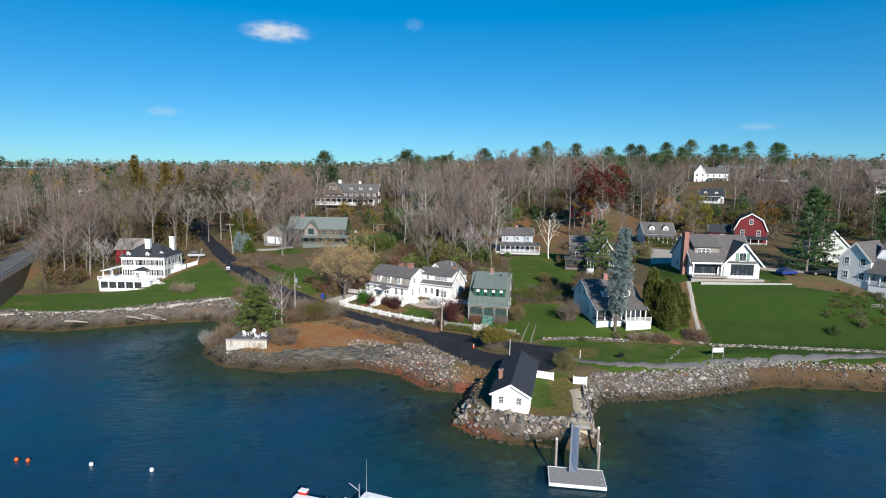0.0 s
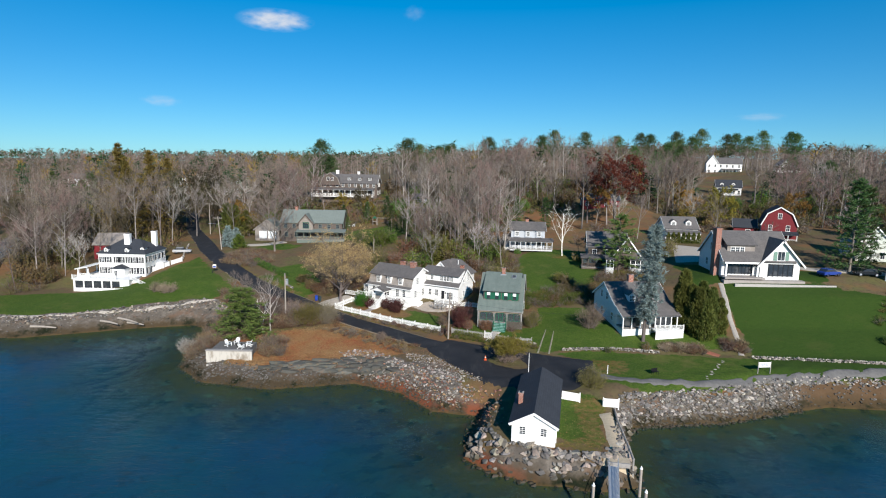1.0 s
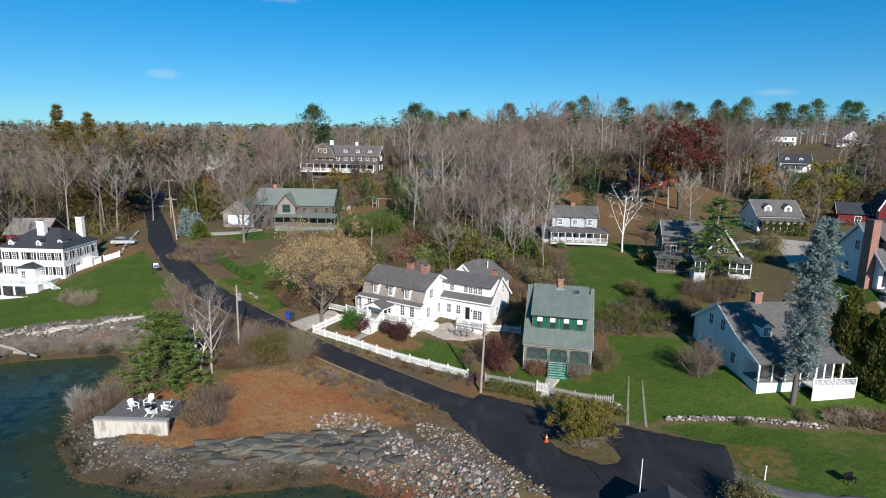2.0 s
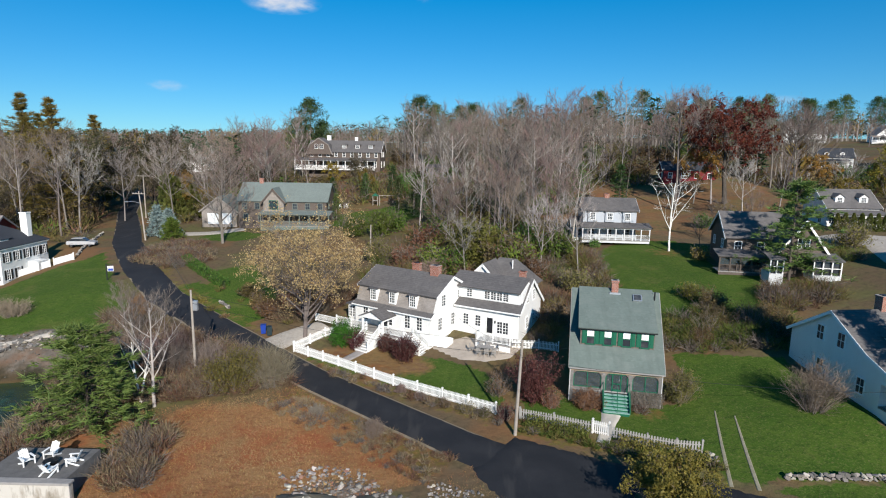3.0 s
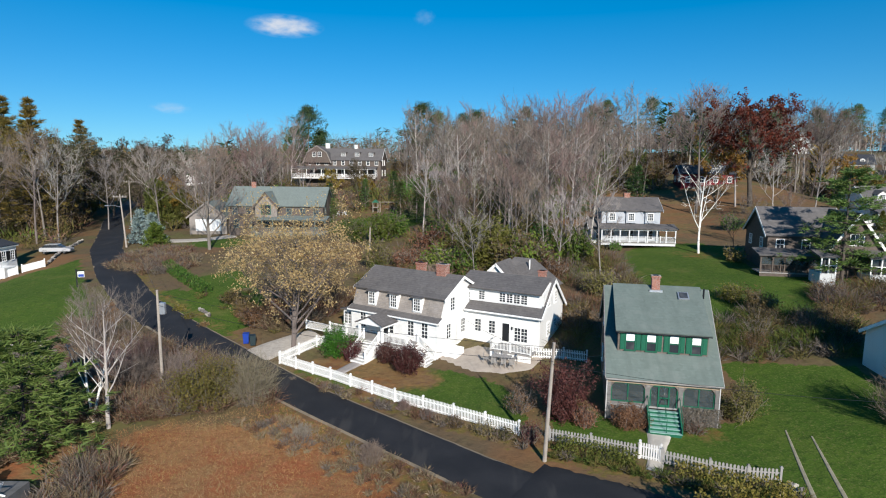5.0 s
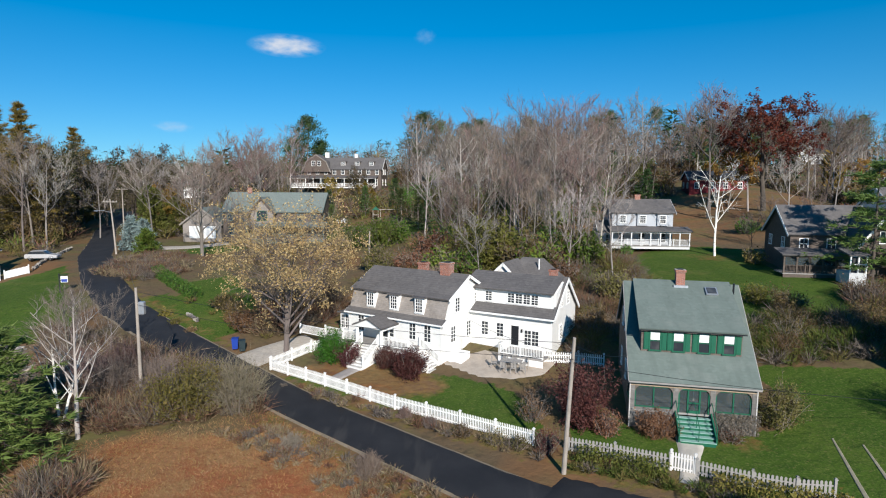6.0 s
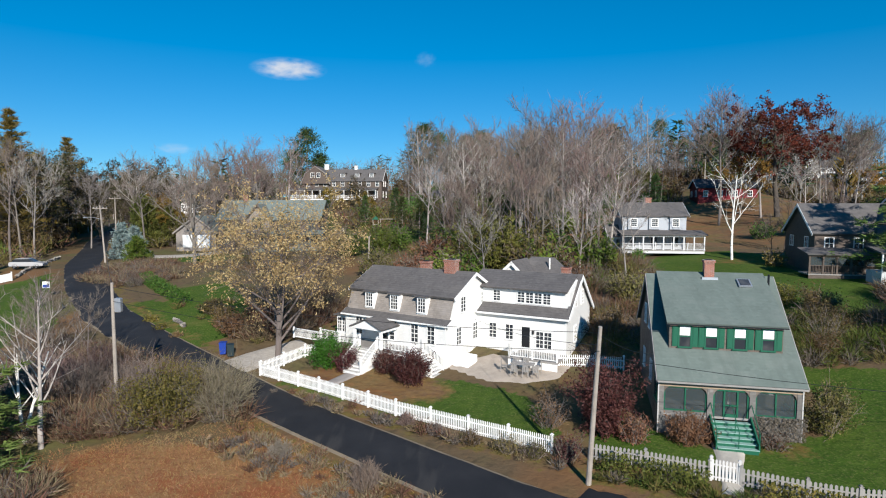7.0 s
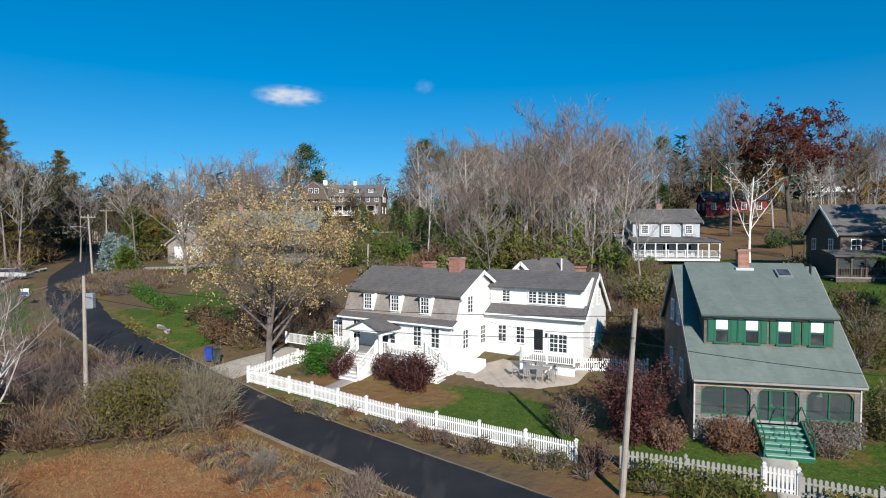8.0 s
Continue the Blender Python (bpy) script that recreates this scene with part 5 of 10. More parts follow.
def mansion():
    h = house_at(-84.0, 143.2, 0, "white hip-roofed mansion with two tall white chimneys", "mansion", z=4.6, category="house")
    W, D, E = 11.0, 9.6, 5.8
    part("wall", boxes((0, W, 0, D, -2.5, E)), WHITE, h)
    part("cornice", boxes((-0.25, W + 0.25, -0.25, D + 0.25, E - 0.18, E + 0.05)), WHITE_TRIM, h)
    o, R = 0.35, 8.6
    c = [(-o, -o, E), (W + o, -o, E), (W + o, D + o, E), (-o, D + o, E)]
    a, b = (3.4, D / 2, R), (W - 3.4, D / 2, R)
    for f in ([c[0], c[1], b, a], [c[1], c[2], b], [c[2], c[3], a, b], [c[3], c[0], a]):
        part("roof", slab([(x, y, z + 0.06) for x, y, z in f], 0.1), ROOF_DARK, h)
    chimney(h, 5.4, 3.2, 1.3, 0.9, 6.6, 10.1, WHITE_TRIM, "tall white chimney")
    chimney(h, W - 1.3, 7.2, 1.1, 0.9, 6.4, 10.4, WHITE_TRIM, "tall white chimney")
    for x in (1.7, 6.6):
        dormer(h, x, 0.9, 0.3, 6.0, 6.9, 2.2, WHITE_TRIM, ROOF_DARK, win=(0.5, 0.7), peak=0.35)
    for x in (1.0, 2.3, 4.4, 5.4, 7.2, 8.5, 9.9):
        window(h, "f", x, -0.003, 3.7, 0.66, 1.35, 2, 4, shutter=BLACK_PAINT)
    for x in (1.0, 2.3, 7.2, 8.5, 9.9):
        window(h, "f", x, -0.003, 1.1, 0.66, 1.45, 2, 4, shutter=BLACK_PAINT)
    for y in (1.2, 3.2, 5.2, 7.2, 8.8):
        window(h, "r", W + 0.003, y, 3.7, 0.66, 1.35, 2, 4, shutter=BLACK_PAINT)
        if y < 5:
            window(h, "r", W + 0.003, y, 1.1, 0.66, 1.45, 2, 4, shutter=BLACK_PAINT)
    part("entry_bay", boxes((W, W + 1.6, 5.2, 7.6, -1, 3.0)), WHITE, h)
    dormer(h, W - 1.2, 0.9, 1.2, 6.2, 7.0, 2.8, WHITE_TRIM, ROOF_DARK, win=(0.5, 0.6), peak=0.3)
    # Pedimented entry and the sun porches on the water side.
    part("entry_porch", boxes((4.0, 7.0, -1.8, 0, -2.5, 2.6)), WHITE, h)
    part("pediment", prism_y([(3.7, 2.6), (7.3, 2.6), (5.5, 3.4)], -2.1, 0), ROOF_DARK, h)
    window(h, "f", 5.0, -1.803, 0.6, 0.7, 1.5, 2, 4)
    part("sun_porch", boxes((-2.6, 0, -4.2, 3.0, 0.7, 0.95)), WHITE_TRIM, h)
    for x, y in ((-2.5, -4.1), (-0.2, -4.1), (-2.5, -1.0), (-2.5, 2.8)):
        part("porch_post", boxes((x, x + 0.2, y, y + 0.2, 0.9, 2.9)), WHITE_TRIM, h)
    part("sun_porch_roof", slab([(-2.9, -4.5, 2.9), (0.0, -4.5, 3.4), (0.0, 3.2, 3.4), (-2.9, 3.2, 2.9)], 0.16), WHITE_TRIM, h)
    balustrade(h, (-2.5, -4.1, 0.95), (0.2, -4.1, 0.95), WHITE_TRIM)
    part("lower_porch", boxes((-2.8, 10.0, -5.4, -0.2, -1.7, 0.7)), WHITE, h)
    for i in range(5):
        x = -2.3 + i * 2.1
        part("screen", boxes((x, x + 1.75, -5.425, -5.4, -1.25, 0.4)), GLASS, h)
    part("lower_porch_deck", boxes((-3.0, 10.2, -5.6, -0.1, 0.7, 0.82)), WHITE_TRIM, h)
    balustrade(h, (-2.9, -5.5, 0.82), (7.0, -5.5, 0.82), WHITE_TRIM)
    part("terrace", boxes((-1.4, 11.4, -7.4, -5.43, -3.4, -1.7)), STONE_STEP, h, "rough stone terrace wall")
    balustrade(h, (-1.4, -7.3, -1.7), (11.3, -7.3, -1.7), WHITE_TRIM)
    part("terrace_rail", boxes((-1.4, 11.4, -7.42, -7.36, -1.6, -0.8)), WHITE_TRIM, h)
    stairs(h, 0, 1.4, 0, 0.8, -1.7, WHITE_TRIM, 0.19, 0.3, turn=90, at=(10.0, -4.0))
    balustrade(h, (10.1, -4.8, 0.8), (13.8, -4.8, -1.0), WHITE_TRIM)
    return h


mansion()


# ---------------------------------------------------------------- a kit for the other houses


def cottage(x, y, turn, w, d, eave, ridge, wall, roof, label, z=None, along="x", rows=((1.0, 1.3, 4),), side=2, porch_of=None, dormers=(), chim=(), trim=None, shutter=None,
            name="house", gambrel=False, ridge_at=0.5, over=0.35, skip=()):
    """A house with one gable roof. rows: sill height, window height and number for each storey."""
    trim = trim or WHITE_TRIM
    h = house_at(x, y, turn, label, name, z)
    if along == "x":
        r = d * ridge_at
        if gambrel:
            br, bz = d * 0.16, eave + (ridge - eave) * 0.62
            wl_, rl = [(0, -2), (0, eave), (br, bz), (r, ridge), (d - br, bz), (d, eave), (d, -2)], [(-over, eave - 0.15), (br - 0.05, bz + 0.1), (r, ridge + 0.16), (d - br + 0.05, bz + 0.1), (d + over, eave - 0.15)]
        else:
            wl_ = [(0, -2), (0, eave), (r, ridge), (d, eave), (d, -2)]
            k = (ridge - eave) / r
            rl = [(-over, eave - over * k + 0.16), (r, ridge + 0.16), (d + over, eave - over * k + 0.16)]
        part("wall", prism_x(wl_, 0, w), wall, h)
        roof_x(h, -over, w + over, rl, roof, trim=trim)
    else:
        r = w * ridge_at
        if gambrel:
            br, bz = w * 0.14, eave + (ridge - eave) * 0.62
            wl_, rl = [(0, -2), (0, eave), (br, bz), (r, ridge), (w - br, bz), (w, eave), (w, -2)], [(-over, eave - 0.2), (br - 0.08, bz + 0.1), (r, ridge + 0.16), (w - br + 0.08, bz + 0.1), (w + over, eave - 0.2)]
        else:
            wl_ = [(0, -2), (0, eave), (r, ridge), (w, eave), (w, -2)]
            k = (ridge - eave) / r
            rl = [(-over, eave - over * k + 0.16), (r, ridge + 0.16), (w + over, eave - over * k + 0.16)]
        part("wall", prism_y(wl_, 0, d), wall, h)
        roof_y(h, -over, d + over, rl, roof, trim=trim)
    for s, hh, n in rows:
        for i in range(n):
            if (s, i) in skip:
                continue
            window(h, "f", w * (i + 0.5) / n, -0.003, s, 0.8, hh, 2, 2, trim=trim, shutter=shutter)
        for i in range(side):
            if s + hh < eave or along == "x":
                yy = d * (i + 0.5) / side if s + hh < eave else d * (0.35 + 0.3 * i / max(1, side - 1))
                for f, xx in (("r", w + 0.003), ("l", -0.003)):
                    window(h, f, xx, yy, s, 0.8, hh, 2, 2, trim=trim, shutter=shutter)
    if porch_of:
        x0, x1, dep, floor, top, posts, *skirt = porch_of
        porch(h, x0, x1, -dep, -0.004, floor, top, posts, trim, roof, base=skirt[0] if skirt else -1.5)
    for dx, dw, y0, z0, z1, y1, peak in dormers:
        dormer(h, dx, dw, y0, z0, z1, y1, wall, roof, win=(0.75, min(1.0, z1 - z0 - 0.25)), peak=peak)
    for cx, cy, z0, z1 in chim:
        chimney(h, cx, cy, 0.8, 0.7, z0, z1, BRICK, "red brick chimney")
    return h


def blue_shade_house():
    """White house beside the spruce: a long swept roof over a glazed porch."""
    h = house_at(27.4, 105.4, 8, "white cottage with a dark swept roof and glazed porch", z=5.3)
    W = 9.6
    part("wall", prism_x([(2.6, -2), (2.6, 4.0), (8.2, 7.0), (13.0, 4.2), (13.0, -2)], 0, W), WHITE, h)
    roof_x(h, -0.3, W + 0.3, [(-0.4, 3.05), (4.0, 4.75), (8.2, 7.2), (13.4, 4.1)], ROOF_GREY, trim=WHITE_TRIM)
    part("porch_floor", boxes((0, W, 0, 2.6, 0.75, 0.9)), WEATHERED, h)
    part("porch_skirt", boxes((0, 5.0, 0, 0.12, -1.5, 0.9), (0, 0.12, 0.12, 2.6, -1.5, 0.9)), WHITE, h)
    part("porch_skirt", boxes((5.0, W, 0.6, 0.72, -1.5, 0.9)), WHITE, h)
    part("porch_beam", boxes((0, W, 0, 0.18, 2.75, 3.0), (0, 0.18, 0.18, 2.6, 2.75, 3.0)), WHITE_TRIM, h)
    for x in (0.0, 1.5, 3.0, 4.7, 5.6, 6.5, 7.4, 8.4, W - 0.16):
        part("porch_post", boxes((x, x + 0.16, 0.01, 0.17, 0.9, 2.75)), WHITE_TRIM, h)
    for a, b in ((0.16, 1.5), (1.66, 3.0), (5.76, 6.5), (6.66, 7.4), (7.56, 8.4)):
        part("porch_pane", boxes((a, b, 0.08, 0.1, 1.3, 2.75)), GLASS, h)
    part("cheek", prism_x([(0.2, 3.0), (2.6, 3.0), (2.6, 4.0)], 0.0, 0.1), WHITE, h)
    balustrade(h, (5.0, -1.6, 0.9), (9.8, -1.6, 0.9), WHITE_TRIM)
    part("deck", boxes((5.0, 9.8, -1.7, 0.0, 0.75, 0.9), (5.0, 9.8, -1.7, -1.62, -1.5, 0.75)), WHITE_TRIM, h)
    for x in (3.0, 7.2):
        dormer(h, x, 1.3, 3.6, 4.5, 5.7, 6.0, WHITE, ROOF_GREY, win=(0.8, 0.9), peak=0.55)
    for y, z in ((4.5, 1.2), (9, 1.2), (7.0, 4.2), (9.4, 4.2)):
        window(h, "l", -0.003, y, z, 0.75, 1.25, 2, 2)
    chimney(h, 4.6, 8.3, 0.9, 0.8, 6.2, 8.4, BRICK, "red brick chimney")
    return h


blue_shade_house()


SHUTTER_GREEN = plain("pale_green_shutter_paint", (0.16, 0.27, 0.22), 0.5, grain=0.1)


def hill_house():
    """Large white and grey shingled house at the top of the lawn."""
    h = house_at(50.9, 122.2, 0, "grey-roofed white house with a big front gable and brick chimney", z=12.2)
    h.matrix_basis = h.matrix_basis @ Matrix.Diagonal((1.1, 1.1, 1.1, 1))
    part("wall", prism_x([(1.2, -2), (1.2, 3.0), (5.5, 7.2), (10.5, 3.2), (10.5, -2)], 0.0, 12.0), WHITE, h)
    roof_x(h, -0.3, 12.2, [(-0.3, 2.7), (5.5, 7.45), (10.9, 2.9)], ROOF_GREY, 0.18, trim=WHITE_TRIM)
    part("gable_wall", prism_y([(6.2, -2), (13.0, -2), (13.0, 2.6), (9.6, 6.4), (6.2, 2.6)], 0, 6), WHITE, h)
    roof_y(h, -0.5, 6.0, [(5.4, 1.95), (9.6, 6.65), (13.8, 1.95)], ROOF_GREY, 0.18, trim=WHITE_TRIM)
    window(h, "f", 9.6, -0.003, 3.0, 1.2, 1.5, 2, 1, shutter=SHUTTER_GREEN)
    part("bay_glazing", boxes((7.6, 11.8, -0.06, -0.003, 0.2, 2.2)), GLASS, h)
    part("bay_frame", boxes(*[(7.55 + i * 0.84, 7.65 + i * 0.84, -0.1, -0.005, 0.1, 2.3) for i in range(6)], (7.5, 11.9, -0.1, -0.005, 2.2, 2.34)), BLACK_PAINT, h)
    part("porch_floor", boxes((-0.2, 6.6, -1.2, 1.2, -0.2, 0.05)), FLAGSTONE, h)
    for x in (0.2, 5.6):
        part("porch_post", boxes((x, x + 0.28, -0.2, 0.08, 0, 2.3)), WHITE_TRIM, h)
    part("porch_beam", boxes((0, 6.4, -0.22, 0.08, 2.3, 2.6)), WHITE_TRIM, h)
    part("porch_glazing", boxes((0.7, 5.4, 1.12, 1.19, 0.3, 2.1)), GLASS, h)
    part("porch_mullions", boxes(*[(0.65 + i * 0.59, 0.72 + i * 0.59, 1.08, 1.12, 0.2, 2.2) for i in range(9)], (0.6, 5.5, 1.08, 1.12, 1.5, 1.56)), BLACK_PAINT, h)
    part("dormer", boxes((1.0, 5.8, 1.6, 5.0, 3.4, 5.4)), SHINGLE, h)
    part("dormer_roof", slab([(0.7, 1.2, 5.4), (6.1, 1.2, 5.4), (6.1, 5.5, 7.5), (0.7, 5.5, 7.5)], 0.14), ROOF_GREY, h)
    for x in (2.0, 2.8, 3.6):
        window(h, "f", x, 1.597, 4.1, 0.66, 0.85, 2, 2)
    chimney(h, -0.5, 2.6, 0.9, 1.5, -2, 8.2, BRICK, "broad red brick chimney")
    for y, z in ((4, 1), (7, 1), (5.5, 4)):
        window(h, "l", -0.003, y, z, 0.8, 1.2, 2, 2)
    part("retaining_wall", boxes((1.0, 18.0, -2.5, -2.2, -2.0, -0.78)), STONE_STEP, h, "low pale granite retaining wall")
    part("terrace", boxes((-0.4, 13.4, -1.3, -0.12, -1.2, -0.4)), FLAGSTONE, h)
    return h


hill_house()

# Grey cottage with a long white veranda, above the back lawn.
cottage(13.6, 160.2, -3, 8.6, 6.5, 5.2, 6.9, SHADED_GREY, ROOF_GREY, "pale grey house with a white veranda and grey roof", z=10.8, rows=((0.9, 1.3, 3),), side=2,
        dormers=((1.5, 1.5, -0.3, 3.3, 5.0, 2.0, 0.0), (4.3, 1.5, -0.3, 3.3, 5.0, 2.0, 0.0), (7.1, 1.5, -0.3, 3.3, 5.0, 2.0, 0.0)),
        porch_of=(-0.4, 10.4, 2.4, 0.6, 2.6, 9, 0.15), chim=((4.2, 3.4, 5.5, 7.7),), trim=SHADED_TRIM)
# Shingled house among hemlocks with two white porches.


def hemlock_house():
    h = cottage(29.5, 142.5, -8, 8.5, 8.0, 4.6, 7.6, SHINGLE_DARK, ROOF_GREY, "dark shingled house with white porch frames among trees", z=9.9, rows=((2.9, 1.1, 3),), side=2)
    part("gable_wall", prism_y([(5.2, -2), (10.8, -2), (10.8, 3.6), (8.0, 7.4), (5.2, 3.6)], -3.6, 4), SHINGLE_DARK, h)
    roof_y(h, -4.0, 4.2, [(4.7, 3.1), (8.0, 7.65), (11.3, 3.1)], ROOF_GREY, trim=WHITE_TRIM)
    window(h, "f", 8.0, -3.603, 4.0, 1.3, 1.2, 3, 2)
    porch(h, -1.5, 5.2, -2.6, -0.004, 0.4, 2.4, 6, SHINGLE_DARK, ROOF_GREY, base=-1.5)
    part("porch_screen", boxes((-1.4, 5.1, -2.5, -2.48, 1.3, 2.2)), SCREEN, h)
    for x0, x1, y0, y1 in ((3.4, 5.0, -6.4, -3.6), (8.4, 11.6, -6.2, -3.6)):
        part("porch_base", boxes((x0, x1, y0, y1, -2.0, 1.1)), PALE_GREY, h)
        part("porch_roof", slab([(x0 - 0.2, y0 - 0.2, 3.0), (x1 + 0.2, y0 - 0.2, 3.0), (x1 + 0.2, y1, 3.5), (x0 - 0.2, y1, 3.5)], 0.14), ROOF_GREY, h)
        n = max(2, round((x1 - x0) / 1.0))
        for i in range(n + 1):
            x = x0 + (x1 - x0 - 0.12) * i / n
            part("porch_post", boxes((x, x + 0.12, y0, y0 + 0.12, 1.1, 2.9)), WHITE_TRIM, h)
        part("porch_rail", boxes((x0, x1, y0 + 0.02, y0 + 0.1, 1.95, 2.03), (x0, x1, y0 - 0.02, y0 + 0.12, 2.8, 2.95)), WHITE_TRIM, h)
        part("porch_pane", boxes((x0 + 0.12, x1 - 0.12, y0 + 0.3, y0 + 0.32, 1.1, 2.8)), GLASS, h)
    return h


hemlock_house()


def green_roof_house():
    """Long shingled house with a cross gable, left of the yellow tree."""
    h = cottage(-51.0, 176.5, 2, 17.5, 9.0, 5.0, 8.2, SHINGLE_DARK, ROOF_SAGE, "long brown shingled house with a grey-green roof", z=9.9, rows=((3.4, 1.1, 7), (0.9, 1.4, 6)), side=2, trim=SAGE_TRIM,
                porch_of=(5.0, 18.5, 2.6, 0.4, 2.6, 8), chim=((3.5, 4.5, 7, 9.2),), skip=((3.4, 2), (3.4, 3)))
    part("cross_gable", prism_y([(5.3, 2.9), (9.3, 2.9), (9.3, 5.2), (7.3, 7.4), (5.3, 5.2)], -1.0, 3), SHINGLE, h)
    roof_y(h, -1.4, 4.4, [(4.8, 4.75), (7.3, 7.6), (9.8, 4.75)], ROOF_SAGE, trim=SHINGLE_DARK)
    window(h, "f", 7.3, -1.003, 3.5, 1.6, 1.6, 3, 2, trim=GREEN_PAINT)
    part("garage", prism_y([(-8.0, -2), (-1.0, -2), (-1.0, 2.8), (-4.5, 5.4), (-8.0, 2.8)], 1.5, 8.5), SHINGLE, h)
    roof_y(h, 1.1, 8.9, [(-8.5, 2.55), (-4.5, 5.6), (-0.5, 2.55)], ROOF_SAGE, trim=SHINGLE)
    part("garage_door", boxes((-6.8, -4.6, 1.42, 1.498, 0, 2.2)), WHITE_TRIM, h, "white garage door")
    part("garage_door", boxes((-4.2, -2.0, 1.42, 1.498, 0, 2.2)), WHITE_TRIM, h, "white garage door")
    return h


green_roof_house()


def hilltop_house():
    """Big brown gambrel house on the ridge with white verandas."""
    h = cottage(-53.0, 236.0, -2, 21.5, 9.0, 5.4, 8.6, SHINGLE_DARK, ROOF_GREY, "large brown shingled hilltop house with white windows", z=18.6, rows=((4.0, 1.4, 9), (1.0, 1.6, 7)), side=2,
                porch_of=(-3.5, 20.5, 2.6, 0.6, 3.0, 12, 0.2), chim=())
    part("gambrel_gable", prism_y([(-0.3, 4.6), (7.3, 4.6), (6.2, 7.4), (3.5, 9.2), (0.8, 7.4)], -0.8, 5), SHINGLE_DARK, h)
    roof_y(h, -1.0, 5.2, [(-0.7, 4.5), (0.6, 7.5), (3.5, 9.45), (6.4, 7.5), (7.7, 4.5)], ROOF_GREY, 0.1, trim=SHINGLE)
    for x in (2.7, 4.3):
        window(h, "f", x, -0.803, 6.3, 0.9, 1.2, 2, 2)
    for x in (10.5, 14.5, 18.5):
        dormer(h, x, 1.6, 1.4, 6.4, 7.5, 4.0, SHINGLE_DARK, ROOF_GREY, win=(1.1, 0.8), peak=0.0)
    chimney(h, 5.0, 5.4, 1.1, 0.9, 7.6, 10.2, WHITE_TRIM, "white chimney")
    chimney(h, 13.5, 4.8, 0.8, 0.8, 7.6, 9.8, WHITE_TRIM, "white chimney")
    return h


hilltop_house()

cottage(52.8, 160.0, 0, 8.2, 7.0, 3.6, 6.2, WHITE, ROOF_GREY, "white cottage with grey roof and dormers behind clipped cedars", z=13.6, rows=((0.9, 1.4, 5),), porch_of=(0, 8.2, 2.0, 0.3, 2.6, 6),
        dormers=((2.2, 1.4, 0.8, 4.0, 5.2, 2.6, 0.5), (6.0, 1.4, 0.8, 4.0, 5.2, 2.6, 0.5)))


def red_barn_house():
    h = cottage(81.0, 168.0, -22, 8.2, 8.0, 5.2, 9.8, RED, ROOF_DARK, "dark red gambrel house with white windows", z=12.8, along="y", rows=((3.6, 1.4, 2), (6.8, 1.3, 1)), side=3, gambrel=True,
                porch_of=(0.0, 8.2, 2.4, 0.8, 2.9, 5))
    part("side_shed", prism_x([(2, -2), (2, 4.0), (5, 5.8), (8, 4.0), (8, -2)], -6.5, -1.0), RED, h)
    roof_x(h, -6.9, -0.7, [(1.6, 3.8), (5, 6.0), (8.4, 3.8)], ROOF_DARK, trim=WHITE_TRIM)
    window(h, "f", -3.0, 1.997, 1.8, 1.0, 1.5, 2, 2)
    part("lower_deck", boxes((0.5, 12.0, -4.6, -2.5, -0.6, 0.7)), WHITE_TRIM, h)
    return h


red_barn_house()


def bluff_house():
    """White and blue-shaded house at the far right, with a swept shingle roof."""
    h = cottage(82.0, 123.0, -58, 6.0, 9.0, 5.0, 8.4, WHITE, ROOF_GREY, "white house with a swept grey roof and long porch", z=11.6, along="y", rows=((3.9, 1.3, 2), (0.9, 1.4, 2)), side=3)
    part("wing_wall", prism_x([(2.0, -3), (2.0, 5.6), (6.5, 8.6), (11, 5.6), (11, -3)], 6.0, 16.0), WHITE, h)
    roof_x(h, 5.7, 16.4, [(-0.8, 2.6), (1.6, 5.0), (6.5, 8.9), (11.5, 5.3)], ROOF_GREY, trim=WHITE_TRIM)
    porch(h, 6.0, 15.5, -0.4, 2.0, 0.2, 2.5, 6, WHITE_TRIM, ROOF_GREY, base=-2.5)
    for x in (8, 10.5, 13):
        window(h, "f", x, 1.997, 0.9, 0.8, 1.4, 2, 2)
    dormer(h, 11.0, 2.2, 1.8, 5.4, 7.0, 4.5, WHITE, ROOF_GREY, win=(1.4, 0.9))
    return h


bluff_house()

cottage(87.5, 140.0, -10, 7.0, 8.0, 4.4, 8.0, SAGE, ROOF_SAGE, "pale sage house behind the pines", z=12.6, along="y", rows=((1.0, 1.4, 2), (4.4, 1.2, 1)))
cottage(-92.5, 155.0, 10, 7.0, 8.0, 3.8, 6.2, RED, SHINGLE, "weathered dark red barn behind the mansion", name="barn", rows=((1.0, 1.2, 2),), trim=WEATHERED)
cottage(12.2, 161.5, 0, 2.6, 3.0, 2.6, 3.9, PALE_GREY, ROOF_GREY, "small pale grey garden shed", name="shed", z=10.6, rows=((0.9, 1.1, 1),), side=1)
cottage(41.0, 205.0, -4, 12.0, 6.0, 2.8, 4.6, RED, ROOF_DARK, "low red barn in the woods", name="barn", z=18.5, rows=((0.9, 1.2, 4),))
cottage(-16.5, 222.0, 0, 4.6, 4.6, 2.6, 4.2, PALE_GREY, ROOF_GREY, "grey gazebo on the wooded slope", name="gazebo", z=16.8, rows=((0.8, 1.4, 2),), side=1)
cottage(141.5, 336.0, -18, 12.0, 9.0, 6.2, 9.4, WHITE, ROOF_GREY, "white hillside house with broad porches", z=28.0, along="x", rows=((1.0, 1.6, 5), (4.2, 1.3, 4)), porch_of=(2, 11, 2.4, 0.6, 3.0, 6))
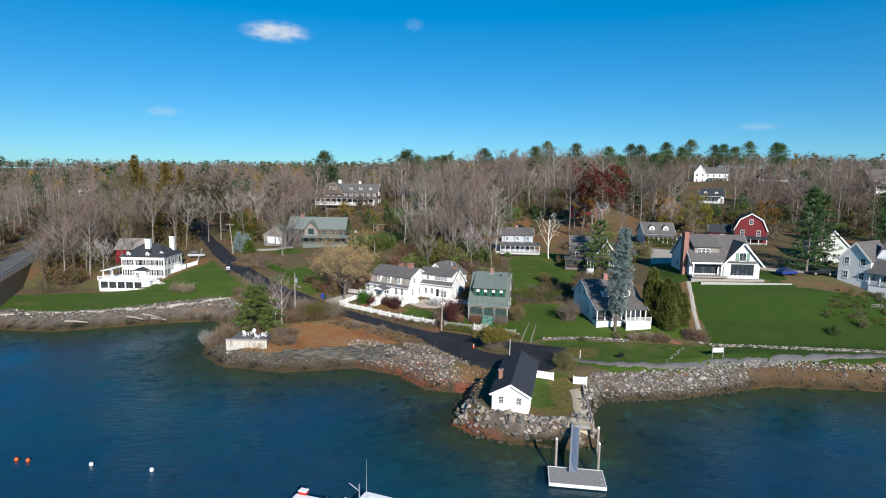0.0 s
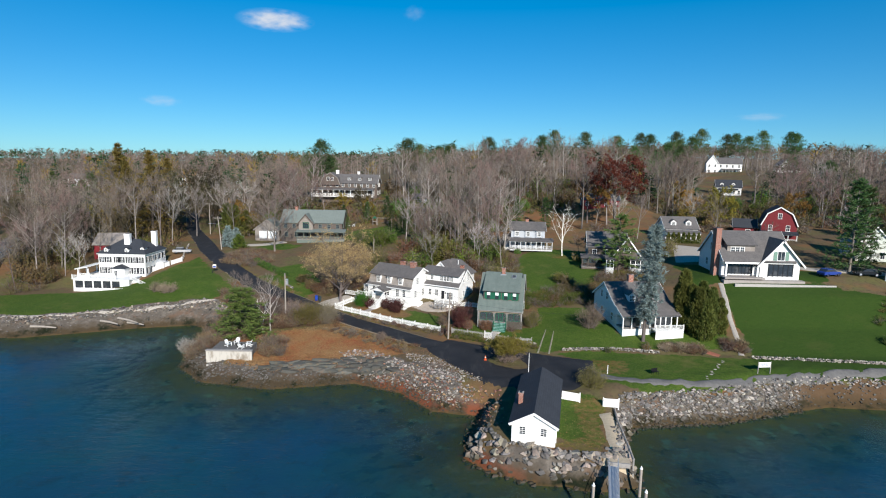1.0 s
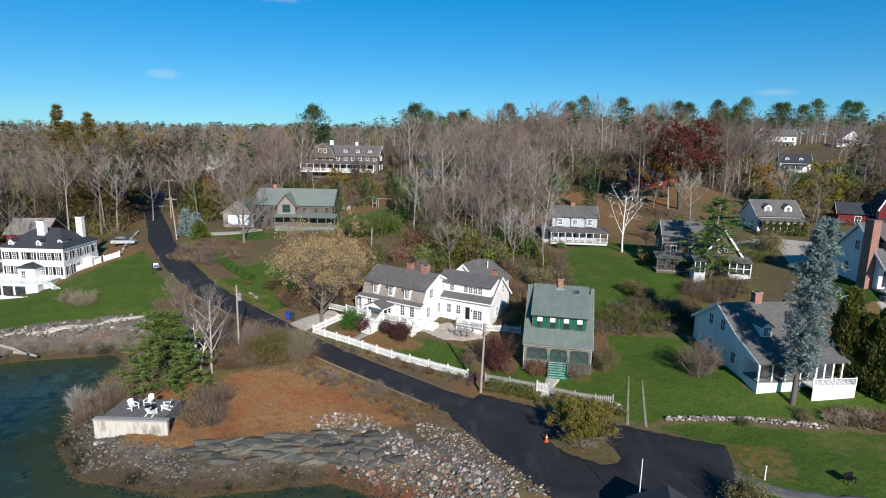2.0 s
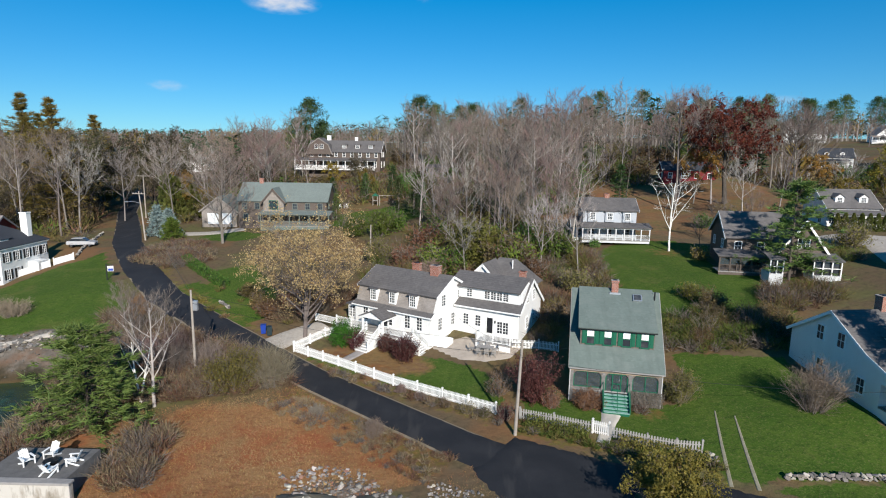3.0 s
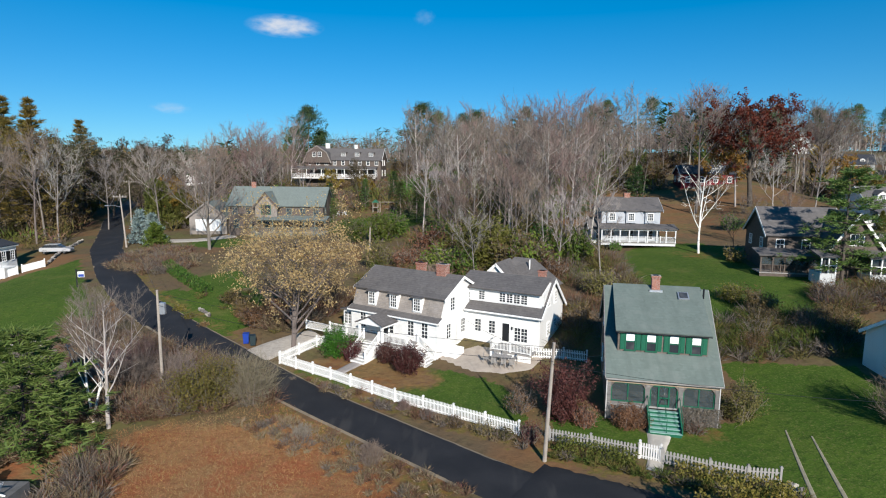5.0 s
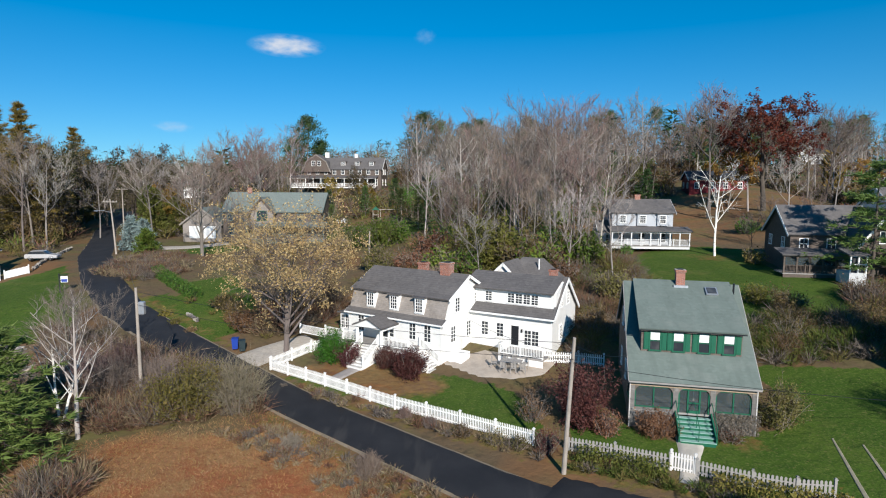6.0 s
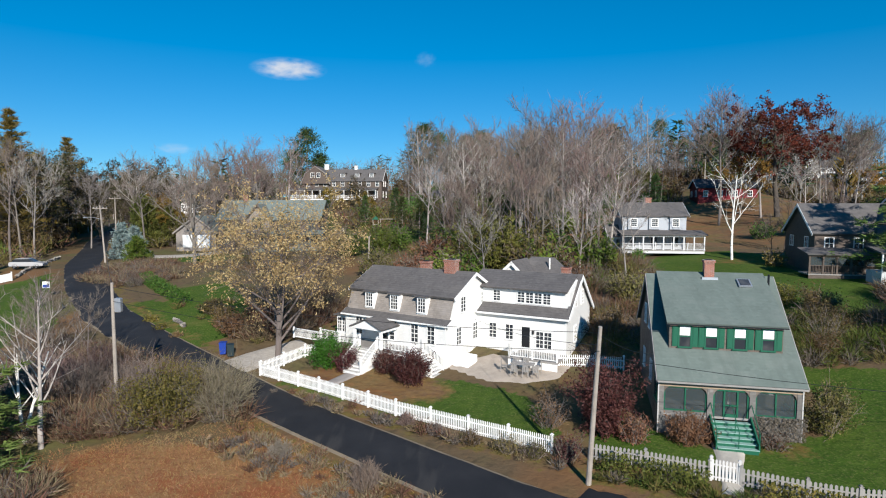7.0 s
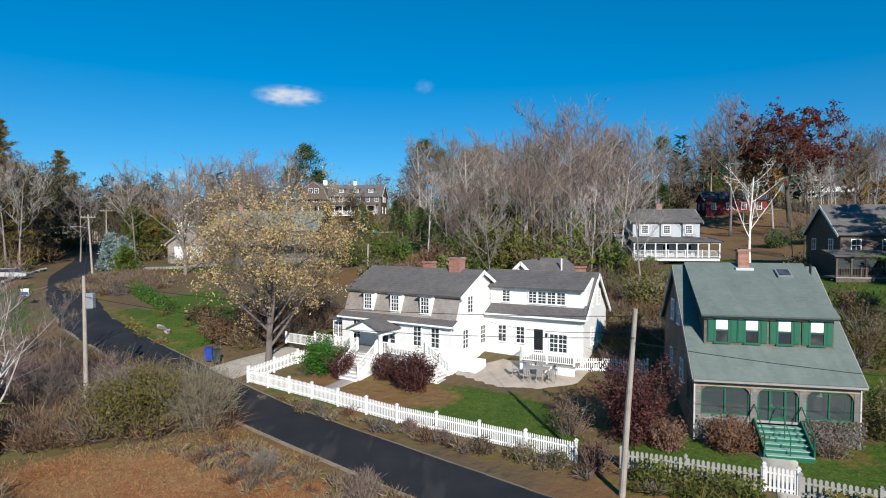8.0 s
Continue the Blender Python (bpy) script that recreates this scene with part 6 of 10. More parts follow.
cottage(136.0, 337.6, -18, 6.0, 9.0, 6.4, 10.5, WHITE, ROOF_GREY, "white gabled house on the wooded hillside", z=28.2, along="y", rows=((1.0, 1.6, 2), (4.2, 1.3, 2)))
cottage(107.5, 258.0, -18, 9.6, 7.0, 3.8, 6.6, WHITE, ROOF_DARK, "white cottage with two dormers in the trees", z=20.6, rows=((0.9, 1.5, 5),), porch_of=(1, 8, 2.0, 0.4, 2.7, 5),
        dormers=((2.2, 1.3, 0.8, 4.1, 5.2, 2.6, 0.4), (6.5, 1.3, 0.8, 4.1, 5.2, 2.6, 0.4)))
cottage(165.0, 318.0, -6, 8.0, 7.0, 3.5, 6.8, WHITE, SHINGLE, "shingled hillside cottage with white trim", z=30.0, along="y", rows=((0.9, 1.5, 3),), porch_of=(-3, 11, 2.2, 0.4, 2.6, 6))
cottage(172.0, 246.0, -8, 13.0, 9.0, 5.2, 9.2, SHINGLE_DARK, ROOF_GREY, "brown shingled house with grey roof on the hill", z=27.5, rows=((0.9, 1.5, 5), (3.6, 1.2, 4)), porch_of=(1, 12, 2.4, 0.4, 2.8, 6),
        dormers=((6.5, 3.0, 1.0, 5.8, 7.2, 3.5, 0.0),))
for hx, hy, hw in ((-196, 330, 10), (-232, 352, 12), (-262, 300, 9), (-178, 372, 9), (-120, 300, 8)):
    cottage(hx, hy, 8, hw, 8, 4.6, 7.4, WHITE if hx != -232 else PALE_GREY, ROOF_GREY, "distant white house among bare trees", rows=((1.0, 1.4, 4),), side=1)

# ---------------------------------------------------------------- trees and shrubs


class Sprout:
    """Lists of verts and faces of a growing plant: wood, and the fine crown."""

    def __init__(self, seed):
        self.r = random.Random(seed)
        self.wv, self.wf, self.cv, self.cf, self.tips = [], [], [], [], []

    def off(self, s):
        return Vector((self.r.uniform(-s, s), self.r.uniform(-s, s), self.r.uniform(-s, s)))

    def limb(self, a, d, length, ra, rb, n, segs, lift=0.12, wig=0.16):
        """A bent limb; returns its points."""
        p, d, pts = Vector(a), Vector(d).normalized(), [Vector(a)]
        for i in range(segs):
            d = (d + self.off(wig) + Vector((0, 0, lift))).normalized()
            q = p + d * length / segs
            k0, k1 = i / segs, (i + 1) / segs
            add_tube(self.wv, self.wf, p, q, ra + (rb - ra) * k0, ra + (rb - ra) * k1, n)
            p = q
            pts.append(p)
        return pts, d

    def twig(self, p, d, length, w):
        """One thin tapering blade."""
        d = Vector(d).normalized()
        s = d.cross(self.off(1)).normalized() * w
        k = len(self.cv)
        q = p + d * length
        self.cv += [tuple(p - s), tuple(p + s), tuple(q)]
        self.cf.append((k, k + 1, k + 2))
        return q

    def leaf(self, p, size):
        a, b = self.off(1).normalized() * size, self.off(1).normalized() * size
        k = len(self.cv)
        self.cv += [tuple(p), tuple(p + a), tuple(p + a * 0.5 + b)]
        self.cf.append((k, k + 1, k + 2))


def bare_tree(seed, H, spread, fork=0.3, limbs=8, subs=6, twigs=10, r0=None, up=1.0, tw=0.028, leaves=0, leaf=0.16, stems=1, fine=3, low=0.3):
    """A vase of limbs from one trunk, filled out with blades of twigs into an uneven oval crown."""
    s = Sprout(seed)
    r = s.r
    r0 = r0 or H * 0.0095
    for stem in range(stems):
        base = Vector((r.uniform(-0.35, 0.35), r.uniform(-0.35, 0.35), -0.3)) if stems > 1 else Vector((0, 0, -0.3))
        lean = Vector((r.uniform(-0.06, 0.06), r.uniform(-0.06, 0.06), 1)) if stems == 1 else Vector((r.uniform(-0.35, 0.35), r.uniform(-0.35, 0.35), 1))
        pts, d = s.limb(base, lean, H * 0.7, r0, r0 * 0.3, 6, 5, 0.06, 0.07)
        for i in range(limbs):
            k = fork + (0.98 - fork) * (i + r.uniform(0, 0.8)) / limbs
            j = min(int(k * 5), 4)
            a = pts[j].lerp(pts[j + 1], min(1.0, k * 5 - j))
            w = i * 2.4 + r.uniform(-0.5, 0.5)
            top = H * r.uniform(0.78, 1.0)
            out = spread * r.uniform(0.55, 1.0) * (1.0 - 0.5 * max(0, k - 0.5))
            goal = Vector((a.x + math.cos(w) * out, a.y + math.sin(w) * out, max(a.z + out * up * 0.8, top - (out / spread) * H * low)))
            ln = (goal - a).length
            lp, d2 = s.limb(a, (goal - a) + Vector((math.cos(w), math.sin(w), 0)) * ln * 0.25, ln, r0 * 0.42 * (1.15 - k * 0.6), r0 * 0.08, 4, 4, 0.09, 0.08)
            for q in range(subs):
                kk = 0.25 + 0.75 * (q + r.random()) / subs
                jj = min(int(kk * 4), 3)
                b = lp[jj].lerp(lp[jj + 1], min(1, kk * 4 - jj))
                d3 = (d2 * 0.7 + s.off(0.95) + Vector((0, 0, 0.3))).normalized()
                sl = spread * r.uniform(0.3, 0.55) * (1.15 - 0.4 * kk)
                e0 = s.twig(b, d3, sl, tw * 1.8)
                for t in range(twigs):
                    c = b.lerp(e0, r.uniform(0.15, 1.0))
                    e = s.twig(c, d3 * 0.7 + s.off(0.9) + Vector((0, 0, 0.2)), sl * r.uniform(0.35, 0.75), tw)
                    s.tips.append(e)
                    for _ in range(fine):
                        f = s.twig(c.lerp(e, r.uniform(0.2, 0.9)), e - c + s.off(0.75 * (e - c).length), (e - c).length * r.uniform(0.4, 0.8), tw * 0.75)
                        s.tips.append(f)
    if leaves:
        tips = [p for p in s.tips if math.sin(p.x * 1.25 + seed) * math.sin(p.y * 1.15 + 1.0) + 0.6 * math.sin(p.z * 1.5 + p.x) > -0.35]
        s.cv, s.cf, twv, twf = [], [], s.cv, s.cf
        for _ in range(leaves):
            s.leaf(tips[r.randrange(len(tips))] + s.off(0.3), leaf * r.uniform(0.6, 1.3))
        return s, (twv, twf)
    return s, None


def woodland_tree(seed, H, spread, fork=0.35, limbs=9, subs=6, twigs=9, r0=None, tw=0.025, low=0.32, lean=0.05, fine=2):
    """A tall forest tree: straight trunk, rising limbs with real side branches, and a thin haze of twigs."""
    s = Sprout(seed)
    r = s.r
    r0 = r0 or H * 0.0105
    pts, d = s.limb((0, 0, -0.3), (r.uniform(-lean, lean), r.uniform(-lean, lean), 1), H * 0.86, r0, r0 * 0.16, 6, 6, 0.07, 0.06)
    for i in range(limbs):
        k = fork + (0.97 - fork) * (i + r.uniform(0, 0.8)) / limbs
        j = min(int(k * 6), 5)
        a = pts[j].lerp(pts[j + 1], min(1.0, k * 6 - j))
        w = i * 2.4 + r.uniform(-0.5, 0.5)
        out = spread * r.uniform(0.5, 1.0) * (1.0 - 0.55 * max(0, k - 0.45))
        top = H * r.uniform(0.84, 1.0) - (out / spread) ** 1.5 * H * low
        goal = Vector((a.x + math.cos(w) * out, a.y + math.sin(w) * out, max(a.z + out * 0.7, min(top, a.z + out * 2.2))))
        ln = (goal - a).length
        lp, d2 = s.limb(a, (goal - a) + Vector((math.cos(w), math.sin(w), 0)) * ln * 0.25, ln, r0 * 0.42 * (1.15 - k * 0.6), r0 * 0.08, 4, 4, 0.08, 0.09)
        for q in range(subs):
            kk = 0.22 + 0.78 * (q + r.random()) / subs
            jj = min(int(kk * 4), 3)
            b = lp[jj].lerp(lp[jj + 1], min(1, kk * 4 - jj))
            sl = spread * r.uniform(0.28, 0.5) * (1.15 - 0.45 * kk)
            sp, d3 = s.limb(b, d2 * 0.8 + s.off(0.8) + Vector((0, 0, 0.35)), sl, r0 * 0.12, r0 * 0.04, 3, 2, 0.15, 0.2)
            for t in range(twigs):
                c = sp[0].lerp(sp[1], r.uniform(0.3, 1)) if t % 3 == 0 else sp[1].lerp(sp[2], r.random())
                e = s.twig(c, d3 * 0.9 + s.off(0.75) + Vector((0, 0, 0.3)), sl * r.uniform(0.35, 0.8), tw)
                for _ in range(fine):
                    s.twig(c.lerp(e, r.uniform(0.2, 0.9)), e - c + s.off(0.6 * (e - c).length), (e - c).length * r.uniform(0.4, 0.8), tw * 0.75)
    return s, None


def white_pine(seed, H, R, foot=0.4, boughs=20, plumes=4, blades=34, needle=0.95, width=0.075):
    """A tall pine: bare lower trunk, crooked boughs and a rounded, gappy crown of separate plumes."""
    s = Sprout(seed)
    r = s.r
    pts, _ = s.limb((0, 0, -0.3), (r.uniform(-0.04, 0.04), r.uniform(-0.04, 0.04), 1), H * 0.93, H * 0.014, H * 0.004, 6, 5, 0.05, 0.04)
    for i in range(boughs):
        k = foot + (1.0 - foot) * (i + r.uniform(0, 0.9)) / boughs
        j = min(int(k * 5), 4)
        a = pts[j].lerp(pts[j + 1], min(1.0, k * 5 - j))
        u = (k - foot) / (1 - foot)
        reach = R * (0.55 + 0.45 * math.sin(math.pi * min(1, u * 0.75 + 0.3))) * math.sqrt(max(0.06, 1.02 - u * u)) * r.uniform(0.6, 1.1)
        w = i * 2.4 + r.uniform(-0.6, 0.6)
        lp, d2 = s.limb(a, (math.cos(w), math.sin(w), 0.18 + 0.5 * u), reach, H * 0.004, 0.02, 3, 3, 0.06, 0.14)
        for q in range(plumes):
            kk = 0.45 + 0.55 * (q + r.random()) / plumes
            jj = min(int(kk * 3), 2)
            c = lp[jj].lerp(lp[jj + 1], min(1, kk * 3 - jj)) + Vector((r.uniform(-0.9, 0.9), r.uniform(-0.9, 0.9), r.uniform(-0.1, 0.7)))
            size = r.uniform(0.75, 1.35) * R / 5.5
            for _ in range(blades):
                v = s.off(1.0)
                p = c + Vector((v.x * size, v.y * size, v.z * size * 0.55))
                s.twig(p, Vector((v.x * 0.8, v.y * 0.8, abs(v.z) * 0.6 + 0.25)) + s.off(0.45), needle * r.uniform(0.55, 1.2), width * r.uniform(0.7, 1.4))
    return s, None


def conifer(seed, H, R, z0=0.12, whorls=16, per=6, clumps=5, needle=0.5, width=0.07, droop=-0.05, power=0.8, fan=7, ragged=0.25, tips=0.35, dome=0.0, flat=1.0):
    """Whorled branches carrying plumes of needles; power shapes the profile, dome rounds its foot."""
    s = Sprout(seed)
    r = s.r
    s.limb((0, 0, -0.3), (0, 0, 1), H * 0.97, H * 0.016, H * 0.003, 6, 4, 0.0, 0.02)
    for i in range(whorls):
        k = (i + r.uniform(-0.3, 0.3)) / whorls
        k = min(max(k, 0), 1)
        z = H * (z0 + (0.98 - z0) * k)
        reach = R * max(0.08, (1 - k)) ** power * (1 - dome * max(0, 0.35 - k) / 0.35)
        for j in range(per):
            w = 2 * math.pi * (j + r.random()) / per
            d = Vector((math.cos(w), math.sin(w), droop + tips * (0.3 + k)))
            ln = max(0.3, reach * r.uniform(1 - ragged * 1.6, 1 + ragged))
            a = Vector((0, 0, z + r.uniform(-0.3, 0.3)))
            b = a + d * ln
            add_tube(s.wv, s.wf, a, b, 0.03 + H * 0.0012, 0.012, 3)
            for c in range(clumps):
                kk = 0.3 + 0.7 * (c + r.random()) / clumps
                o = s.off(0.1 * ln + 0.1)
                p = a.lerp(b, kk) + Vector((o.x, o.y, o.z * flat))
                for _ in range(fan):
                    v = s.off(0.75)
                    s.twig(p + s.off(needle * 0.35 * (0.4 + 0.6 * flat)), d * 0.6 + Vector((v.x, v.y, v.z * flat + 0.28 * flat)), needle * r.uniform(0.6, 1.25), width * r.uniform(0.7, 1.3))
    for _ in range(14):
        s.twig(Vector((0, 0, H * 0.95)), s.off(0.6) + Vector((0, 0, 0.8)), needle, width)
    return s, None


def column(seed, H, R, n=1100, size=0.32):
    """A dense column of upright sprays."""
    s = Sprout(seed)
    r = s.r
    s.limb((0, 0, -0.3), (0, 0, 1), H * 0.8, 0.12, 0.03, 5, 2, 0, 0.02)
    for _ in range(n):
        k = r.random() ** 0.9
        rad = R * (1 - k ** 2.2) ** 0.6 * r.uniform(0.72, 1.08) * (1 + 0.16 * math.sin(k * 17 + seed))
        w = r.uniform(0, 2 * math.pi)
        p = Vector((math.cos(w) * rad, math.sin(w) * rad, 0.15 + k * (H - 0.3)))
        s.twig(p, Vector((math.cos(w) * 0.5, math.sin(w) * 0.5, 1.0)) + s.off(0.5), size * r.uniform(0.7, 1.4), size * 0.28)
    return s, None


def shrub(seed, H, R, stems=26, twigs=9, leaves=700, leaf=0.14, tw=0.012, dome=True, foot=0.0):
    """A many-stemmed bush: fine stems from one foot, twigs, then leaves if it has any."""
    s = Sprout(seed)
    r = s.r
    for i in range(stems):
        w, tilt = i * 2.4 + r.uniform(-0.4, 0.4), r.uniform(0.1, 1.0)
        d = Vector((math.cos(w) * tilt * R / H * 1.2, math.sin(w) * tilt * R / H * 1.2, 1))
        ln = H * r.uniform(0.55, 0.95) * (1.0 if not dome else 1.0 - 0.2 * tilt)
        a = Vector((math.cos(w), math.sin(w), 0)) * tilt * R * 0.25 + Vector((0, 0, -0.15))
        pts, d2 = s.limb(a, d, ln, 0.025, 0.008, 3, 2, 0.05, 0.14)
        for t in range(twigs):
            c = pts[0].lerp(pts[1], r.random()) if t % 3 == 0 else pts[1].lerp(pts[2], r.random())
            e = s.twig(c, d2 + s.off(0.9), ln * r.uniform(0.2, 0.42), tw)
            s.tips.append(e)
            for _ in range(2):
                s.tips.append(s.twig(c.lerp(e, r.uniform(0.3, 0.9)), e - c + s.off(0.7 * (e - c).length), ln * r.uniform(0.1, 0.25), tw * 0.8))
    if leaves:
        tips = [p for p in s.tips if p.z > foot * H]
        s.cv, s.cf, twv, twf = [], [], s.cv, s.cf
        for _ in range(leaves):
            s.leaf(tips[r.randrange(len(tips))] * r.uniform(0.72 + 0.2 * min(1, foot * 2), 1.0) + s.off(0.2), leaf * r.uniform(0.6, 1.3))
        return s, (twv, twf)
    return s, None


def plant(name, made, wood, crown, m, label, category, twig=None, group="", crown_name="crown", wood_name="trunk"):
    s, twigs = made
    t = thing(name, m, label, category, group)
    link_mesh(wood_name, s.wv, s.wf, wood, t, smooth=True)
    if twigs:
        link_mesh("twig_mass", *twigs, twig or wood, t)
    link_mesh(crown_name, s.cv, s.cf, crown, t)
    return t


def spot(x, y, turn=0.0, scale=1.0, sink=0.05):
    return pose(x, y, ground(x, y) - sink, 0, 0, turn) @ Matrix.Diagonal((scale, scale, scale, 1))


# The tan-leaved maple by the white fence.
plant("maple_tree", bare_tree(11, 16.0, 7.0, 0.12, 26, 6, 8, 0.3, 0.4, 0.014, 20000, 0.15, fine=2, low=0.55), BARK, LEAF_TAN, spot(-23.9, 126.4), "spreading maple with thinning tan-yellow leaves beside the fence", "tree", TWIG)
# Pine and pale bare birches on the headland.
plant("pine_tree", conifer(5, 9.0, 5.2, 0.07, 11, 8, 9, 0.75, 0.05, -0.02, 0.5, 13, 0.3, 0.12, flat=0.4), BARK_DARK, NEEDLE_LIGHT, spot(-37.4, 108.2), "bushy green white pine on the headland", "tree")
plant("birch_tree", woodland_tree(21, 11.0, 3.6, 0.26, 11, 6, 8, 0.17, 0.012, 0.3), BARK_PALE, TWIG, spot(-33.4, 111.3), "bare pale grey multi-stemmed tree on the headland", "tree")
plant("birch_tree", bare_tree(22, 8.5, 2.2, 0.35, 5, 3, 3, 0.13, 1.0, 0.014, stems=2, fine=2), BARK_BIRCH, TWIG_PALE, spot(-35.2, 112.2), "slender bare white birch beside the pine", "tree")
# The white-barked dead birch on the back lawn.
plant("birch_tree", bare_tree(25, 16.0, 4.4, 0.25, 8, 5, 4, 0.17, 0.8, 0.018, fine=1, low=0.25), BARK_BIRCH, BARK_BIRCH, pose(25.6, 153.2, 10.3, 0, -7, 40), "leaning bare white birch on the back lawn", "tree")
# Blue spruce before the white cottage.
plant("spruce_tree", conifer(8, 19.6, 2.2, 0.2, 42, 7, 5, 0.5, 0.06, -0.3, 0.34, 10, 0.4, 0.15, dome=0.5), BARK, NEEDLE_BLUE, spot(30.4, 103.9) @ pose(0, 0, 0, 0, 2.6, 0), "tall narrow blue-grey spruce on the lawn", "tree")
for i, (x, y, hh) in enumerate(((-63.6, 169, 5.6), (-61.0, 168.4, 5.0), (-59.6, 166.6, 3.6))):
    plant("spruce_tree", conifer(40 + i, hh, 2.2, 0.03, 16, 7, 4, 0.5, 0.07, 0.0, 0.7, 8), BARK_DARK, NEEDLE_BLUE if i < 2 else LEAF_GREEN, spot(x, y), "young blue spruce beside the lane" if i < 2 else "clipped green yew beside the lane", "tree")
# Arborvitae clump.
ARB = [(38.0, 108.2, 8.6), (39.3, 107.2, 8.2), (40.8, 107.0, 7.6), (39.8, 105.6, 7.2), (41.6, 105.8, 6.8), (40.6, 104.4, 6.0), (42.6, 107.2, 6.6), (38.8, 109.6, 8.4), (43.6, 106.2, 5.4)]
arb0 = plant("arborvitae", column(3, 8.0, 1.45, 3200, 0.4), BARK_DARK, ARBOR, spot(*ARB[0][:2]), "tall columnar olive-green arborvitae", "tree", group="arborvitae clump", crown_name="foliage")
arb1 = plant("arborvitae", column(4, 8.0, 1.5, 3200, 0.4), BARK_DARK, ARBOR, spot(*ARB[1][:2]), "tall columnar olive-green arborvitae", "tree", group="arborvitae clump", crown_name="foliage")
for i, (x, y, hh) in enumerate(ARB[2:]):
    copy_thing((arb0, arb1)[i % 2], spot(x, y, i * 70, hh / 7.0))
for i in range(7):
    copy_thing((arb0, arb1)[i % 2], spot(52.4 + i * 1.25, 156.6, i * 50, 0.36))

# Conifer kinds for the woods.
pine_a = plant("pine_tree", white_pine(61, 26, 7.4, 0.36, 34, 5, 26, width=0.095), BARK, NEEDLE, spot(-58.1, 256.2), "tall white pine on the ridge", "tree", group="woodland pines")
pine_b = plant("pine_tree", white_pine(62, 22.5, 6.6, 0.4, 30, 5, 26, width=0.095), BARK, NEEDLE, spot(-22.7, 255.3), "tall white pine on the ridge", "tree", group="woodland pines")
spruce_a = plant("fir_tree", conifer(63, 19.5, 5.6, 0.06, 19, 7, 6, 0.75, 0.085, -0.1, 0.7, 8, 0.4, flat=0.6), BARK, NEEDLE, spot(78.4, 128.0), "broad green fir beside the driveway", "tree", group="woodland pines")
larch_a = plant("larch_tree", conifer(64, 29, 9.0, 0.12, 24, 6, 8, 1.0, 0.06, -0.05, 0.95, 10, 0.5, 0.25, flat=0.5), BARK_DARK, LARCH, spot(-110, 198), "tall golden larch in the woods", "tree", group="golden larches")
copy_thing(larch_a, spot(-90.6, 180.6, 40, 0.92))
copy_thing(larch_a, spot(-103, 190, 80, 0.8))
copy_thing(larch_a, spot(-98, 206, 120, 0.8))
copy_thing(larch_a, spot(-118, 214, 160, 0.85))
# Hemlock before the shingled house.
plant("hemlock_tree", conifer(66, 13.2, 5.2, 0.14, 12, 7, 8, 0.7, 0.05, 0.0, 0.45, 10, 0.4, 0.1, flat=0.4), BARK_DARK, NEEDLE_LIGHT, spot(34.9, 136.6), "open-branched hemlock before the shingled house", "tree")
copy_thing(spruce_a, spot(84, 133, 60, 0.9))
for x, y, k, which in ((-62, 258, 1.0, pine_b), (-56, 264, 0.95, pine_b), (-17, 259, 0.95, pine_a), (-3, 256, 1.0, pine_b), (-9, 262, 0.9, pine_a), (14, 290, 1.0, pine_a), (66, 262, 0.9, pine_b), (76, 270, 0.95, pine_a),
                       (84, 262, 0.9, pine_b), (92, 275, 1.0, pine_a), (101, 285, 1.0, pine_b), (100, 292, 0.95, pine_a), (122, 345, 1.0, pine_b), (152, 350, 1.0, pine_a), (160, 345, 1.0, pine_b), (58, 285, 1.0, pine_a),
                       (128, 240, 0.8, pine_a), (134, 226, 0.8, pine_b), (128, 205, 0.75, pine_a), (104, 352, 1.1, pine_a), (113, 360, 1.15, pine_b), (131, 372, 1.15, pine_a), (140, 366, 1.05, pine_b), (149, 380, 1.2, pine_a), (168, 372, 1.1, pine_b), (178, 362, 1.1, pine_a), (190, 350, 1.1, pine_b), (92, 356, 1.1, pine_b), (199, 372, 1.1, pine_a), (40, 300, 1.0, pine_b), (48, 310, 1.0, pine_a), (-150, 240, 0.8, spruce_a), (-160, 262, 0.8, pine_a),
                       (-176, 300, 0.9, pine_b), (-190, 280, 0.8, spruce_a), (-4, 176, 0.42, spruce_a), (0, 183, 0.5, spruce_a), (5, 178, 0.4, spruce_a), (-15, 184, 0.4, spruce_a), (-12, 174, 0.3, spruce_a), (104, 140, 0.8, spruce_a),
                       (112, 150, 0.9, pine_a), (122, 165, 0.95, spruce_a), (-24, 206, 0.4, spruce_a), (-30, 202, 0.35, spruce_a), (-37, 198, 0.35, spruce_a), (-44, 196, 0.3, spruce_a), (-55, 200, 0.35, spruce_a)):
    copy_thing(which, spot(x, y, (x * 37 + y * 11) % 360, k * (0.8 if which is pine_a else 0.86 if which is pine_b else 1.0)))

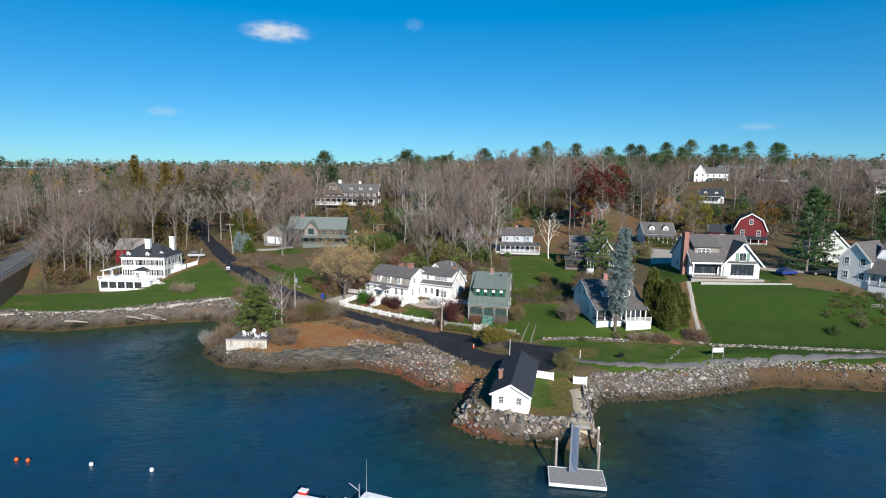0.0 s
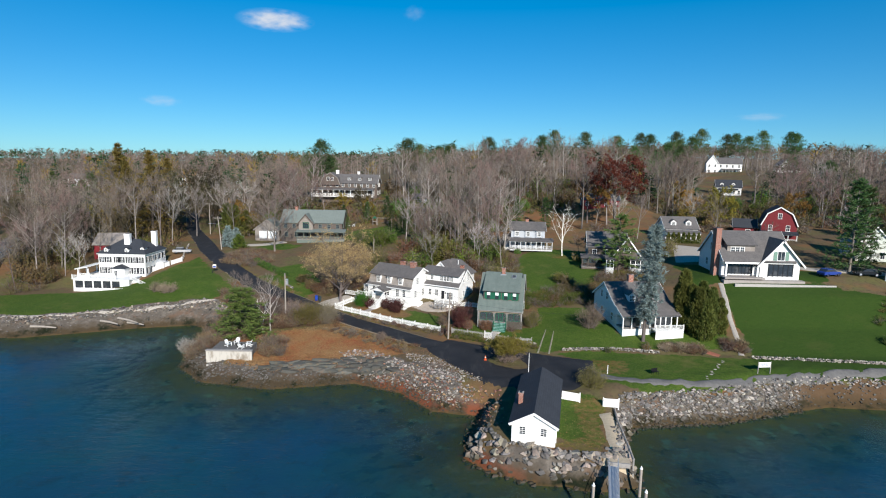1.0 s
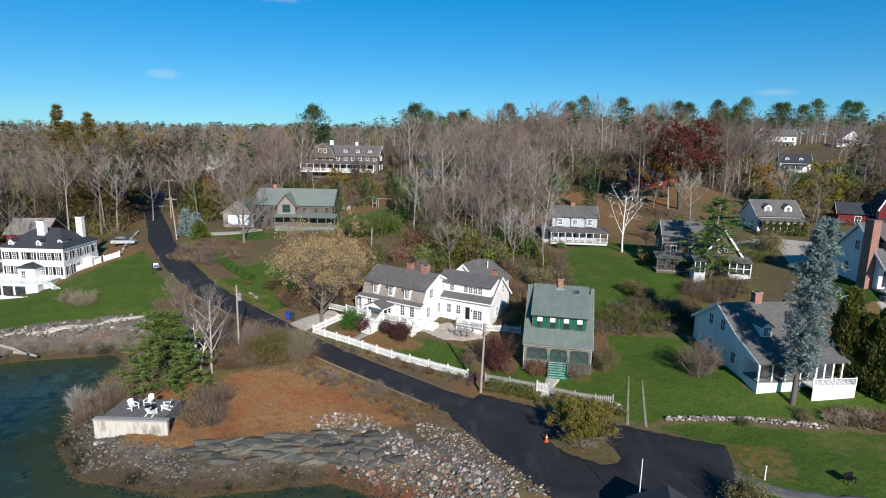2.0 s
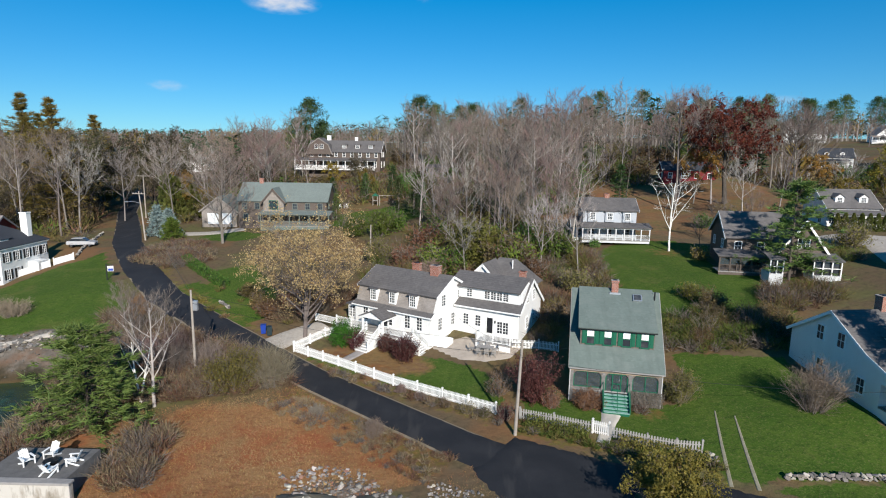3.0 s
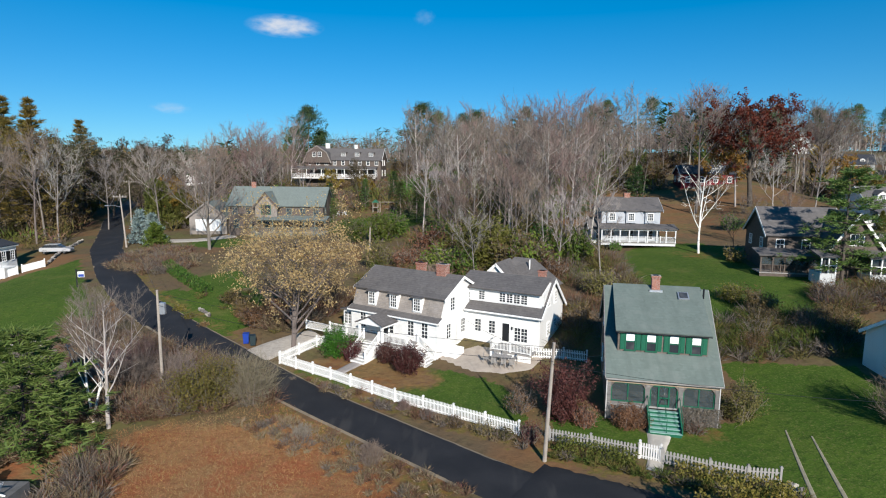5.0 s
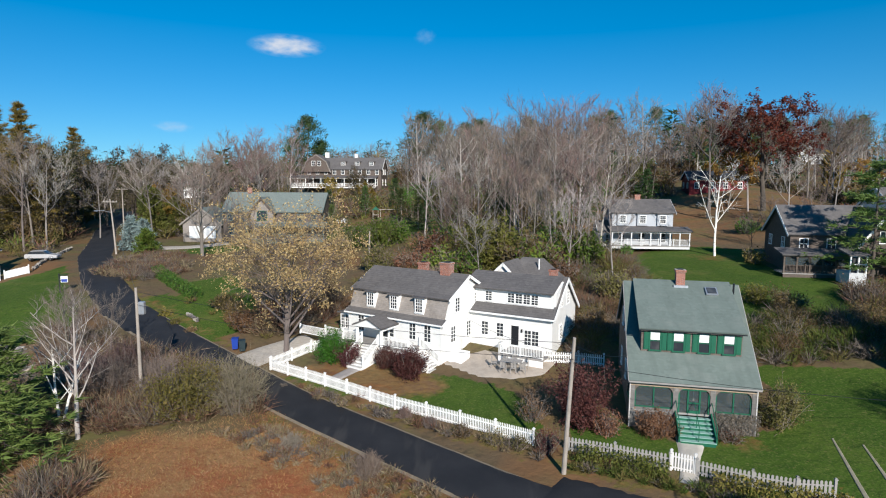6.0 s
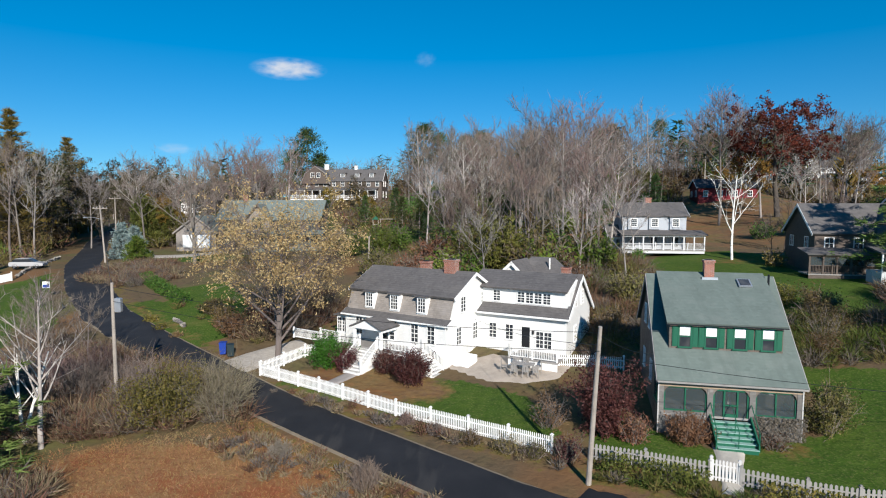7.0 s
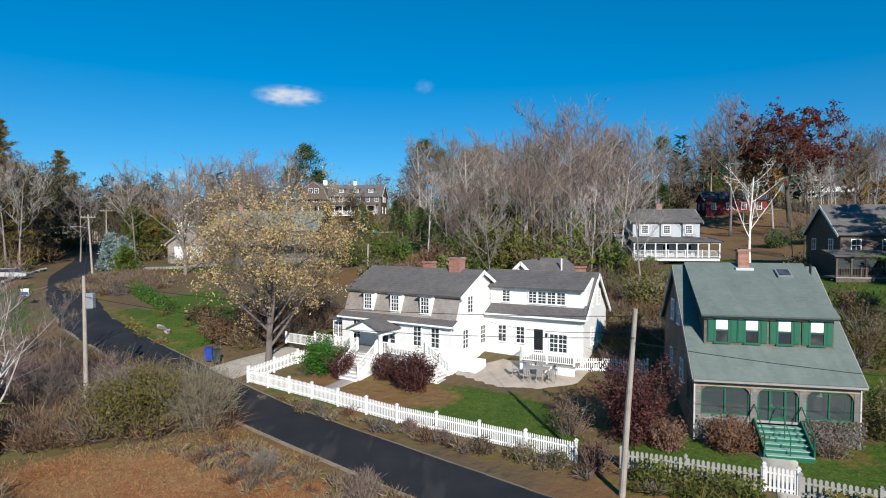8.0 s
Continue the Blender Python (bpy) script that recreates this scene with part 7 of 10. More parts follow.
# Broad-leaved kinds for the woods: bare, gold and rust.
KINDS = []
for i, (hh, sp, wood, tw, nm) in enumerate(((17, 5.4, BARK, TWIG, "grey-brown"), (18, 5.0, BARK_PALE, TWIG, "pale-barked"), (15, 5.6, BARK, TWIG_RED, "reddish-twigged"), (19, 5.2, BARK, TWIG_RED, "reddish-twigged"),
                                            (14, 5.0, BARK_PALE, TWIG_PALE, "pale-barked"), (16, 4.6, BARK_DARK, TWIG, "dark-barked"))):
    x, y = [(-70, 205), (-60, 216), (-46, 210), (20, 205), (2, 168), (30, 196)][i]
    KINDS.append(plant("bare_tree", woodland_tree(100 + i, hh, sp, (0.3, 0.42, 0.28, 0.45, 0.34, 0.38)[i], (10, 9, 11, 9, 9, 10)[i]), wood, tw, spot(x, y), "bare %s tree in the autumn woods" % nm, "tree", group="bare woodland trees"))
gold = plant("maple_tree", bare_tree(120, 15, 4.6, 0.2, 9, 5, 6, None, 0.9, 0.022, 5200, 0.32, fine=2), BARK, LEAF_GOLD, spot(41.4, 186.5), "tree with fading golden leaves", "tree", TWIG_TAN, group="golden trees")
oak = plant("oak_tree", bare_tree(121, 21.5, 8.2, 0.3, 14, 7, 6, 0.5, 0.7, 0.024, 12000, 0.36, fine=2), BARK_DARK, LEAF_RUST, spot(46, 182.4), "large oak with rust-red leaves", "tree", TWIG_RED)
for x, y, k in ((70.6, 172.5, 0.95), (74, 176, 0.8), (94, 178, 0.8), (-66, 186, 0.65), (-72, 196, 0.72), (-118, 190, 0.8), (-30, 205, 0.5), (72, 196, 0.72), (-40, 214, 0.55), (60, 168, 0.5)):
    copy_thing(gold, spot(x, y, x * 31 % 360, k))
copy_thing(KINDS[3], spot(36.5, 183.5, 20, 1.3))
copy_thing(KINDS[0], spot(39.5, 190, 80, 1.3))
copy_thing(KINDS[1], spot(44, 184, 140, 1.1))
plant("bare_tree", woodland_tree(140, 15.5, 7.2, 0.16, 15, 7, 10, 0.3, 0.018, 0.45), BARK, TWIG, spot(-48.9, 163.5), "wide bare tree before the long shingled house", "tree")
copy_thing(KINDS[0], spot(-88, 150.5, 0, 0.7))
copy_thing(KINDS[4], spot(-90, 145, 70, 0.72))
for x, y, k in ((-41, 121.5, 0.42), (-43, 124.5, 0.38), (-39, 124, 0.4), (-45.5, 127.5, 0.36)):
    copy_thing(KINDS[0], spot(x, y, x * 77 % 360, k))
for x, y, k in ((12.0, 160, 1.15), (8, 163, 1.2), (5, 158, 1.15), (9.5, 156, 1.0), (-1, 163, 1.1), (-6, 160, 1.05), (-11, 165, 1.0), (3, 168, 1.2), (-86, 176, 1.15), (-83, 170, 1.05), (-89, 168, 1.1), (-80, 186, 1.1), (-72, 190, 1.15), (-66, 180, 1.0), (-58, 186, 1.05), (-52, 192, 1.05), (-94, 174, 1.1), (34, 157, 0.5), (37, 152, 0.5), (47, 164, 0.7), (44, 170, 0.8), (66, 178, 0.8), (70, 170, 0.7),
                (98, 158, 0.7), (92, 150, 0.6), (74, 150, 0.45), (29, 150, 0.4)):
    copy_thing(KINDS[int(x * 7 + y) % 6], spot(x, y, (x * 53) % 360, k))

HOUSE_CLEAR = [(-45, 181, 15), (-45, 172, 14), (-45, 164, 9), (-42, 238, 13), (-40, 228, 9), (19, 164, 10), (22, 154, 10), (33, 145, 11), (56, 163, 9), (57, 153, 11), (85, 174, 9), (82, 160, 10), (58, 128, 13),
               (84, 122, 13), (-80, 148, 13), (-90, 158, 7), (46, 208, 8), (-14, 224, 4), (-14, 218, 4), (-26, 186, 12), (91, 144, 6), (-66, 160, 6), (0, 132, 10), (-12, 130, 14), (8, 118, 12)]
ROAD_XY = np.array([r[:2] for r in ROAD], float)


def within(x, y, polygon):
    inside = False
    for (ax, ay), (bx, by) in zip(polygon, polygon[1:] + polygon[:1]):
        if (ax <= x < bx or bx <= x < ax) and y > ay + (x - ax) * (by - ay) / (bx - ax):
            inside = not inside
    return inside


def clear_of_things(x, y):
    for hx, hy, hr in HOUSE_CLEAR:
        if (x - hx) ** 2 + (y - hy) ** 2 < hr * hr:
            return False
    for (ax, ay), (bx, by) in zip(ROAD_XY, ROAD_XY[1:]):
        dx, dy = bx - ax, by - ay
        k = min(1, max(0, ((x - ax) * dx + (y - ay) * dy) / (dx * dx + dy * dy)))
        if math.hypot(x - ax - k * dx, y - ay - k * dy) < 5.5:
            return False
    if abs((x + 112) * 0.87 + (y - 140) * 0.5) < 8 and y < 260:
        return False
    return not any(within(x, y, poly) for poly in LAWNS)


WOODS = [([(-160, 150), (-118, 152), (-98, 152), (-84, 160), (-78, 168), (-84, 196), (-92, 230), (-180, 240)], 50),
         ([(-70, 184), (-60, 182), (-30, 198), (-10, 196), (12, 180), (17, 206), (60, 214), (66, 228), (30, 250), (-20, 248), (-70, 240)], 74),
         ([(62, 182), (96, 184), (130, 160), (150, 200), (140, 236), (66, 236)], 46),
         ([(-11, 143), (-6, 139), (11, 141), (11, 158), (3, 172), (-12, 170), (-13, 160)], 20),
         ([(-130, 134), (-104, 131), (-93, 137), (-92, 152), (-122, 158)], 22)]


def in_view_of_hilltop(x, y):
    """The thinned strip of slope below the hilltop house."""
    k = (y - 69) / 167
    return 164 < y < 238 and -6 - 51 * k < x < -6 - 20 * k


def in_view_of_hillside(x, y):
    """The gap in the woods below the white hillside houses."""
    return 165 < y < 334 and abs(x - 0.435 * (y - 6)) < 10


pick = random.Random(77)
for poly, count in WOODS:
    xs, ys = [p[0] for p in poly], [p[1] for p in poly]
    placed, tries = [], 0
    while len(placed) < count and tries < 6000:
        tries += 1
        x, y = pick.uniform(min(xs), max(xs)), pick.uniform(min(ys), max(ys))
        if not within(x, y, poly) or not clear_of_things(x, y) or in_view_of_hilltop(x, y) or in_view_of_hillside(x, y) or any(math.hypot(x - a, y - b) < 3.2 for a, b in placed):
            continue
        placed.append((x, y))
        k = pick.uniform(0.9, 1.28) * (0.75 if count < 40 else 1.0)
        copy_thing(KINDS[pick.randrange(6)], spot(x, y, pick.uniform(0, 360), k))

# Leafy understorey: thickets at the feet of the woods, and ivy-dark trees beside the lane.
thicket_a = plant("thicket", shrub(501, 6.0, 3.6, 30, 6, 1500, 0.38, 0.034), BARK_DARK, LEAF_DULL, spot(-4, 172), "dull olive-brown thicket under the trees", "bush", TWIG, group="woodland thickets", crown_name="foliage", wood_name="stem_clump")
thicket_b = plant("thicket", shrub(502, 4.6, 3.2, 30, 6, 1200, 0.36, 0.034), BARK_DARK, LEAF_BROWN, spot(4, 175), "russet-brown thicket under the trees", "bush", TWIG, group="woodland thickets", crown_name="foliage", wood_name="stem_clump")
thicket_c = plant("thicket", shrub(503, 5.0, 3.0, 30, 6, 1500, 0.36, 0.034), BARK_DARK, LEAF_GREEN, spot(-19, 172), "green leafy thicket under the trees", "bush", TWIG, group="woodland thickets", crown_name="foliage", wood_name="stem_clump")
for poly, count in zip([w[0] for w in WOODS], (50, 110, 40, 26, 16)):
    xs, ys = [p[0] for p in poly], [p[1] for p in poly]
    placed, tries = 0, 0
    while placed < count and tries < 3000:
        tries += 1
        x, y = pick.uniform(min(xs), max(xs)), pick.uniform(min(ys), max(ys))
        if within(x, y, poly) and clear_of_things(x, y) and not in_view_of_hilltop(x, y):
            placed += 1
            copy_thing(pick.choice((thicket_a, thicket_a, thicket_b) if x < -85 else (thicket_a, thicket_a, thicket_b, thicket_c, thicket_c)), spot(x, y, pick.uniform(0, 360), pick.uniform(0.6, 1.25)))
ivy = plant("ivied_tree", bare_tree(131, 22, 5.2, 0.12, 16, 7, 8, None, 0.9, 0.03, 5600, 0.31, fine=2, low=0.4), BARK_DARK, LEAF_IVY, spot(-87.5, 184.5), "tall dark tree still full of olive-brown leaves", "tree", TWIG, group="dark trees beside the lane")
for x, y, k in ((-92, 191, 1.05), (-97, 199, 1.0), (-95.5, 184, 0.95), (-102, 207, 1.0), (-90, 204, 0.7), (-84, 205, 0.75), (-80, 199, 0.62), (-78.5, 207, 0.85), (-88, 217, 0.9), (-97, 226, 0.95), (-106, 216, 1.0), (-110, 232, 1.0), (-100, 242, 1.0), (-70, 224, 0.8), (-62, 228, 0.8), (-120, 186, 0.8), (-130, 200, 0.85), (-112, 176, 0.75), (-104, 168, 0.65), (-140, 190, 0.8), (-126, 214, 0.85), (-98, 158, 0.6), (-106, 150, 0.55), (-116, 164, 0.65), (-92, 166, 0.6), (-74, 200, 0.6), (-66, 206, 0.65), (-57, 204, 0.55), (-34, 214, 0.5), (4, 200, 0.6), (-6, 206, 0.65), (14, 214, 0.7)):
    copy_thing(ivy, spot(x, y, x * 53 % 360, k))
for x, y, k in ((-8, 179, 1.12), (0.5, 172, 1.1), (-14.5, 171, 0.9), (6, 176, 1.15), (11, 172, 1.1), (-3, 186, 1.1)):
    copy_thing(KINDS[1], spot(x, y, x * 71 % 360, k))
for x, y, k in ((-33, 183.5, 0.3), (-37, 184, 0.34), (-41, 186, 0.3), (-17, 187, 0.42), (-9, 189, 0.5), (2, 192, 0.55), (9, 187, 0.5), (14, 183, 0.42), (-21, 193, 0.4), (18, 190, 0.5), (-46, 189, 0.36), (26, 186, 0.5), (-1, 180, 0.36)):
    copy_thing(spruce_a, spot(x, y, x * 29 % 360, k))
for i in range(7):
    copy_thing(thicket_a, spot(-54 + i * 3.3, 231.4 + i % 2, i * 50, 0.55))
gold_fir = plant("cedar_tree", conifer(67, 9.5, 3.4, 0.04, 18, 7, 5, 0.6, 0.07, 0.0, 0.7, 9, 0.3), BARK_DARK, ARBOR, spot(-67.5, 184.5), "yellow-green cedar behind the blue spruces", "tree", group="yellow-green cedars")
for x, y, k in ((-64.6, 186, 0.8), (-70.6, 187, 1.05)):
    copy_thing(gold_fir, spot(x, y, x * 41 % 360, k))

# Far woods: uncountable, joined.
FAR_TWIG = Mat("far_bare_woods", (0.17, 0.145, 0.127), 0.95, spec=0.1).vary(0.3, "Island").done()
FAR_RED = Mat("far_reddish_woods", (0.175, 0.128, 0.107), 0.95, spec=0.1).vary(0.3, "Island").done()
FAR_PINE = Mat("far_pine_woods", (0.03, 0.06, 0.025), 0.9, spec=0.1).vary(0.35, "Island").done()
FAR_TRUNK = Mat("far_tree_trunks", (0.2, 0.178, 0.16), 0.95, spec=0.1).vary(0.5, "Island").done()
FAR_GOLD = Mat("far_golden_woods", (0.2, 0.14, 0.04), 0.9, spec=0.1).vary(0.3, "Island").done()


def far_woods():
    rg = np.random.default_rng(9)
    spots = []
    for n, x0, x1, y0, y1, blades in ((1300, -260, 260, 240, 420, 70), (1700, -430, 430, 400, 760, 36), (3000, -1000, 1000, 740, 1600, 20), (5200, -2300, 2300, 1500, 3300, 15)):
        spots += [(x, y, blades) for x, y in zip(rg.uniform(x0, x1, n), rg.uniform(y0, y1, n))]
    spots += [(x, y, 70) for x, y in zip(rg.uniform(-330, -150, 260), rg.uniform(120, 250, 260))]
    spots += [(x, y, 70) for x, y in zip(rg.uniform(122, 300, 380), rg.uniform(104, 250, 380))]
    spots = [s for s in spots if not in_view_of_hillside(s[0], s[1]) and not (84 < s[0] < 190 and 180 < s[1] < 300 and s[0] % 2 < 1.1) and not any((s[0] - hx) ** 2 + (s[1] - hy) ** 2 < 15 ** 2 for hx, hy in ((-42, 238), (141, 336), (141, 322), (112, 258), (112, 248), (168, 316), (178, 244), (176, 232), (-16, 222)))
             and not (126 < s[0] < 152 and 268 < s[1] < 340) and not (104 < s[0] < 121 and 226 < s[1] < 262)
             and not (-190 < s[0] < -95 and abs((s[0] + 112) * 0.87 + (s[1] - 140) * 0.5) < 9)]
    spots += [(x, y, 130) for x, y in zip(rg.uniform(-150, 150, 120), rg.uniform(204, 246, 120)) if clear_of_things(x, y) and not in_view_of_hilltop(x, y) and not in_view_of_hillside(x, y) and not (14 < x < 62 and y < 214) and not (104 < x < 121 and y > 226)]
    P = np.array(spots)
    Z = height(P[:, 0], P[:, 1])
    verts, mats = [], []
    for (x, y, b), z in zip(P, Z):
        b = int(b)
        u = rg.random()
        pineish = 0.5 + 0.5 * math.sin(x * 0.021 + 1.3) * math.cos(y * 0.017)
        kind = 2 if u < 0.06 + 0.26 * pineish ** 3 + (0.6 if y > 1500 else 0.3 if y > 700 else 0) else 1 if u < 0.5 else 3 if u > 0.955 else 0
        H = rg.uniform(11, 17) * (1.15 if kind == 2 else 1.0)
        g = 1.0 if b > 60 else 1.6 if b > 30 else 2.6 if b > 15 else 4.0
        k = rg.random(b)
        w = rg.uniform(0, 2 * np.pi, b)
        rad = (2.6 + 0.9 * g) * (np.sqrt(np.clip(1 - (k * 2 - 0.85) ** 2 / 1.4, 0.05, 1)) if kind != 2 else (1.05 - k) * 1.2 + 0.1) * rg.uniform(0.35, 1.0, b)
        base = np.stack([x + np.cos(w) * rad * 0.6, y + np.sin(w) * rad * 0.6, z + H * (0.25 + 0.62 * k)], -1)
        d = np.stack([np.cos(w) * 0.8, np.sin(w) * 0.8, rg.uniform(0.4, 1.6, b) if kind != 2 else rg.uniform(-0.3, 0.5, b)], -1) + rg.uniform(-0.3, 0.3, (b, 3))
        ln = rg.uniform(1.4, 3.0, b)[:, None] * (0.85 + 0.15 * g)
        side = np.cross(d, rg.uniform(-1, 1, (b, 3)))
        side /= np.linalg.norm(side, axis=1)[:, None] + 1e-9
        wid = ((0.05 if b > 60 else 0.13) if kind < 2 else 0.26 if b > 60 else 0.36) * g * rg.uniform(0.6, 1.5, (b, 1))
        verts.append(np.stack([base - side * wid, base + side * wid, base + d / np.linalg.norm(d, axis=1)[:, None] * ln], 1).reshape(-1, 3))
        mats += [kind] * b
        if b < 60:
            continue
        trunk = np.array([[x - 0.18 * g ** 0.5, y, z - 0.5], [x + 0.18 * g ** 0.5, y, z - 0.5], [x, y, z + H * 0.9]])
        verts.append(trunk)
        mats.append(4)
    V = np.concatenate(verts)
    F = np.arange(len(V)).reshape(-1, 3)
    ob = link_mesh("far_woods", V.tolist(), F.tolist(), [FAR_TWIG, FAR_RED, FAR_PINE, FAR_GOLD, FAR_TRUNK])
    ob.data.polygons.foreach_set("material_index", mats)
    tagged(ob, "far bare brown woods mixed with dark pines", "woods", kind="stuff")


far_woods()


def underbrush():
    """Low tangled brush along wood edges, banks and verges."""
    rg = np.random.default_rng(4)
    rp = random.Random(5)
    areas = [([(-20, 136), (14, 134), (14, 160), (-12, 174), (-15, 172), (-22, 150)], 440, 2.6, 4), ([(-70, 182), (-60, 180), (0, 192), (14, 202), (60, 208), (90, 186), (140, 170), (150, 232), (-70, 240)], 1700, 3.4, 4),
             ([(-140, 132), (-95, 131), (-90, 150), (-76, 168), (-84, 196), (-96, 230), (-160, 235)], 900, 3.4, 4), ([(-58, 151), (-50, 147), (-45, 152), (-52, 163), (-59, 164)], 200, 1.5, 0),
             ([(-41, 138), (-30, 128.5), (-25, 130), (-27, 137), (-36, 145)], 20, 0.9, 2), ([(-28.5, 130), (-24.5, 130), (-20, 137), (-24, 144), (-29, 139)], 260, 2.0, 1), ([(-50, 131), (-47, 131), (-38, 124), (-40, 120), (-46, 124)], 220, 1.7, 0),
             ([(13, 121), (26, 119), (30, 126), (22, 130), (13, 128)], 230, 1.7, 3), ([(12, 128), (14, 128), (14, 152), (10, 152)], 60, 1.8, 2), ([(28, 127), (38, 129), (37, 134), (30, 134)], 120, 2.0, 2),
             ([(-32, 112), (-22, 115), (-26, 121), (-37, 126), (-46, 128), (-42, 118), (-36, 114)], 420, 2.0, 0), ([(-44, 101), (-40, 103), (-38, 112), (-46, 122), (-49, 120), (-46, 110)], 190, 1.9, 0),
             ([(-42, 117), (-38, 119), (-28, 119), (-25, 119.5), (-25, 115), (-33, 111.5), (-38, 112)], 420, 1.7, 0), ([(-44, 100.5), (-40, 102.5), (-36, 107), (-36, 112), (-41, 112)], 220, 1.5, 0), ([(-31.5, 99.5), (-28, 100), (-29.5, 108), (-33, 107)], 110, 1.5, 0), ([(-22, 114.5), (-6, 103.6), (-8, 100.5), (-16, 106), (-24, 112)], 170, 0.7, 1),
             ([(-24, 121.6), (-2, 109), (-2.6, 108.2), (-24.6, 120.6)], 170, 0.75, 0), ([(-1, 108.8), (5, 106.2), (13, 103.4), (13, 102.4), (5, 104.9), (-1.4, 107.6)], 150, 0.75, 3),
             ([(70, 108), (98, 104), (98, 116), (78, 117)], 150, 1.3, 3), ([(33, 100.6), (39, 99.6), (39.5, 101.5), (33, 103)], 60, 1.2, 1), ([(42, 101), (46, 100), (46.5, 103), (43, 104)], 50, 1.2, 1),
             ([(2, 123), (12, 126), (13, 134), (4, 136)], 130, 1.9, 2), ([(60, 170), (76, 170), (100, 174), (100, 184), (60, 184)], 220, 1.8, 0), ([(-94, 101), (-91, 112), (-97, 128), (-106, 150), (-112, 150), (-100, 112)], 300, 2.4, 4), ([(36, 140), (46, 140), (48, 150), (38, 152)], 120, 1.7, 3)]
    verts, mats = [], []
    for poly, n, size, tone in areas:
        xs, ys = [p[0] for p in poly], [p[1] for p in poly]
        X, Y = rg.uniform(min(xs), max(xs), n * 3), rg.uniform(min(ys), max(ys), n * 3)
        keep = inside_of(X, Y, poly) > 0
        X, Y = X[keep][:n], Y[keep][:n]
        for x, y in zip(X, Y):
            if size > 2.1 and not clear_of_things(x, y):
                continue
            z = ground(x, y)
            s = size * rg.uniform(0.55, 1.25)
            b = 100 if y < 150 else 80 if y < 168 else 34
            w, tilt = rg.uniform(0, 2 * np.pi, b), rg.uniform(0, 1, b) ** 0.7
            low = rg.random(b) ** 1.1
            d = np.stack([np.cos(w) * tilt, np.sin(w) * tilt, 1.15 - tilt * 0.75], -1)
            base = np.stack([x + np.cos(w) * tilt * s * 0.55 * (0.3 + low), y + np.sin(w) * tilt * s * 0.55 * (0.3 + low), z + low * s * 0.55], -1)
            d = d + rg.uniform(-0.45, 0.45, (b, 3))
            d /= np.linalg.norm(d, axis=1)[:, None]
            side = np.cross(d, rg.uniform(-1, 1, (b, 3)))
            side /= np.linalg.norm(side, axis=1)[:, None] + 1e-9
            wid = (0.02 if y < 150 else 0.027 if y < 168 else 0.075) * rg.uniform(0.6, 1.6, (b, 1))
            verts.append(np.stack([base - side * wid, base + side * wid, base + d * s * rg.uniform(0.22, 0.58, (b, 1))], 1).reshape(-1, 3))
            base_tone = rp.choice(((0, 1, 2), (2, 2, 0, 1), (1, 3, 0), (4, 4, 3, 0), (0, 3, 1, 0, 4, 3))[tone])
            mats += [base_tone] * b
    V = np.concatenate(verts)
    F = np.arange(len(V)).reshape(-1, 3)
    ob = link_mesh("underbrush", V.tolist(), F.tolist(), [brush(n, c) for n, c in (("grey_brush", (0.13, 0.11, 0.094)), ("russet_brush", (0.13, 0.075, 0.048)), ("tan_brush", (0.19, 0.145, 0.09)), ("olive_brush", (0.12, 0.105, 0.035)), ("green_brush", (0.075, 0.1, 0.022)))])
    ob.data.polygons.foreach_set("material_index", mats)
    tagged(ob, "tangled bare and russet underbrush along the wood edges", "underbrush", kind="stuff")


def brush(name, color):
    return Mat(name, color, 0.9, spec=0.12).vary(0.35, "Island").done()


underbrush()

climbing_vine(green_cottage_at)

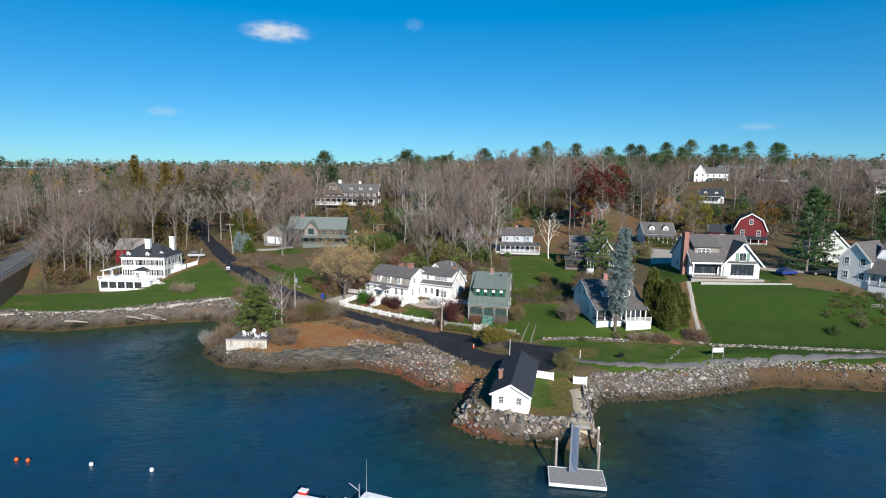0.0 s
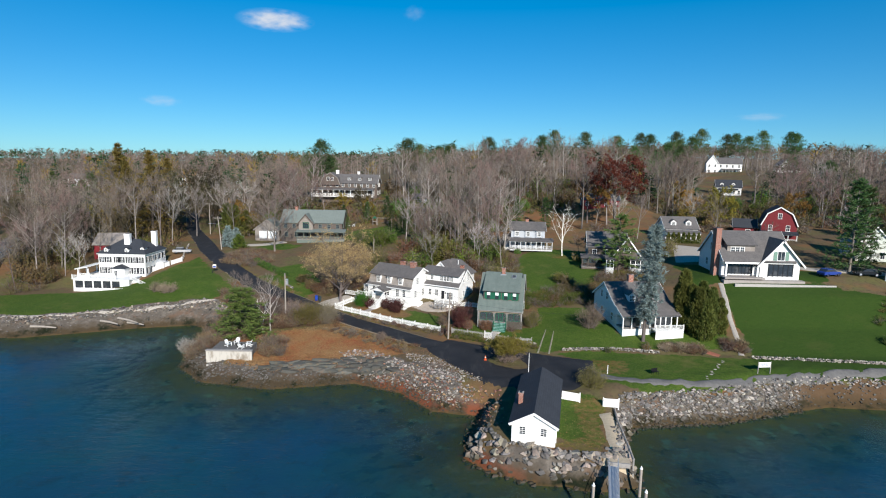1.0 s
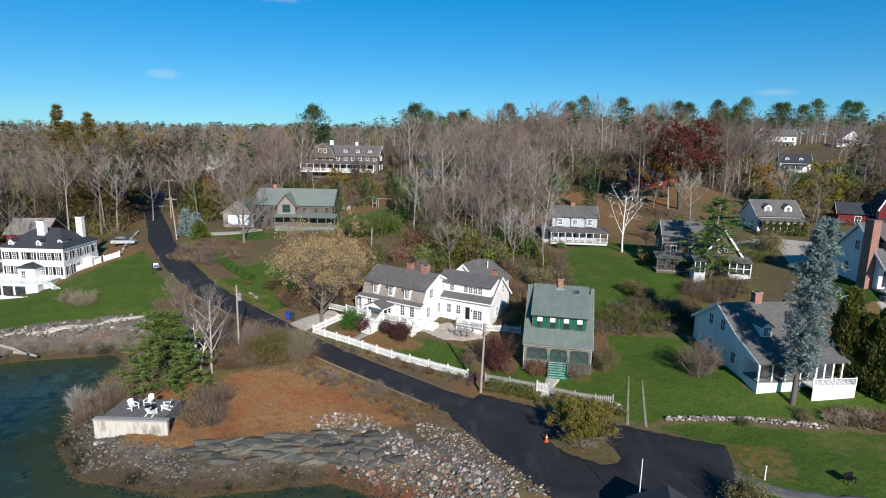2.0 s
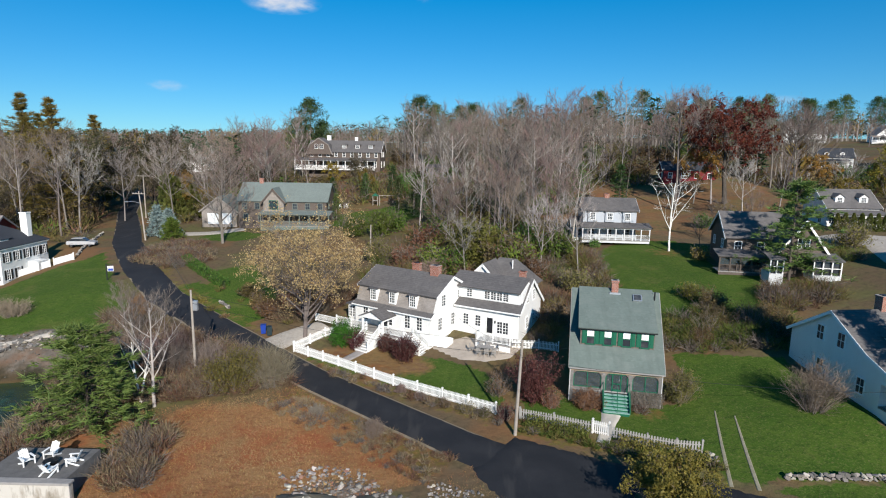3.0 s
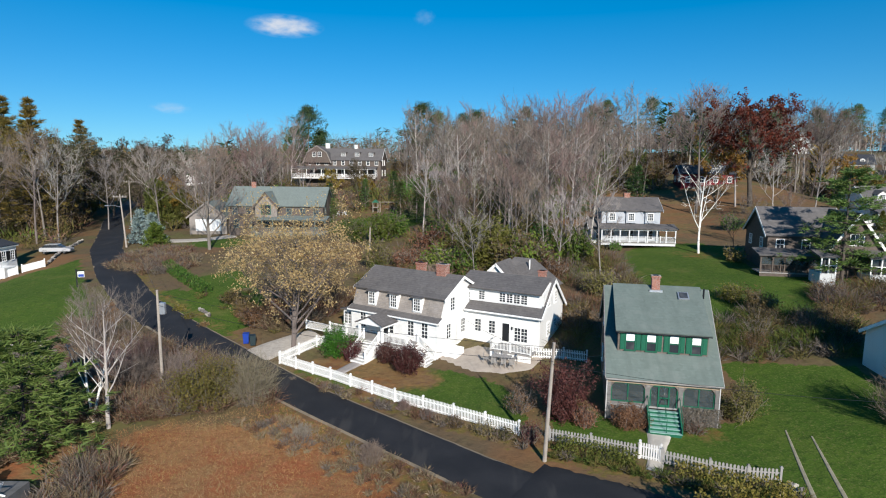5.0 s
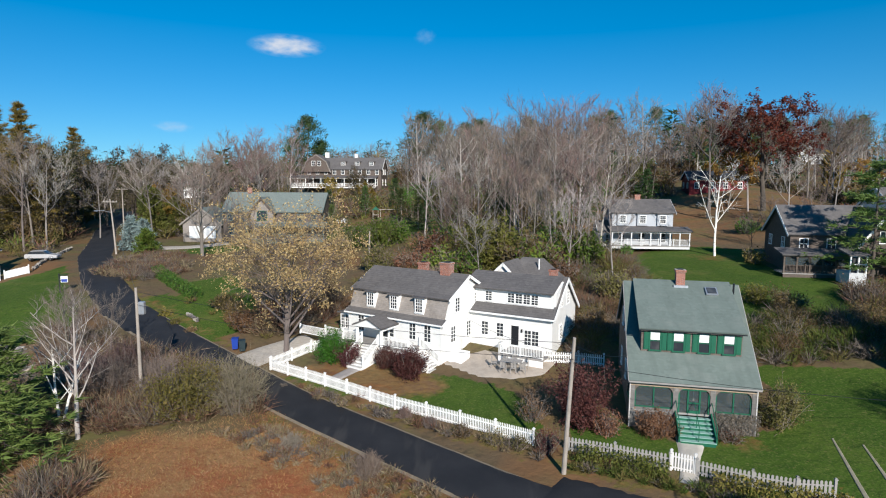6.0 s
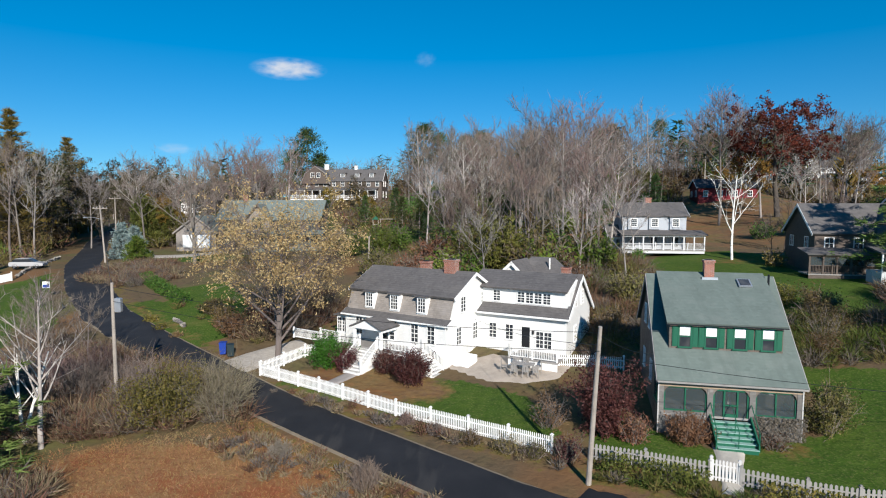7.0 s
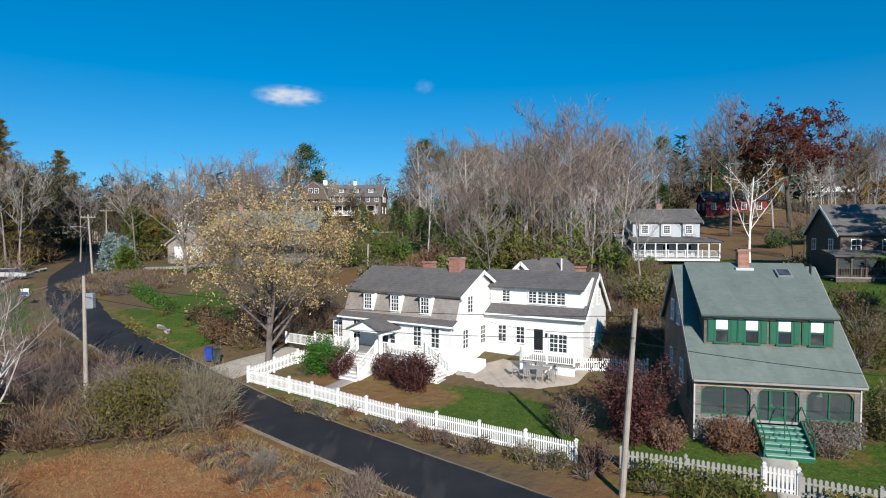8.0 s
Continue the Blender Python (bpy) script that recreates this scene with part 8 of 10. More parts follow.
# Single shrubs that stand out.
SHRUBS = [
    (-19.2, 124.7, 3.0, 2.1, LEAF_BRIGHT, 11000, "rounded bright green rhododendron by the steps"),
    (-17.5, 123.9, 2.5, 1.35, LEAF_WINE, 5500, "wine-red barberry bush by the steps"),
    (-14.1, 123.2, 2.2, 1.2, LEAF_WINE, 4500, "wine-red barberry bush beside the stairs"),
    (-13.0, 123.6, 2.0, 1.0, LEAF_OLIVE, 900, "yellow-green shrub beside the stairs"),
    (-11.9, 121.0, 2.8, 1.85, LEAF_WINE, 10000, "large rounded wine-red barberry bush"),
    (0.5, 112.5, 4.6, 2.1, LEAF_WINE, 16000, "tall dark red shrub beside the pole"),
    (2.0, 111.5, 2.0, 1.1, LEAF_BROWN, 1600, "russet shrub beside the cottage lawn"),
    (-2.2, 109.4, 1.9, 1.0, LEAF_WINE, 900, "small dark red shrub at the fence end"),
    (-2.6, 113.6, 2.4, 1.7, LEAF_BROWN, 600, "bare brown shrub on the lawn edge"),
    (5.1, 111.6, 1.9, 1.5, LEAF_BROWN, 4500, "rust-leaved hydrangea before the porch"),
    (9.6, 110.9, 1.2, 1.2, LEAF_BROWN, 300, "bare twiggy shrub before the porch"),
    (13.4, 112.3, 3.3, 1.8, LEAF_DULL, 5200, "tall tan-leaved shrub beside the cottage"),
    (23.0, 109.3, 4.4, 2.7, TWIG_TAN, 0, "rounded bare tan shrub on the lawn"),
    (-27.4, 114.6, 5.0, 3.6, LEAF_LIME, 9000, "large half-bare olive shrub beside the lane"),
    (-24.2, 115.6, 4.4, 2.8, TWIG_TAN, 0, "bare tan shrub beside the lane"),
    (-18.6, 110.4, 1.3, 1.0, TWIG, 0, "low grey twiggy shrub on the verge"),
    (-12.9, 107.0, 1.7, 1.0, TWIG_RED, 0, "bare reddish shrub on the verge"),
    (-61.8, 131.0, 2.6, 3.0, TWIG_TAN, 0, "broad bare brown shrub on the mansion lawn"),
    (-64.5, 131.8, 2.4, 2.4, TWIG_TAN, 0, "broad bare brown shrub on the mansion lawn"),
    (-4.4, 147.4, 8.4, 4.8, LEAF_OLIVE, 12000, "tall olive-leaved thicket behind the white house"),
    (-10.5, 143.0, 3.4, 2.4, TWIG_RED, 0, "bare reddish shrub behind the white house"),
    (20.0, 124.0, 3.0, 2.4, LEAF_OLIVE, 700, "mixed green and bare shrub between the lawns"),
    (24.4, 124.2, 3.2, 2.8, LEAF_BROWN, 700, "russet shrub between the lawns"),
    (30.5, 131.0, 3.2, 2.6, LEAF_BROWN, 800, "russet shrub before the shingled house"),
    (-7.4, 111.6, 1.1, 0.8, LEAF_DULL, 700, "low dull green shrub before the picket fence"), (-5.4, 110.6, 1.2, 0.95, LEAF_DULL, 900, "low dull green shrub before the picket fence"), (-9.6, 113.0, 0.9, 0.8, TWIG, 0, "low bare shrub before the picket fence"),
    (-11.6, 114.4, 0.9, 0.8, TWIG_RED, 0, "low bare shrub before the picket fence"), (-3.9, 110.0, 1.1, 0.8, LEAF_DULL, 600, "low dull green shrub before the picket fence"),
    (-19.5, 152.5, 4.2, 3.0, LEAF_DULL, 3000, "olive-brown bush behind the white house"), (-14.5, 149.0, 4.0, 3.0, LEAF_BROWN, 2500, "russet bush behind the white house"), (3.0, 141.0, 4.2, 3.0, LEAF_BROWN, 3000, "russet bush behind the white house"),
    (8.5, 137.5, 3.6, 2.6, LEAF_DULL, 2600, "olive bush between the houses"), (9.5, 130.5, 3.2, 2.4, LEAF_BROWN, 2200, "russet bush between the houses"), (5.0, 129.5, 3.0, 2.2, LEAF_DULL, 2200, "olive bush between the houses"),
    (21.7, 126.0, 2.6, 2.2, LEAF_DULL, 4000, "olive-brown bush on the slope between lawns"), (18.9, 122.4, 2.2, 1.8, LEAF_BROWN, 3000, "russet bush on the slope between lawns"), (22.6, 129.6, 3.0, 2.4, LEAF_DULL, 4000, "olive-brown bush on the slope between lawns"),
    (21.4, 133.0, 2.4, 2.0, LEAF_LIME, 3000, "yellow-green bush on the slope between lawns"), (26.2, 121.6, 2.4, 2.0, LEAF_BROWN, 3000, "russet bush above the white cottage"), (27.4, 125.4, 2.8, 2.4, LEAF_DULL, 4000, "olive bush above the white cottage"),
    (70.0, 103.4, 2.2, 1.5, LEAF_GREEN, 3500, "rounded dark green shrub on the hill lawn"),
    (28.2, 148.0, 2.4, 1.9, LEAF_OLIVE, 900, "yellow-green shrub on the back lawn"),
    (15.2, 157.6, 1.6, 1.2, LEAF_GREEN, 900, "green shrub at the veranda's corner"),
    (18.4, 87.4, 3.2, 2.5, LEAF_DULL, 7000, "brown shrub beside the turnaround"),
    (-21.5, 169.0, 5.4, 3.6, LEAF_GREEN, 6000, "yellow-green shrub beside the upper lawn"),
    (-26.6, 168.6, 5.0, 3.2, LEAF_GREEN, 5000, "yellow-green shrub beside the upper lawn"),
    (36.5, 168.0, 3.0, 2.6, LEAF_GREEN, 1600, "dark green rhododendron on the slope"),
    (40.5, 167.0, 3.0, 2.6, LEAF_GREEN, 1600, "dark green rhododendron on the slope"),
    (48.6, 146.5, 4.2, 3.4, LEAF_OLIVE, 1600, "olive shrub beside the driveway"),
    (76.5, 106.0, 2.4, 1.5, LEAF_GREEN, 1200, "dark green clipped shrub on the lawn"),
    (88.0, 112.5, 2.6, 3.4, TWIG_PALE, 0, "low wide bare tree below the house"),
    (-46.5, 106.5, 3.0, 2.0, TWIG_PALE, 0, "bare pale shrub over the water"),
    (24.0, 100.6, 1.2, 1.0, LEAF_GREEN, 500, "small green shrub at the stone wall"), (30.2, 101.5, 1.5, 1.3, LEAF_BROWN, 800, "rounded brown shrub at the stone wall"),
    (33.2, 101.2, 1.7, 1.5, TWIG_TAN, 0, "rounded bare shrub at the stone wall"), (35.6, 101.2, 1.7, 1.4, TWIG_TAN, 0, "rounded bare shrub at the stone wall"),
    (37.6, 101.4, 1.7, 1.4, LEAF_BROWN, 600, "rounded brown shrub beside the brick walk"), (43.2, 101.6, 1.8, 1.8, LEAF_WINE, 700, "dull red shrub beside the brick walk"),
]
SHRUBS += [(-38.0, 118.6, 3.8, 2.6, TWIG_RED, 0, "dark bare thicket between the headland and the lane"), (-34.6, 117.4, 3.6, 2.6, TWIG, 0, "dark bare thicket between the headland and the lane"), (-36.4, 121.4, 3.4, 2.4, TWIG_RED, 0, "dark bare thicket at the lane's edge"),
           (-31.6, 118.4, 3.6, 2.4, TWIG, 0, "bare grey-brown thicket at the lane's edge"), (-41.4, 121.8, 3.2, 2.4, TWIG_RED, 0, "dark bare thicket at the lane's edge"),
           (-29.6, 131.2, 2.6, 2.2, LEAF_BROWN, 4200, "russet shrub beside the sandy driveway"), (-27.4, 133.6, 3.0, 2.3, LEAF_BROWN, 4200, "russet shrub under the maple"), (-31.8, 134.2, 2.4, 2.0, LEAF_BROWN, 3400, "russet shrub beside the garden lawn"),
           (-25.6, 131.4, 2.2, 1.6, LEAF_WINE, 2600, "dark red shrub under the maple"), (-34.6, 137.6, 1.8, 1.6, LEAF_DULL, 2200, "olive-brown shrub beside the garden lawn"), (-37.8, 133.2, 0.8, 0.9, LEAF_LIME, 900, "low yellow-green border plant beside the lane"),
           (-35.2, 131.2, 0.7, 0.8, STRAW, 700, "low straw-coloured border plant beside the lane"), (-40.0, 135.4, 0.8, 0.9, LEAF_OLIVE, 900, "low olive border plant beside the lane")]
plant("shrub", shrub(399, 3.7, 3.2, 80, 9, 16000, 0.15, 0.014, dome=False, foot=0.58), BARK, foliage("olive_gold_leaves", (0.19, 0.17, 0.03), (0.28, 0.235, 0.05), 0.1), spot(7.6, 97.2), "broad flat-topped olive-yellow shrub on the asphalt island", "shrub", TWIG_TAN, crown_name="foliage", wood_name="stem_clump")
for i, (x, y, hh, rr, leafy, n, label) in enumerate(SHRUBS):
    bare = n == 0
    plant("shrub", shrub(300 + i, hh, rr, (34 if rr < 2.5 else 60) + (26 if bare else 0), 24 if bare else 8, int(n * (1.0 if y > 128 else 1.3)), (0.11 + 0.012 * hh) * (1.5 if y > 135 else 1.0 if y > 128 else 0.74), 0.012 if y < 135 else 0.02), BARK, leafy, spot(x, y, i * 47), label, "shrub", TWIG, crown_name="twig_mass" if bare else "foliage", wood_name="stem_clump")


def hedge(name, rows, hh, ww, leafy, label):
    """A clipped hedge of many leaves round a twiggy core."""
    rg = random.Random(len(rows) + int(hh * 100))
    s = Sprout(3)
    for (ax, ay), (bx, by) in zip(rows, rows[1:]):
        n = int(math.hypot(bx - ax, by - ay) * 260 * hh)
        dx, dy = bx - ax, by - ay
        ln = math.hypot(dx, dy)
        for _ in range(n):
            k, a, z = rg.random(), rg.uniform(-1, 1), rg.random()
            a = a / max(abs(a), 0.01) if z < 0.8 and rg.random() < 0.6 else a
            x, y = ax + dx * k - dy / ln * a * ww / 2, ay + dy * k + dx / ln * a * ww / 2
            s.leaf(Vector((x, y, ground(x, y) + z * hh)), 0.16)
        m = max(3, int(ln * 4))
        for i in range(m):
            k = i / m
            x, y = ax + dx * k, ay + dy * k
            add_tube(s.wv, s.wf, (x, y, ground(x, y) - 0.1), (x + rg.uniform(-0.2, 0.2), y + rg.uniform(-0.2, 0.2), ground(x, y) + hh * 0.8), 0.025, 0.01, 3)
    t = thing(name, Matrix.Identity(4), label, "hedge")
    link_mesh("stem_clump", s.wv, s.wf, BARK_DARK, t)
    link_mesh("foliage", s.cv, s.cf, leafy, t)


hedge("hedge", [(-50, 152), (-45, 146.5), (-39, 140.5)], 1.2, 1.3, LEAF_GREEN, "clipped green hedge beside the lane's garden")
hedge("hedge", [(-0.5, 108.5), (4.3, 106.6)], 0.95, 1.1, LEAF_LIME, "yellow-green shrub border before the grey fence")
hedge("hedge", [(6.4, 105.8), (12.3, 103.4)], 0.9, 1.1, LEAF_LIME, "yellow-green shrub border before the grey fence")


def dry_grass():
    """Matted dry grass and bracken on the headland and the pier."""
    rg = np.random.default_rng(12)
    verts, mats = [], []
    for poly, n in ((TRACK_AREAS[0], 60000), (TRACK_AREAS[1], 1600), ([(-24, 112.5), (-8, 101.5), (-6, 103.5), (-22, 115.5)], 3000), ([(-8, 100.5), (1, 90.8), (4.5, 87.5), (3.0, 91.5), (-5.2, 103)], 3600), ([(-36, 110.5), (-30, 111.5), (-24, 115.5), (-20, 115), (-20, 112.5), (-25, 111), (-33, 107)], 7000)):
        xs, ys = [p[0] for p in poly], [p[1] for p in poly]
        X, Y = rg.uniform(min(xs), max(xs), n * 2), rg.uniform(min(ys), max(ys), n * 2)
        dens = inside_of(X, Y, poly) + wobble(X, Y, 1.2) * 0.8
        keep = dens > 0
        X, Y = X[keep][:n], Y[keep][:n]
        Z = height(X, Y)
        b = len(X)
        d = np.stack([rg.uniform(-1, 1, b), rg.uniform(-1, 1, b), rg.uniform(0.2, 0.9, b)], -1)
        d /= np.linalg.norm(d, axis=1)[:, None]
        side = np.cross(d, rg.uniform(-1, 1, (b, 3)))
        side /= np.linalg.norm(side, axis=1)[:, None] + 1e-9
        ln = rg.uniform(0.12, 0.34, (b, 1)) * (0.7 if n == 1600 else 1)
        base = np.stack([X, Y, Z - 0.02], -1)
        wid = rg.uniform(0.006, 0.017, (b, 1))
        verts.append(np.stack([base - side * wid, base + side * wid, base + d * ln], 1).reshape(-1, 3))
        tone = wobble(X, Y, 2.3, 4) + rg.uniform(-0.5, 0.5, b)
        mats += np.where(tone > 0.45, 1, np.where(tone < -0.5, 2, 0)).tolist()
    V = np.concatenate(verts)
    ob = link_mesh("dry_grass", V.tolist(), np.arange(len(V)).reshape(-1, 3).tolist(), [brush("tawny_grass", (0.3, 0.165, 0.075)), brush("straw_grass", (0.29, 0.2, 0.1)), brush("rust_bracken", (0.2, 0.07, 0.03))])
    ob.data.polygons.foreach_set("material_index", mats)
    tagged(ob, "matted tawny dry grass and bracken on the headland", "grass", kind="stuff")


dry_grass()

# ---------------------------------------------------------------- fences, poles and wires


def picket_fence(name, runs, material, label, hh=1.0, gap=0.135, wide=0.075, post=2.2, cap=True):
    """Pickets, rails and capped posts along runs of (x, y) points."""
    t = thing(name, Matrix.Identity(4), label, "fence")
    me = bpy.data.meshes.new("picket")
    bm = prism_y([(-wide / 2, 0.05), (wide / 2, 0.05), (wide / 2, hh - 0.06), (0, hh), (-wide / 2, hh - 0.06)], -0.012, 0.012)
    bmesh.ops.recalc_face_normals(bm, faces=bm.faces)
    bm.to_mesh(me)
    bm.free()
    me.materials.append(material)
    pm = bpy.data.meshes.new("post")
    bm = boxes((-0.06, 0.06, -0.06, 0.06, -0.3, hh + 0.06), (-0.09, 0.09, -0.09, 0.09, hh + 0.06, hh + 0.1), (-0.05, 0.05, -0.05, 0.05, hh + 0.1, hh + 0.16))
    bm.to_mesh(pm)
    bm.free()
    pm.materials.append(material)
    for run in runs:
        for (ax, ay), (bx, by) in zip(run, run[1:]):
            ln = math.hypot(bx - ax, by - ay)
            turn = math.degrees(math.atan2(by - ay, bx - ax))
            za, zb = ground(ax, ay), ground(bx, by)
            bm = bmesh.new()
            for z in (0.25, hh - 0.25):
                slab([(ax, ay, za + z), (bx, by, zb + z), (bx + 0.03 * (ay - by) / ln, by + 0.03 * (bx - ax) / ln, zb + z), (ax + 0.03 * (ay - by) / ln, ay + 0.03 * (bx - ax) / ln, za + z)], 0.08, bm)
            part("rail", bm, material, t)
            for i in range(int(ln / gap)):
                k = (i + 0.5) * gap / ln
                share("picket", me, t, pose(ax + (bx - ax) * k, ay + (by - ay) * k, za + (zb - za) * k, 0, 0, turn + 0.6 * math.sin(i * 2.3)))
            n = max(1, round(ln / post))
            for i in range(n + 1):
                k = i / n
                share("post", pm, t, pose(ax + (bx - ax) * k, ay + (by - ay) * k, za + (zb - za) * k, 0, 0, turn))
    return t


picket_fence("picket_fence", [[(-24.2, 123.0), (-18.6, 119.7), (-12.4, 115.6), (-7.6, 112.9), (-2.9, 110.3)]], WHITE_TRIM, "white picket fence with capped posts along the lane", 1.02, 0.125, 0.065, 2.4)
picket_fence("picket_fence", [[(-24.2, 123.2), (-21.6, 126.6), (-19.6, 127.6)]], WHITE_TRIM, "white picket fence beside the driveway", 1.02, 0.125, 0.065, 2.4)
picket_fence("picket_fence", [[(-0.6, 123.2), (2.2, 123.0), (4.2, 122.4)]], WHITE_TRIM, "white picket fence beside the patio", 1.0, 0.15)
picket_fence("picket_fence", [[(-0.9, 109.6), (1.8, 108.7), (4.7, 107.6)], [(6.0, 107.0), (8.6, 105.9), (10.6, 105.2), (12.4, 104.9)]], plain("greyed_white_paint", (0.31, 0.3, 0.285), 0.75, grain=0.25), "weathered pale grey picket fence before the cottage", 0.95, 0.21, 0.13)
picket_fence("garden_gate", [[(4.75, 107.55), (5.95, 107.05)]], plain("gate_white_paint", (0.66, 0.65, 0.63), 0.7, grain=0.2), "pale wooden garden gate in the grey fence", 1.15, 0.16, 0.1, 1.2)
picket_fence("mansion_fence", [[(-74.2, 144.0), (-70.8, 150.0)], [(-70.6, 150.6), (-69, 153)]], WHITE_TRIM, "white board fence beside the mansion lawn", 1.1, 0.16, 0.15)

POLES = {"lane": ((-1.5, 107.25, 3.0), (-1.3, 106.1, 11.5)), "bend": ((-32.4, 117.3, 2.6), (-32.3, 117.1, 11.9)), "wood": ((-63.9, 165.3, 8.6), (-65.1, 166.3, 17.2)), "yard": ((-21.7, 158.4, 8.0), (-21.6, 158.6, 13.0)),
         "upper": ((-77.5, 190.0, 9.0), (-77.5, 190.0, 19.0)), "west": ((-40.0, 131.4, 4.6), (-40.0, 131.4, 9.4)), "east": ((60, 78, -2), (60, 78, 11.0))}


def utility_pole(key, label, arm=False, lamp=False, box=False):
    a, b = (Vector(p) for p in POLES[key])
    t = thing("utility_pole", Matrix.Translation(a), label, "utility pole", "utility poles")
    tube_part("pole", [((0, 0, -0.6), (b - a) * 0.5, 0.15, 0.125), ((b - a) * 0.5, b - a, 0.125, 0.095)], POLE_WOOD, t, 10)
    d = b - a
    if arm:
        part("crossarm", boxes((d.x - 1.2, d.x + 1.2, d.y - 0.06, d.y + 0.06, d.z - 0.5, d.z - 0.38)), POLE_WOOD, t)
        for x in (-1.05, -0.5, 0.5, 1.05):
            tube_part("insulator", [((d.x + x, d.y, d.z - 0.38), (d.x + x, d.y, d.z - 0.2), 0.05, 0.035)], STONE_STEP, t, 6)
    if lamp:
        tube_part("lamp_arm", [((d.x * 0.75, d.y * 0.75, d.z * 0.75), (d.x * 0.75 - 1.2, d.y * 0.75 - 0.3, d.z * 0.75 + 0.35), 0.03, 0.03), ((d.x * 0.75 - 1.2, d.y * 0.75 - 0.3, d.z * 0.75 + 0.35), (d.x * 0.75 - 2.0, d.y * 0.75 - 0.5, d.z * 0.75 + 0.3), 0.03, 0.03)], ALU, t, 6)
        part("lamp_head", boxes((d.x * 0.75 - 2.5, d.x * 0.75 - 1.95, d.y * 0.75 - 0.65, d.y * 0.75 - 0.4, d.z * 0.75 + 0.2, d.z * 0.75 + 0.34), bevel=0.04), ALU, t)
    if box:
        part("transformer", boxes((0.16, 0.62, -0.2, 0.2, d.z - 2.1, d.z - 1.1), bevel=0.06), ALU, t, "pale grey transformer can")
    return t


utility_pole("lane", "bleached wooden utility pole at the lane's edge")
utility_pole("bend", "bleached wooden utility pole with a transformer", box=True)
utility_pole("wood", "leaning wooden utility pole with crossarm and street lamp", True, True)
utility_pole("yard", "short bleached wooden pole behind the house")
utility_pole("upper", "wooden utility pole among the trees", True)


def wires(name, pairs, label):
    t = thing(name, Matrix.Identity(4), label, "cable")
    for a, b, sag in pairs:
        a, b = Vector(a), Vector(b)
        verts, faces = [], []
        side = (b - a).cross(Vector((0, 0, 1))).normalized() * 0.014
        for i in range(13):
            k = i / 12
            p = a.lerp(b, k) - Vector((0, 0, sag * 4 * k * (1 - k)))
            verts += [tuple(p + side), tuple(p + Vector((0, 0, 0.014))), tuple(p - side), tuple(p - Vector((0, 0, 0.014)))]
            if i:
                faces += [(i * 4 - 4 + j, i * 4 - 4 + (j + 1) % 4, i * 4 + (j + 1) % 4, i * 4 + j) for j in range(4)]
        link_mesh("wire", verts, faces, BLACK_PAINT, t)


TOP = {k: Vector(v[1]) for k, v in POLES.items()}
wires("overhead_cable", [(TOP["wood"] - Vector((0, 0, 0.4)), TOP["bend"] - Vector((0, 0, 0.3)), 0.8), (TOP["bend"] - Vector((0, 0, 0.3)), TOP["lane"] - Vector((0, 0, 0.3)), 0.6), (TOP["bend"] - Vector((0, 0, 1.3)), TOP["lane"] - Vector((0, 0, 1.2)), 0.7),
                         (TOP["lane"] - Vector((0, 0, 0.4)), (3.9, 114.2, 8.2), 0.3), (TOP["lane"] - Vector((0, 0, 1.4)), (33, 106.5, 8.2), 0.9), (TOP["lane"] - Vector((0, 0, 0.9)), (-7.2, 124.6, 8.2), 0.4),
                         (TOP["wood"] - Vector((0, 0, 0.4)), TOP["upper"] - Vector((0, 0, 0.4)), 0.5)], "thin black overhead cables between the poles")

# ---------------------------------------------------------------- rocks, walls and the shore


def rock_mesh(seed, material):
    """A lumpy, flat-faced stone about one metre across."""
    r = random.Random(seed)
    bm = bmesh.new()
    for _ in range(13):
        v = Vector((r.gauss(0, 1), r.gauss(0, 1), r.gauss(0, 0.8))).normalized() * r.uniform(0.42, 0.55)
        bm.verts.new((v.x, v.y, v.z * 0.8))
    bmesh.ops.convex_hull(bm, input=bm.verts[:])
    loose = [v for v in bm.verts if not v.link_faces]
    bmesh.ops.delete(bm, geom=loose, context="VERTS")
    me = bpy.data.meshes.new("stone")
    bm.to_mesh(me)
    bm.free()
    me.materials.append(material)
    return me


def stone_material(name, color, spread=0.35, stain=(0.14, 0.12, 0.1)):
    m = Mat(name, color, 0.9, spec=0.2)
    m.mix(stain, m.ramp(m.noise(1.6, 6), 0.48, 0.72, 0, 0.7))
    m.mix(tuple(min(1, c * 1.4) for c in color), m.ramp(m.noise(5, 5), 0.55, 0.75, 0, 0.6))
    m.vary(spread)
    m.mix((0.045, 0.035, 0.02), m.ramp(m.math("ADD", m.axis(2), m.ramp(m.noise(0.8, 4), 0.3, 0.7, -0.3, 0.3)), 0.3, 1.25, 0.85, 0))
    m.relief(m.noise(6, 5), 0.5, 0.05)
    return m.done()


GREY_STONE = stone_material("grey_granite_stone", (0.17, 0.158, 0.147))
PALE_STONE = stone_material("pale_granite_stone", (0.36, 0.325, 0.285))
RUST_STONE = stone_material("rust_stained_stone", (0.27, 0.15, 0.09), stain=(0.2, 0.08, 0.04))
DARK_STONE = stone_material("dark_ledge_stone", (0.105, 0.1, 0.09))
TAN_STONE = stone_material("tan_granite_boulder", (0.31, 0.262, 0.21))
LEDGE_STONE = stone_material("grey_green_bedrock", (0.09, 0.09, 0.08), 0.35, stain=(0.17, 0.115, 0.07))
ROCKS = {m: [rock_mesh(i, m) for i in range(6)] for m in (GREY_STONE, PALE_STONE, RUST_STONE, DARK_STONE, TAN_STONE)}


